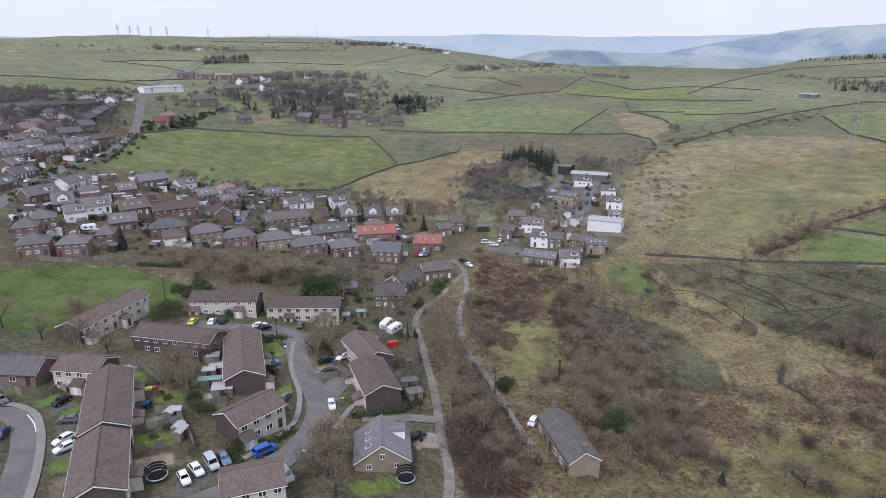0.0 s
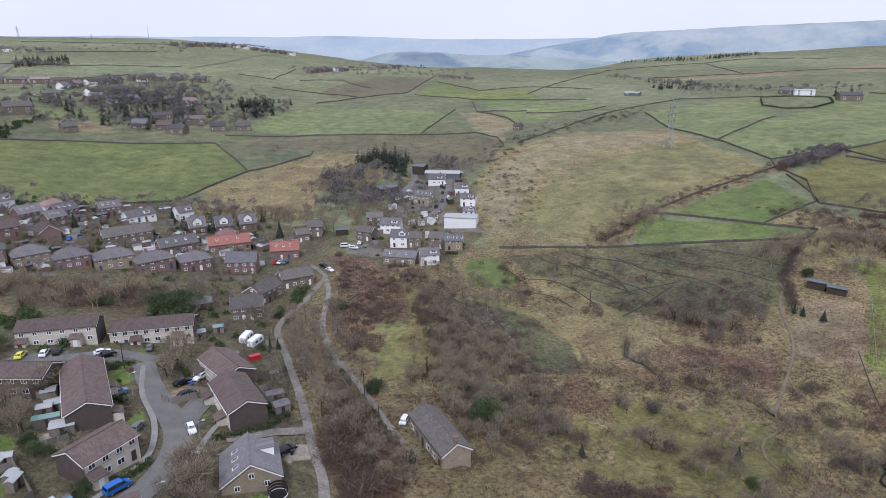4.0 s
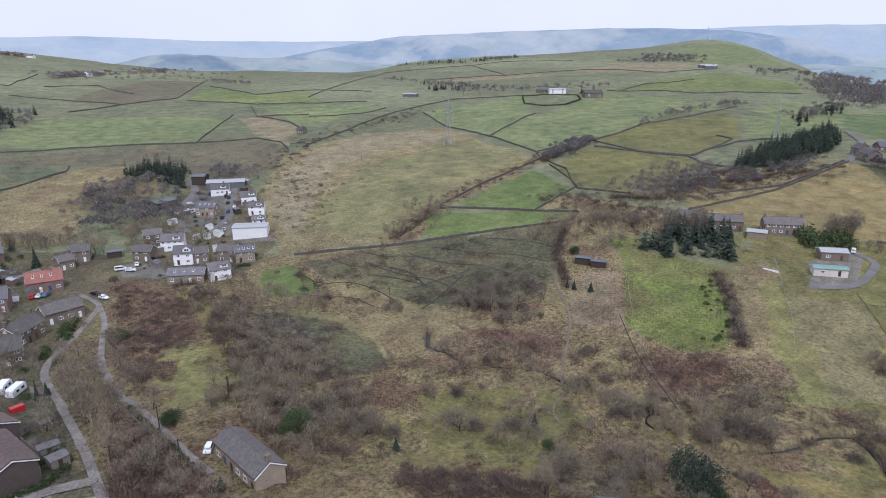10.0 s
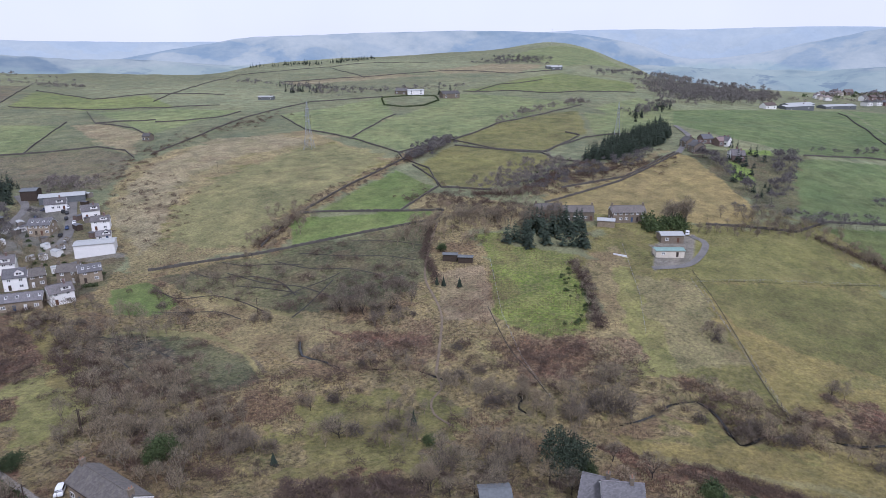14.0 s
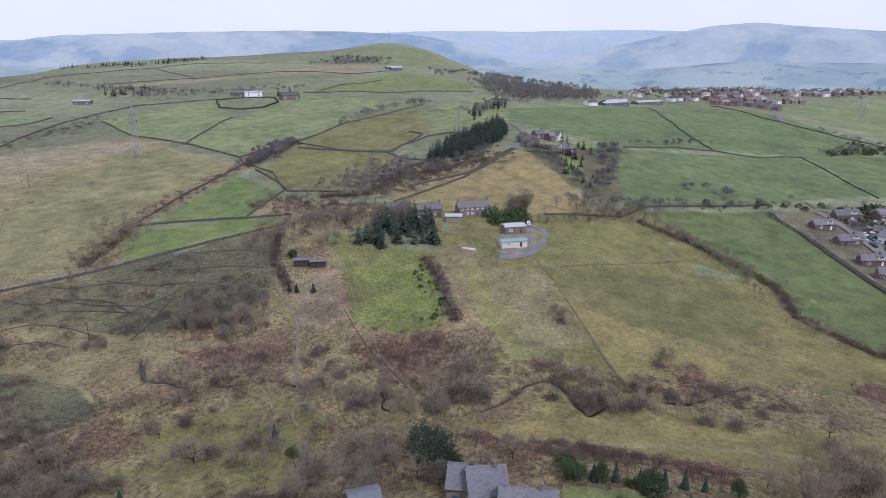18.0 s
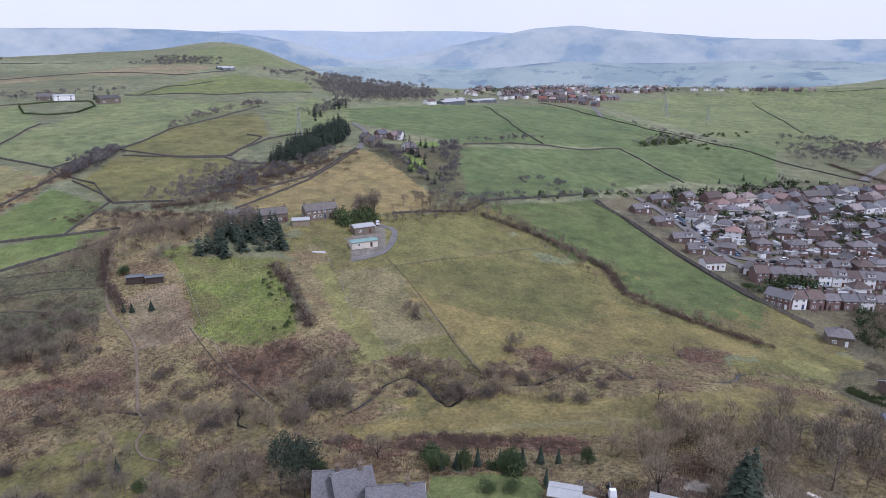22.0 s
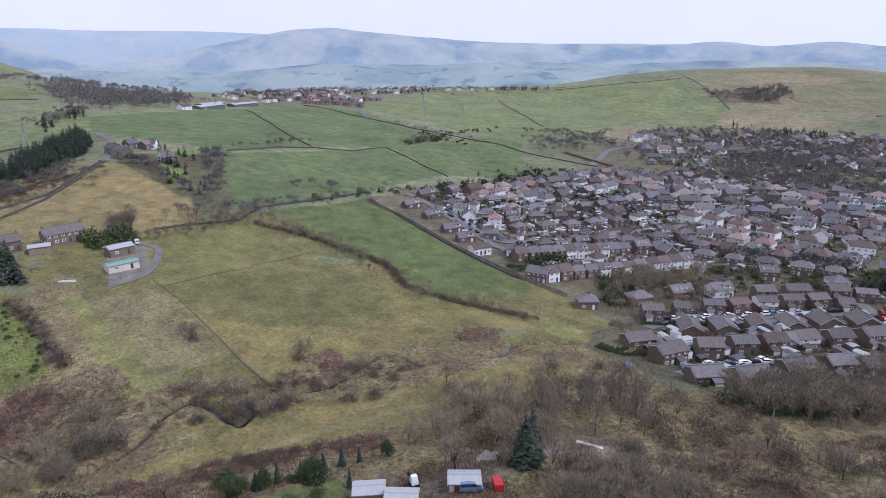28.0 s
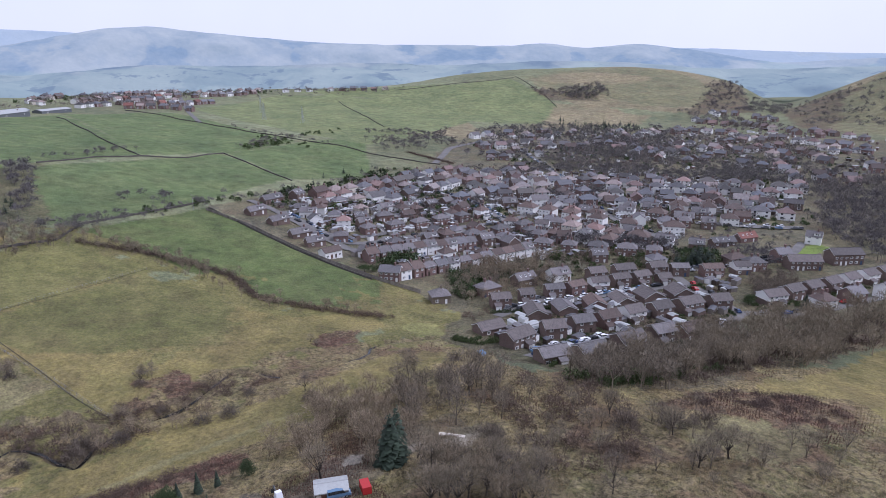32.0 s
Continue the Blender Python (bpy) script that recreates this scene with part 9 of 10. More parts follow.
def park(colour, kind, x, y, heading, fine=True):
    """A parked car."""
    prof, a, b, axle = SHAPES[kind]
    key = (colour, kind, fine)
    z = ground_z(x, y) + 0.2
    at = pose(x, y, z, 0, 0, heading)
    if key in BODIES:
        return copy_thing(BODIES[key], at)
    if kind not in KITS_CAR:
        KITS_CAR[kind] = car_kit(kind)
    glass, sides, wheel, rim, lamp = KITS_CAR[kind]
    root = tagged(new("car" if kind == "car" else "van"), f"{colour} parked {'hatchback car' if kind == 'car' else 'van'} with dark windows", kind, "parked vehicles")
    s = Solid()
    for (x0, z0, w0), (x1, z1, w1) in zip(prof, prof[1:]):
        s.poly([(x0, -w0, z0), (x0, w0, z0), (x1, w1, z1), (x1, -w1, z1)])
    for side in (-1, 1):
        low = [(px, side * pw, pz) for px, pz, pw in prof]
        s.poly(low[::side])
    s.poly([(prof[0][0], prof[0][2], prof[0][1]), (prof[0][0], -prof[0][2], prof[0][1]), (prof[-1][0], -prof[-1][2], prof[-1][1]), (prof[-1][0], prof[-1][2], prof[-1][1])])
    part("body", s.mesh("body", PAINTS[colour]), root)
    for g in glass:
        part("windscreen", g, root)
    for g in sides:
        part("side_window", g, root)
    for dx in (-axle, axle):
        for dy in (-0.74, 0.74):
            w = part("wheel", wheel, root, at=pose(dx, dy, 0.32))
            if fine:
                part("rim", rim, w)
    for dy in (-0.55, 0.55) if fine else ():
        part("headlight", lamp, root, at=pose(2.1 if kind == "car" else 2.33, dy, 0.62))
    root.matrix_basis = at
    BODIES[key] = root


def park_along(line, n, offset):
    """Cars left here and there along a street."""
    rnd = random.Random(int(abs(line[0][0]) * 5 + n))
    pts = along(line, 1.0)
    for i in range(n):
        c, d = pts[int((i + rnd.uniform(0.1, 0.9)) / n * (len(pts) - 1))]
        s = rnd.choice((-1, 1)) * offset
        park(rnd.choice(["white", "black", "grey", "silver", "blue", "navy", "red", "white", "grey"]), "car", c.x - d.y * s, c.y + d.x * s, math.degrees(math.atan2(d.y, d.x)) + rnd.choice((0, 180)), False)


def far_cars(n, offset, line):
    """Cars along a far street, too many and too small to tell apart."""
    rnd = random.Random(int(abs(line[0][0]) * 3 + n))
    pts = along(line, 1.0)
    s, paints = Solid(), list(PAINTS.values())
    for i in range(n):
        c, d = pts[int((i + rnd.uniform(0.1, 0.9)) / n * (len(pts) - 1))]
        off = rnd.choice((-1, 1)) * offset
        at = pose(c.x - d.y * off, c.y + d.x * off, ground_z(c.x - d.y * off, c.y + d.x * off) + 0.4, 0, 0, math.degrees(math.atan2(d.y, d.x)))
        one = Solid().stack([(-2.1, -0.85, 2.1, 0.85, 0.2), (-2.1, -0.85, 2.1, 0.85, 0.85), (-1.9, -0.8, 1.3, 0.8, 0.95)], rnd.choice((0, 0, 0, 1, 2, 3, 5, 2, 1, 8)))
        one.stack([(-1.8, -0.78, 1.0, 0.78, 0.95), (-1.4, -0.64, 0.4, 0.64, 1.42)], 9)
        one.box((-1.35, -0.62, 1.42), (0.35, 0.62, 1.48), one.s[0])
        k = len(s.v)
        s.v += [tuple(at @ Vector(p)) for p in one.v]
        s.f += [tuple(k + j for j in f) for f in one.f]
        s.s += one.s
    tagged(new("distant_cars", s.mesh("distant_cars", *paints, GLASS)), "small parked cars along a far street", "cars", kind="stuff")


def utility_pole(x, y, h=8.0):
    root = tagged(new("utility_pole"), "tall dark timber telegraph pole", "pole", "telegraph poles")
    root.matrix_basis = pose(x, y, ground_z(x, y))
    part("post", Solid().tube((0, 0, -0.5), (0, 0, h), 0.15, 0.1, 8).mesh("post", DARK_WOOD), root)
    part("crossarm", Solid().box((-0.7, -0.06, h - 0.5), (0.7, 0.06, h - 0.38)).mesh("crossarm", DARK_WOOD), root)


def street_lamp(x, y, h=6.0):
    root = tagged(new("street_lamp"), "slim grey steel street lamp", "street lamp", "street lamps")
    root.matrix_basis = pose(x, y, ground_z(x, y))
    part("column", Solid().tube((0, 0, -0.3), (0, 0, h), 0.09, 0.05, 8).mesh("column", STEEL), root)
    arm = part("arm", Solid().tube((0, 0, h - 0.05), (0.9, 0, h + 0.15), 0.04, 0.04, 6).mesh("arm", STEEL), root)
    part("lantern", Solid().stack([(0.7, -0.12, 1.3, 0.12, h + 0.12), (0.75, -0.16, 1.35, 0.16, h + 0.2), (0.8, -0.08, 1.25, 0.08, h + 0.3)]).mesh("lantern", LAMP_GLASS), arm)


PYLONS = []


def pylon(x, y, h=34.0):
    """A lattice tower with three pairs of arms."""
    f = h / 34
    at = pose(x, y, ground_z(x, y), 0, 0, 35) @ Matrix.Diagonal((f, f, f, 1))
    if PYLONS:
        ob = copy_thing(PYLONS[0], pose(x, y, ground_z(x, y), 0, 0, 35))
        ob.scale = (f, f, f)
        return
    root = tagged(new("pylon"), "grey steel lattice electricity pylon", "pylon", "pylons")
    wide = [(0, 3.2), (12, 1.7), (20, 1.0), (27, 0.8), (34, 0.12)]
    for sx in (-1, 1):
        for sy in (-1, 1):
            s = Solid()
            for (z0, w0), (z1, w1) in zip(wide, wide[1:]):
                s.tube((sx * w0, sy * w0, z0), (sx * w1, sy * w1, z1), 0.14, 0.12, 4, caps=False)
            part("leg", s.mesh("leg", STEEL), root)
    zs = [0, 5, 9.5, 13, 16, 19, 22, 25, 28]
    hw = [float(np.interp(z, [p[0] for p in wide], [p[1] for p in wide])) for z in zs]
    for (ax, ay), (bx, by) in (((-1, -1), (1, -1)), ((1, -1), (1, 1)), ((1, 1), (-1, 1)), ((-1, 1), (-1, -1))):
        s = Solid()
        for k in range(len(zs) - 1):
            for u, v in ((0, 1), (1, 0)):
                s.tube((ax * hw[k + u], ay * hw[k + u], zs[k + u]), (bx * hw[k + v], by * hw[k + v], zs[k + v]), 0.07, 0.07, 3)
        part("bracing", s.mesh("bracing", STEEL), root)
    for z, reach in ((20, 5.0), (24.5, 6.0), (29, 4.2)):
        for sx in (-1, 1):
            s = Solid().stack([(-0.35, -0.35, 0.35, 0.35, 0), (-0.06, -0.06, 0.06, 0.06, reach)])
            s.v = [(sx * p[2], p[1], z + p[0]) for p in s.v]
            arm = part("crossarm", s.mesh("crossarm", STEEL), root)
            part("insulator", Solid().tube((sx * (reach - 0.1), 0, z - 2.2), (sx * (reach - 0.1), 0, z), 0.12, 0.12, 6).mesh("insulator", DARK_WOOD), arm)
    root.matrix_basis = at
    PYLONS.append(root)


def mast(x, y, h=45.0):
    root = tagged(new("radio_mast"), "thin radio mast on the hilltop", "mast")
    root.matrix_basis = pose(x, y, ground_z(x, y))
    part("column", Solid().tube((0, 0, -1), (0, 0, h), 0.5, 0.25, 6).mesh("column", STEEL), root)


def garden_shed(x, y, yaw=0.0, L=2.6, D=2.0, roof="pale", label=""):
    looks = {"pale": (PALE_ROOF, "small garden shed with a pale roof"), "dark": (DARK_TILE, "small dark garden shed"), "green": (GREEN_ROOF, "garden shed with green felt roof")}
    root = tagged(new("garden_shed"), label or looks[roof][1], "shed", "garden sheds")
    root.matrix_basis = pose(x, y, ground_z(x, y) + 0.05, 0, 0, yaw)
    part("wall", gable_body(L, D, 1.9, 0.35, 0.8).mesh("wall", FENCE_WOOD), root)
    part("roof", gable_roof(L, D, 1.9, 0.35, 0.15, 0.12, 0.06).mesh("roof", looks[roof][0]), root)
    part("door", Solid().box((-0.4, -D / 2 - 0.04, 0), (0.4, -D / 2 + 0.01, 1.75)).mesh("door", DARK_WOOD), root)


def caravan(x, y, yaw):
    root = tagged(new("caravan"), "white touring caravan with dark windows", "caravan")
    root.matrix_basis = pose(x, y, ground_z(x, y) + 0.1, 0, 0, yaw)
    s = Solid().stack([(-2.6, -1.05, 2.6, 1.05, 0.4), (-2.75, -1.1, 2.75, 1.1, 1.1), (-2.6, -1.08, 2.6, 1.08, 2.1), (-2.1, -0.95, 2.1, 0.95, 2.5)])
    part("body", s.mesh("body", PAINTS["white"]), root)
    for sy in (-1, 1):
        for dx in (-1.5, 0.6):
            part("window", Solid().box((dx, min(sy * 1.07, sy * 1.12), 1.2), (dx + 1.1, max(sy * 1.07, sy * 1.12), 1.8)).mesh("window", GLASS), root)
        w = part("wheel", Solid().tube((0, -0.1, 0), (0, 0.1, 0), 0.3, 0.3, 10).mesh("wheel", TYRE), root, at=pose(0, sy * 0.95, 0.3))


def trampoline(x, y):
    root = tagged(new("trampoline"), "round black trampoline with a netting wall", "trampoline")
    root.matrix_basis = pose(x, y, ground_z(x, y) + 0.1)
    part("mat", Solid().tube((0, 0, 0.7), (0, 0, 0.74), 1.5, 1.5, 20).mesh("mat", TYRE), root)
    ring = Solid()
    for k in range(20):
        a, b = 2 * math.pi * k / 20, 2 * math.pi * (k + 1) / 20
        ring.poly([(1.5 * math.cos(a), 1.5 * math.sin(a), 0.76), (1.5 * math.cos(b), 1.5 * math.sin(b), 0.76), (1.8 * math.cos(b), 1.8 * math.sin(b), 0.72), (1.8 * math.cos(a), 1.8 * math.sin(a), 0.72)])
    part("pad", ring.mesh("pad", PAINTS["silver"]), root)
    for k in range(6):
        a = 2 * math.pi * k / 6
        part("pole", Solid().tube((1.7 * math.cos(a), 1.7 * math.sin(a), 0), (1.7 * math.cos(a), 1.7 * math.sin(a), 2.4), 0.04, 0.04, 6).mesh("pole", TYRE), root)
    net = Solid()
    for k in range(20):
        a, b = 2 * math.pi * k / 20, 2 * math.pi * (k + 1) / 20
        for zz in (0.9, 1.5, 2.1):
            net.poly([(1.66 * math.cos(a), 1.66 * math.sin(a), zz), (1.66 * math.cos(b), 1.66 * math.sin(b), zz), (1.66 * math.cos(b), 1.66 * math.sin(b), zz + 0.4), (1.66 * math.cos(a), 1.66 * math.sin(a), zz + 0.4)])
    part("net", net.mesh("net", TYRE), root)


def wheelie_bin(x, y, colour="blue"):
    root = tagged(new("wheelie_bin"), f"{colour} plastic wheelie bin", "bin", "wheelie bins")
    root.matrix_basis = pose(x, y, ground_z(x, y) + 0.1)
    part("body", Solid().stack([(-0.22, -0.25, 0.22, 0.25, 0), (-0.28, -0.33, 0.28, 0.33, 1.0)]).mesh("body", PAINTS[colour]), root)
    part("lid", Solid().box((-0.3, -0.36, 1.0), (0.3, 0.36, 1.07)).mesh("lid", PAINTS[colour]), root)


def plank(x, y, yaw, length, width, height, material, name, label):
    """Building material or a slab lying on the ground."""
    s = Solid().stack([(-length / 2, -width / 2, length / 2, width / 2, -0.3), (-length / 2, -width / 2, length / 2, width / 2, height)])
    tagged(new(name, s.mesh(name, material)), label, name.replace("_", " ")).matrix_basis = pose(x, y, ground_z(x, y) + 0.05, 0, 0, yaw)


def excavator(x, y, yaw):
    root = tagged(new("excavator"), "small white and grey digger on a building plot", "digger")
    root.matrix_basis = pose(x, y, ground_z(x, y) + 0.1, 0, 0, yaw)
    for dy in (-0.7, 0.7):
        part("track", Solid().stack([(-1.0, dy - 0.2, 1.0, dy + 0.2, 0), (-1.25, dy - 0.2, 1.25, dy + 0.2, 0.3), (-1.0, dy - 0.2, 1.0, dy + 0.2, 0.6)]).mesh("track", TYRE), root)
    part("cab", Solid().stack([(-0.9, -0.7, 0.4, 0.7, 0.62), (-0.9, -0.7, 0.4, 0.7, 1.2), (-0.6, -0.6, 0.3, 0.6, 2.4)]).mesh("cab", PAINTS["white"]), root)
    part("boom", Solid().tube((0.4, 0, 1.0), (2.0, 0, 2.4), 0.16, 0.13, 6).mesh("boom", PAINTS["grey"]), root)
    part("dipper", Solid().tube((2.0, 0, 2.4), (2.9, 0, 1.0), 0.12, 0.1, 6).mesh("dipper", PAINTS["grey"]), root)
    part("bucket", Solid().stack([(2.6, -0.3, 3.1, 0.3, 0.4), (2.7, -0.3, 3.2, 0.3, 1.0)]).mesh("bucket", TYRE), root)


PANEL = Solid().box((0, -0.03, 0.1), (1.86, 0.03, 1.85)).mesh("panel", FENCE_WOOD)
POST = Solid().box((-0.05, -0.06, -0.4), (0.05, 0.06, 1.95)).mesh("post", FENCE_WOOD)


def garden_fence(line):
    root = tagged(new("garden_fence"), "weathered timber panel fence round a back garden", "fence", "garden fences")
    pts = along(line, 1.9)
    for (a, d), (b, _) in zip(pts, pts[1:]):
        za, zb = ground_z(a.x, a.y), ground_z(b.x, b.y)
        yaw = math.degrees(math.atan2(d.y, d.x))
        part("panel", PANEL, root, at=pose(a.x, a.y, min(za, zb), 0, 0, yaw))
        part("post", POST, root, at=pose(a.x, a.y, za, 0, 0, yaw))


def clipped_hedge(line, h=1.6, w=1.2):
    """A garden hedge: a body of small leaves."""
    rnd = np.random.default_rng(int(abs(line[0][0]) * 3 + 2))
    pts = along(line, 0.55)
    x = np.array([c.x for c, _ in pts]) + rnd.normal(0, 0.1, len(pts))
    y = np.array([c.y for c, _ in pts]) + rnd.normal(0, 0.1, len(pts))
    vs, ts, n = [], [], 0
    z = terrain(x, y)
    for i in range(len(x)):
        v, t = HEDGE_BITS[i % 4]
        vs.append(v * np.array([w * 0.62, w * 0.62, h * 0.95]) + np.array([x[i], y[i], z[i] - 0.05]))
        ts.append(t + n)
        n += len(v)
    tagged(new("clipped_hedge", fast_mesh("clipped_hedge", np.concatenate(vs), np.concatenate(ts), [LEAF])), "clipped green garden hedge", "hedge", "garden hedges")


HEDGE_BITS = [leaf_heap(np.random.default_rng(120 + k), 60, 0.3, 0.16, 1.0) for k in range(4)]
park("white", "car", -73.2, 106.3, -118)
park("white", "car", -71.4, 103.6, -126)
park("black", "car", -81.8, 120.4, -110)
park("grey", "car", -76.2, 113.3, -174)
park("navy", "car", -85.7, 107.4, 101)
park("grey", "car", -94.2, 119.6, -32)
park("white", "car", -46.3, 95.9, -55)
park("white", "car", -45.1, 98.5, -49)
park("silver", "van", -43.2, 100.8, -53)
park("steelblue", "car", -41.4, 102.3, -54)
park("yellow", "car", -72.5, 169.4, 87)
park("white", "car", -67.5, 170.6, 91)
park("black", "car", -64.8, 171.7, 92)
park("white", "car", -25.6, 126.4, -73)
park("white", "car", -24.1, 114.7, 69)
park("blue", "van", -34.8, 105.9, 42)
park("silver", "van", -29.2, 98.6, -50)
park("red", "car", -30.3, 96.6, -45)
park("grey", "car", -37.4, 94.1, 62)
park("black", "car", -28.9, 143.3, 36)
park("white", "car", -27.2, 153.3, -124)
park("black", "car", -31.0, 149.9, 39)
park("white", "car", -53.9, 170.7, 17)
park("steelblue", "car", -58.6, 161.9, 56)
park("grey", "car", -43.1, 174.8, 92)
park("black", "car", -6.2, 116.5, 32)
park("grey", "car", -41.5, 102.4, -53)
park("grey", "car", -36.2, 127.7, 75)
park("black", "car", 8.0, 261.9, -49)
park("white", "car", 10.2, 255.6, -61)
park("white", "car", 20.0, 127.9, 64)
park("red", "car", -11.9, 270.7, 61)
park("white", "car", -9.8, 270.8, 61)
park("steelblue", "car", -7.8, 270.9, 60)
park("white", "van", 19.5, 288.6, -5)
park("white", "car", 26.4, 291.6, 76)
park("black", "car", -52.2, 169.2, 31)
park("steelblue", "car", -43.7, 144.5, 36)
park("white", "van", 278.5, 124.4, 26)
park("steelblue", "van", 105.3, -9.8, -89)
park("white", "car", 181.2, -92.9, -67)
park("grey", "car", 182.3, -100.0, -62)
park("white", "car", 187.0, -113.8, -74)
park_along([(-195.7, 282.8), (-203.5, 342.4), (-208.9, 403.1), (-220.6, 458.6)], 10, 2.2)
park_along([(-95.7, 291.2), (-100.7, 324.5)], 5, 1.8)
park_along([(68.4, 321.0), (80.0, 345.1), (92.7, 383.7)], 6, 2)
park_along([(171.2, -83.9), (180.7, -110.1), (180.0, -134.9), (185.8, -169.4)], 9, 2.2)
park_along([(192.6, -186.0), (187.1, -200.3), (191.8, -234.5), (195.9, -267.8)], 9, 2.2)
far_cars(18, 2.0, [(404.2, -15.4), (382.0, -25.7), (358.7, -34.9), (340.8, -46.8)])
far_cars(16, 2.2, [(341.2, -53.1), (348.3, -74.0), (369.2, -114.9), (376.4, -155.9)])
far_cars(14, 2.4, [(303.5, -322.6), (323.2, -288.7), (335.6, -268.5)])
park_along([(195.8, -180.5), (214.3, -187.5), (240.3, -189.6)], 6, 2.0)
park_along([(223.9, -91.3), (233.0, -105.2), (243.2, -126.3)], 5, 2.0)
utility_pole(-88.2, 187.7, 7.5)
utility_pole(-46.3, 160.6, 7)
utility_pole(12.1, 139.8, 7)
utility_pole(13.5, 122.7, 7)
utility_pole(30.3, 152.1, 6)
utility_pole(1.5, 125.5, 7)
utility_pole(174.5, 379.2, 7)
utility_pole(101.4, 200.7, 6)
utility_pole(30.2, 152.9, 6)
street_lamp(-22.8, 119.6, 6)
street_lamp(-40.8, 144.4, 5.5)
street_lamp(-89.2, 142.3, 5.5)
street_lamp(-26.5, 98.5, 6)
street_lamp(399.8, 37.9, 9)
pylon(250.5, 393.3, 33)
pylon(432.2, 255.0, 27)
pylon(887.1, -16.7, 24)
pylon(887.3, -66.1, 22)
pylon(984.3, -14.9, 24)
pylon(-473.2, 1352.8, 27)
pylon(-541.2, 1316.2, 27)
pylon(-565.0, 1299.7, 27)
pylon(-580.3, 1280.2, 27)
pylon(-590.2, 1266.9, 27)
pylon(-618.5, 1277.3, 27)
pylon(-366.1, 1405.8, 18)
mast(1321.4, 974.2, 34)
mast(-281.7, 1500.8, 34)
garden_shed(-54.7, 138.5, 20, 4, 3, "pale")
garden_shed(-50.2, 128.4, 10, 4.5, 3.5, "pale")
garden_shed(-54.2, 131.7, 10, 5, 2, "green")
garden_shed(-58.0, 144.7, 10, 3, 3, "pale")
garden_shed(-57.1, 116.6, 80, 2.5, 2, "pale")
garden_shed(-52.1, 109.5, 80, 3, 1.5, "pale")
garden_shed(-31.6, 186.2, 10, 3, 3, "pale")
garden_shed(-9.0, 140.7, 10, 4, 2.5, "dark")
garden_shed(-7.5, 134.9, 20, 3.5, 3, "dark")
garden_shed(-9.5, 153.1, 10, 2, 2, "pale")
garden_shed(-20.7, 166.2, 30, 3, 2, "dark")
garden_shed(-113.7, 241.2, 10, 3, 2, "pale")
garden_shed(-128.0, 327.7, 10, 4, 3, "dark")
caravan(-15.5, 178.7, 60)
caravan(-18.3, 182.4, 70)
caravan(-143.2, 247.7, 20)
trampoline(-7.5, 101.2)
trampoline(-51.1, 96.2)
wheelie_bin(-64.4, 120.4)
wheelie_bin(-63.8, 120.9)
wheelie_bin(-63.4, 121.4, "black")
wheelie_bin(-28.8, 149.4)
wheelie_bin(-5.2, 115.6, "black")
wheelie_bin(-24.9, 141.0, "black")
plank(-67.1, 128.3, 30, 1.6, 1.2, 0.5, PAINTS["yellow"], "play_house", "yellow plastic garden play house")
plank(-66.1, 128.9, 60, 1.4, 1.0, 0.4, PAINTS["red"], "play_slide", "bright red plastic garden toy")
plank(-15.1, 166.8, 20, 3, 1.6, 1.3, PAINTS["red"], "trailer", "red covered trailer on a driveway")
# A stack of planks, built as one box under a single beam's name.
plank(120.1, -37.3, 60, 6, 0.9, 0.4, CREAM_RENDER, "timber_beam", "long pale stack of planks lying on bare ground")
plank(105.9, -15.1, 5, 3, 1.8, 1.3, PAINTS["red"], "skip", "red skip beside the sheds")
plank(177.6, -66.2, 10, 6, 2, 0.15, PAINTS["steelblue"], "tarpaulin", "blue tarpaulin on the ground")
plank(235.2, 133.4, 100, 6, 0.4, 0.6, PAINTS["white"], "white_gate", "white gate in a field fence")
excavator(109.6, 1.4, 20)
garden_fence([(-75.9, 141.1), (-70.8, 136.4), (-65.0, 130.7)])
garden_fence([(-61.6, 110.4), (-58.3, 113.0), (-54.5, 115.5)])
garden_fence([(-58.4, 103.5), (-55.6, 105.6), (-52.7, 107.4)])
garden_fence([(-64.3, 116.2), (-61.1, 118.1), (-57.4, 119.8)])
garden_fence([(-54.6, 115.7), (-51.0, 110.4), (-47.9, 105.4), (-48.5, 103.9)])
garden_fence([(-55.1, 96.3), (-52.9, 97.8), (-50.8, 99.2)])
garden_fence([(-52.9, 121.5), (-49.6, 123.7), (-46.6, 125.9)])
garden_fence([(-83.0, 136.5), (-78.8, 140.1), (-73.6, 139.2)])
garden_fence([(-106.8, 138.2), (-100.7, 141.5), (-93.6, 141.1)])
garden_fence([(-14.6, 151.2), (-10.4, 156.0), (-8.4, 160.5)])
garden_fence([(-12.7, 144.6), (-9.7, 147.3)])
garden_fence([(-60.5, 144.3), (-55.4, 141.7), (-52.6, 137.3)])
garden_fence([(-33.9, 141.0), (-31.5, 139.3), (-26.4, 141.9)])
garden_fence([(-34.0, 188.9), (-27.5, 194.3), (-24.3, 199.6)])
garden_fence([(-12.6, 178.3), (-8.1, 174.2)])
garden_fence([(-139.5, 208.6), (-129.5, 211.2), (-121.4, 218.2)])
garden_fence([(-114.8, 237.2), (-101.7, 239.6), (-88.1, 245.1)])
garden_fence([(-43.4, 248.1), (-32.0, 249.1), (-20.5, 250.5)])
garden_fence([(400.2, 30.9), (366.1, 3.8), (325.7, -20.9), (300.7, -37.9)])
garden_fence([(300.7, -37.9), (277.2, -53.0), (258.5, -65.8)])
clipped_hedge([(-20.6, 122.5), (-15.5, 124.1), (-10.4, 126.6), (-5.8, 132.1)])
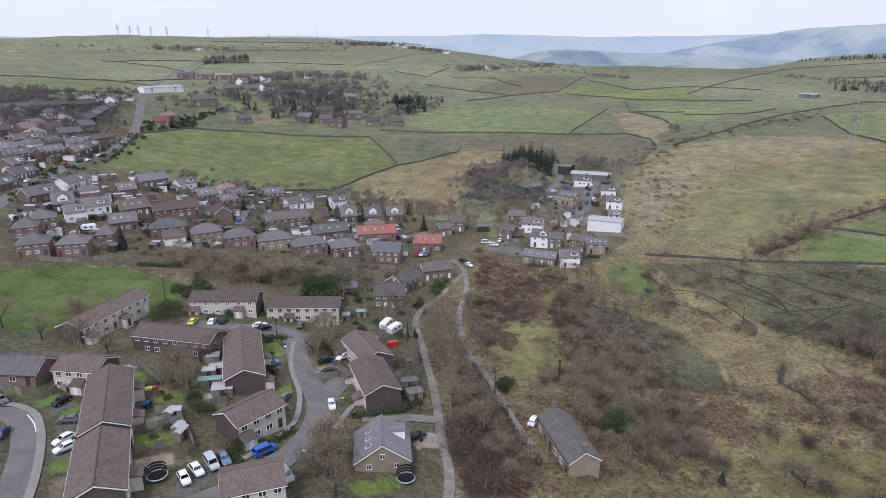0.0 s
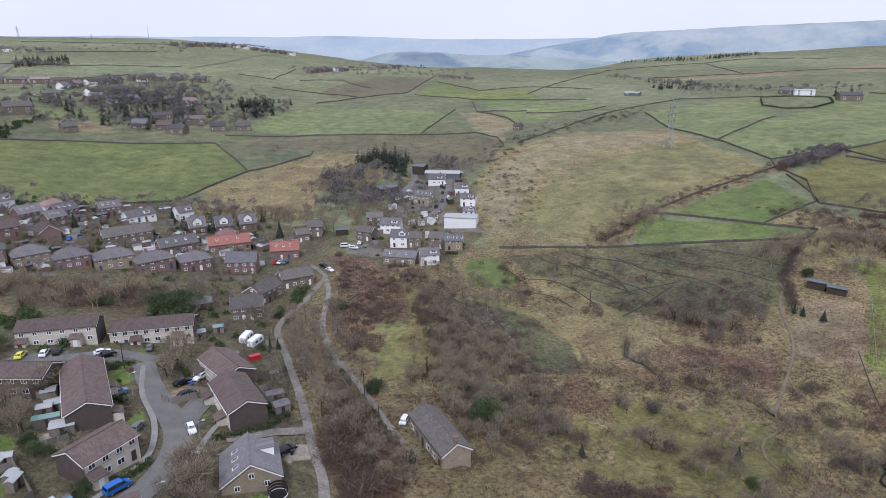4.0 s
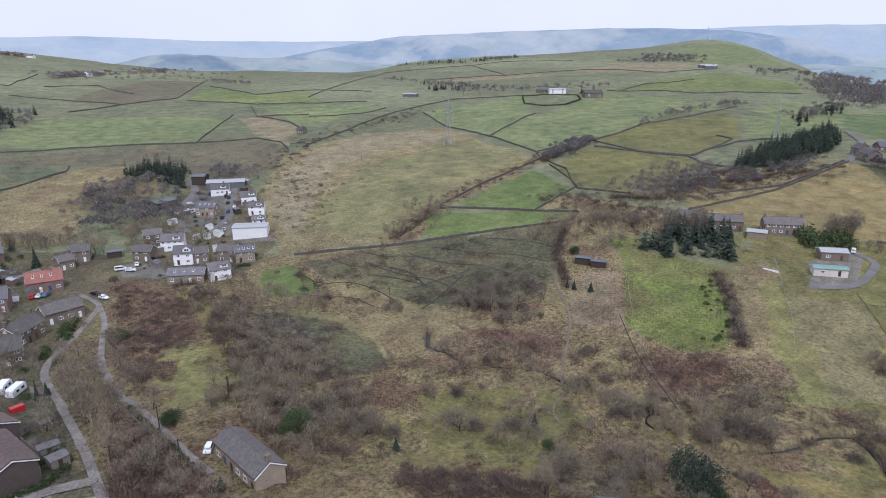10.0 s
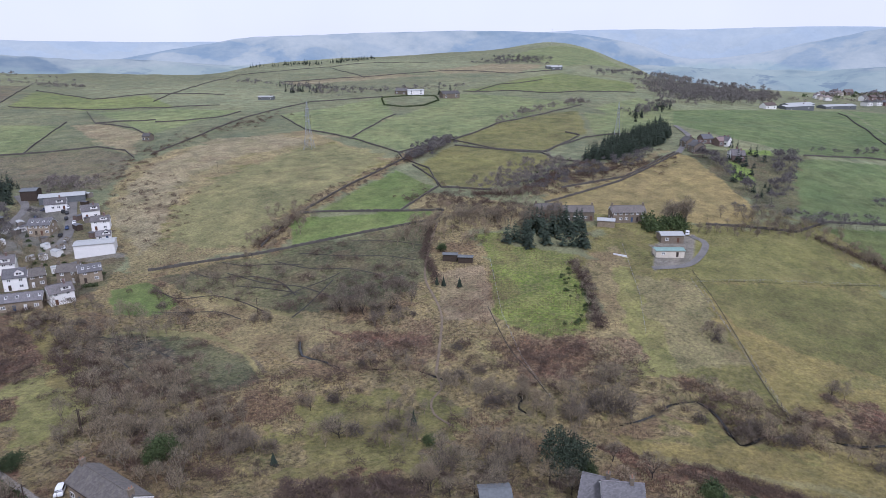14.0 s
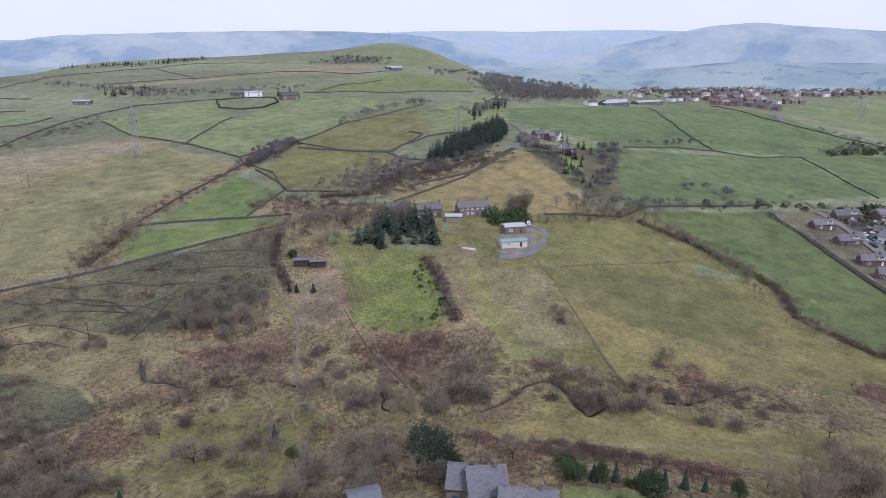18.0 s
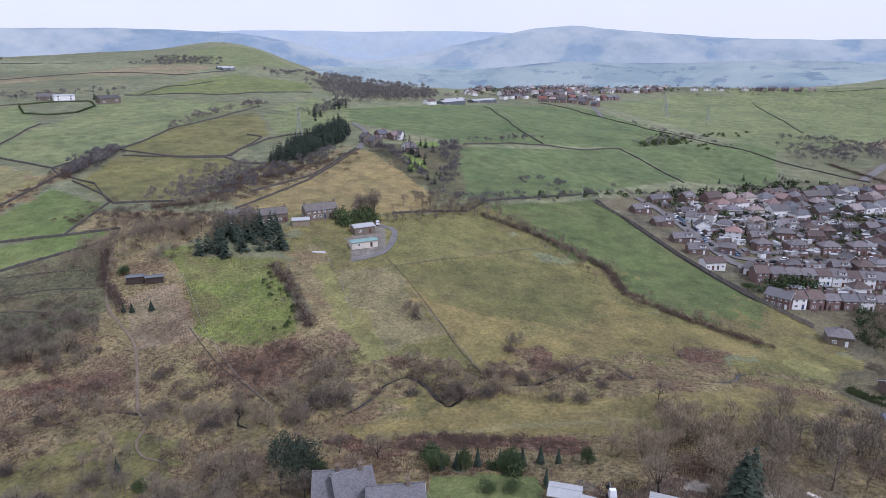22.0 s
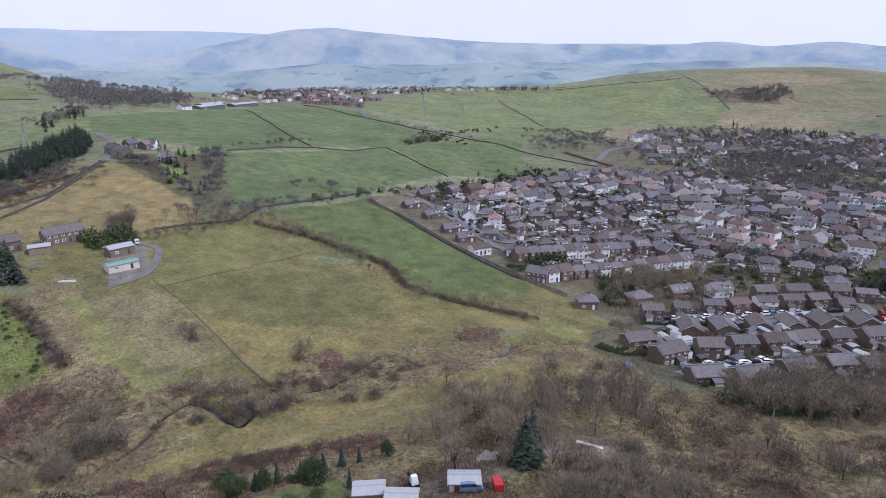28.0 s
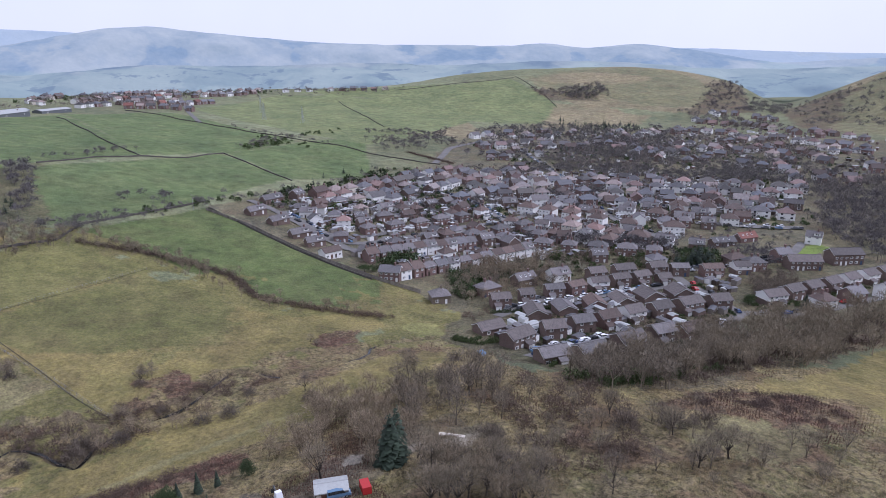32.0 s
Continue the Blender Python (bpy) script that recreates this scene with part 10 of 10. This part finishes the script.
clipped_hedge([(-41.4, 105.7), (-39.5, 103.0), (-38.2, 102.3)])
clipped_hedge([(-36.0, 108.4), (-33.7, 110.4), (-31.3, 114.5)])
clipped_hedge([(-52.9, 156.3), (-50.7, 162.1), (-47.9, 160.1)])
clipped_hedge([(-163.6, 231.8), (-154.4, 230.3), (-144.8, 231.7)])
clipped_hedge([(-178.4, 255.5), (-167.3, 259.6), (-158.3, 264.2)])
clipped_hedge([(-39.0, 249.9), (-32.0, 249.1)])
clipped_hedge([(198.0, -61.5), (188.9, -68.9), (190.8, -75.9), (195.6, -83.5)])
clipped_hedge([(226.8, -175.2), (233.9, -194.1)])
clipped_hedge([(195.2, -192.6), (189.5, -202.6)])
clipped_hedge([(441.2, 545.1), (416.3, 510.9), (423.1, 494.2), (443.2, 481.0), (474.5, 492.3), (494.5, 518.4)])
clipped_hedge([(446.4, 551.4), (471.9, 541.5), (497.4, 523.3)])
clipped_hedge([(-109.7, 216.6), (-96.2, 220.1)])
clipped_hedge([(55.5, 267.9), (66.6, 262.0)])
lone_tree(38.6, 128.7, "ever", 7, 1.1)
lone_tree(14.8, 142.8, "ever", 4, 1.3)
lone_tree(11.7, 210.0, "ever", 4, 1.3)
lone_tree(-41.9, 208.0, "ever", 9, 1.2)
lone_tree(-39.9, 213.6, "ever", 8, 1.2)
lone_tree(-45.6, 209.8, "ever", 8, 1.2)
lone_tree(-81.2, 173.7, "ever", 6, 1.1)
lone_tree(-11.0, 171.1, "conif", 6.5, 0.5)
lone_tree(-9.0, 174.0, "conif", 4, 0.9)
lone_tree(-122.1, 231.4, "conif", 10, 0.9)
lone_tree(-63.3, 336.8, "conif", 8, 0.9)
lone_tree(-10.5, 311.0, "conif", 9, 0.9)
lone_tree(-96.0, 360.3, "ever", 5, 1)
lone_tree(-101.6, 314.9, "conif", 8, 0.8)
lone_tree(18.8, 112.0, "conif", 3.5, 1)
lone_tree(-118.7, 157.4, "bare", 10, 1.1)
lone_tree(-105.0, 152.0, "bare", 8, 1.1)
lone_tree(-85.1, 145.9, "bare", 9, 1)
lone_tree(-85.2, 206.8, "bare", 9, 0.9)
lone_tree(-35.4, 155.4, "bare", 7, 1.1)
lone_tree(5.6, 120.2, "bare", 9, 1.1)
lone_tree(-22.2, 99.2, "bare", 11, 1)
lone_tree(-19.4, 94.5, "bare", 9, 1)
lone_tree(-62.2, 134.5, "bare", 9, 1.2)
lone_tree(-16.8, 200.4, "bare", 8, 1)
lone_tree(-57.2, 90.7, "bare", 8, 0.9)
lone_tree(-64.3, 215.0, "ever", 4, 1.4)
lone_tree(98.1, 167.7, "bare", 5, 0.8)
lone_tree(94.2, 108.1, "conif", 4.5, 1)
lone_tree(58.0, 114.2, "conif", 3.5, 1)
lone_tree(90.3, 98.5, "ever", 2.5, 1.4)
lone_tree(102.4, 66.6, "pine", 11, 1.0)
lone_tree(104.9, 62.9, "ever", 4, 1.1)
lone_tree(161.2, 169.2, "conif", 4, 1)
lone_tree(162.3, 166.6, "conif", 4, 1)
lone_tree(165.9, 161.5, "conif", 4, 1)
lone_tree(76.6, 115.5, "bare", 7, 1.3)
lone_tree(79.4, 132.7, "bare", 5, 0.8)
lone_tree(197.3, 75.3, "bare", 4, 1.3)
lone_tree(189.2, 38.3, "bare", 5, 1.2)
lone_tree(122.4, 179.0, "bare", 9, 1.1)
lone_tree(126.7, 171.1, "bare", 8, 1.1)
lone_tree(134.5, 166.2, "bare", 8, 1.1)
lone_tree(113.5, -21.9, "conif", 12, 1.2)
lone_tree(106.6, 25.2, "ever", 2.6, 1.3)
lone_tree(108.4, 21.0, "ever", 2.6, 1.3)
lone_tree(112.5, 39.1, "ever", 5, 0.8)
lone_tree(114.5, 32.4, "ever", 5, 0.7)
lone_tree(116.5, 23.2, "ever", 6, 0.8)
lone_tree(112.2, 14.6, "conif", 5, 0.5)
lone_tree(104.0, 53.2, "bare", 7, 1.2)
lone_tree(114.4, -7.4, "bare", 10, 1)
lone_tree(124.5, 7.2, "ever", 4, 0.9)
lone_tree(113.5, -27.5, "bare", 9, 1)
lone_tree(167.1, -8.0, "bare", 7, 1)
lone_tree(293.7, -46.5, "ever", 5, 1.2)
lone_tree(204.0, -194.7, "ever", 5, 1)
lone_tree(192.5, -212.8, "conif", 7, 1.2)
lone_tree(115.1, -74.5, "bare", 9, 0.7)
lone_tree(103.2, -82.9, "bare", 8, 1)
lone_tree(89.6, -78.8, "bare", 8, 1.2)
lone_tree(91.4, -87.7, "bare", 8, 1.2)
clipped_hedge([(191.8, -72.5), (196.3, -83.5), (188.6, -92.2)])
clipped_hedge([(225.7, -87.1), (223.6, -103.7), (227.2, -123.6)])
clipped_hedge([(205.6, -103.8), (206.3, -117.5), (209.2, -136.9)])
far_cars(60, 2.4, [(740.6, -296.7), (577.7, -274.2), (489.5, -254.2), (407.4, -230.8), (350.5, -224.1), (310.9, -230.2)])
far_cars(40, 2.4, [(501.9, -127.0), (460.5, -143.3), (408.6, -152.0), (368.3, -154.6)])
far_cars(30, 2.4, [(413.3, -50.3), (432.3, -92.6), (451.5, -140.5)])
far_cars(40, 2.4, [(458.3, -284.9), (431.5, -325.4), (400.5, -369.6), (382.5, -390.3)])
far_cars(40, 2.4, [(402.1, -251.0), (375.3, -284.6), (349.6, -315.4), (333.4, -342.8)])
far_cars(30, 2.4, [(659.0, -237.7), (635.2, -314.6), (597.7, -375.8), (544.4, -434.1)])
park_along([(63.1, 350.3), (73.1, 380.1), (80.7, 383.9)], 4, 1.5)
park_along([(53.4, 327.5), (45.2, 322.3), (31.6, 289.2)], 5, 1.5)
park_along([(67.2, 314.6), (77.7, 346.0), (87.6, 376.0)], 3, 1.5)
park("black", "car", 32.9, 294.4, -50)
park("white", "car", 22.9, 284.7, -28)
wheelie_bin(-63.9, 119.9, "navy")
garden_shed(-56.4, 117.4, 10, 2.6, 2, "pale")
garden_shed(-53.2, 111.0, 80, 2.4, 1.8, "pale")
garden_shed(-56.1, 136.5, 10, 3, 2.4, "pale")
garden_shed(-53.5, 142.0, 10, 2.2, 2, "green")
garden_shed(-11.6, 130.7, 10, 2.4, 2, "dark")
garden_shed(-27.1, 191.4, 10, 3, 2.4, "green")
garden_fence([(-58.7, 136.4), (-56.7, 138.2), (-54.1, 140.2)])
garden_fence([(-55.7, 129.6), (-53.4, 131.0), (-50.8, 132.5)])
garden_fence([(-58.0, 117.9), (-57.3, 119.6), (-54.3, 115.7)])
garden_fence([(-24.4, 170.0), (-19.4, 166.6), (-14.9, 154.9)])
garden_fence([(-18.4, 151.0), (-14.5, 149.4), (-10.6, 138.5)])
garden_fence([(-27.8, 141.6), (-26.3, 144.7), (-24.2, 143.8)])
garden_fence([(-86.1, 123.7), (-85.4, 126.3), (-83.5, 125.5)])
garden_fence([(-97.9, 125.0), (-91.8, 123.1), (-90.2, 124.8)])
clipped_hedge([(-51.6, 129.5), (-49.2, 126.1), (-47.3, 124.8)])
clipped_hedge([(-36.7, 166.3), (-32.7, 161.9), (-30.7, 154.7)])
clipped_hedge([(-49.3, 159.7), (-47.4, 163.0), (-44.7, 162.9)])
clipped_hedge([(-17.9, 134.0), (-11.9, 134.6), (-7.4, 139.2)])
clipped_hedge([(-46.9, 143.1), (-43.8, 142.1), (-41.3, 140.3)])
clipped_hedge([(7.6, 155.6), (10.4, 142.5), (13.3, 131.6), (15.7, 119.9)])
lone_tree(-55.3, 123.8, "ever", 3, 1.2)
lone_tree(-52.5, 119.6, "ever", 3.5, 1.1)
lone_tree(-40.0, 106.8, "ever", 3, 1.1)
lone_tree(-44.8, 117.0, "bare", 6, 1.1)
lone_tree(-59.2, 144.5, "bare", 8, 1.2)
lone_tree(-57.6, 129.3, "bare", 8, 1.1)
clipped_hedge([(155.9, -79.4), (166.2, -89.4), (168.2, -98.6)])
clipped_hedge([(162.6, -107.7), (169.5, -125.2), (171.0, -137.7)])
clipped_hedge([(205.3, -93.0), (207.2, -105.8), (207.6, -118.2)])
clipped_hedge([(210.9, -134.1), (211.7, -149.1), (213.3, -164.0)])
clipped_hedge([(213.1, -177.9), (203.9, -181.8), (193.4, -178.5)])
clipped_hedge([(175.1, -142.0), (178.3, -155.4), (181.8, -168.5)])
clipped_hedge([(184.3, -98.8), (178.1, -97.8), (181.7, -101.9)])
clipped_hedge([(187.9, -115.5), (182.3, -114.5), (185.0, -119.5)])
clipped_hedge([(191.6, -139.4), (186.2, -138.1), (188.8, -143.7)])
clipped_hedge([(200.5, -63.4), (194.2, -66.6), (196.6, -71.7)])
far_cars(26, 2, [(172.2, -80.4), (182.0, -110.9), (181.2, -135.8), (185.8, -169.4)])
far_cars(20, 2, [(228.7, -97.0), (232.3, -120.9), (235.0, -147.3), (236.8, -177.9)])
far_cars(24, 2, [(259.0, -187.0), (256.0, -208.0), (256.2, -232.1), (259.5, -267.5)])
lone_tree(-126.9, 265.0, "ever", 5, 1)
lone_tree(-68.7, 304.0, "ever", 5, 1.2)
lone_tree(-88.6, 316.8, "ever", 4, 1.2)
lone_tree(184.1, 190.5, "ever", 4, 1.2)
lone_tree(204.0, -14.8, "bare", 4, 1.1)
lone_tree(210.6, -13.2, "bare", 3.5, 1.2)
lone_tree(113.2, 37.6, "conif", 4.2, 0.9)
lone_tree(114.4, 34.3, "conif", 4.7, 0.9)
lone_tree(116.4, 30.2, "conif", 5.2, 0.9)
lone_tree(118.8, 25.7, "conif", 4.2, 0.9)
lone_tree(120.5, 21.1, "conif", 4.7, 0.9)
lone_tree(122.0, 17.3, "conif", 5.2, 0.9)
lone_tree(122.9, 13.5, "conif", 4.2, 0.9)
lone_tree(94.9, 60.7, "bare", 6.0, 1.1)
lone_tree(95.6, 66.6, "bare", 6.6, 1.1)
lone_tree(113.8, 52.7, "bare", 7.2, 1.1)
lone_tree(114.0, 62.9, "bare", 6.0, 1.1)
lone_tree(96.8, 73.0, "bare", 6.6, 1.1)
plant_woods()
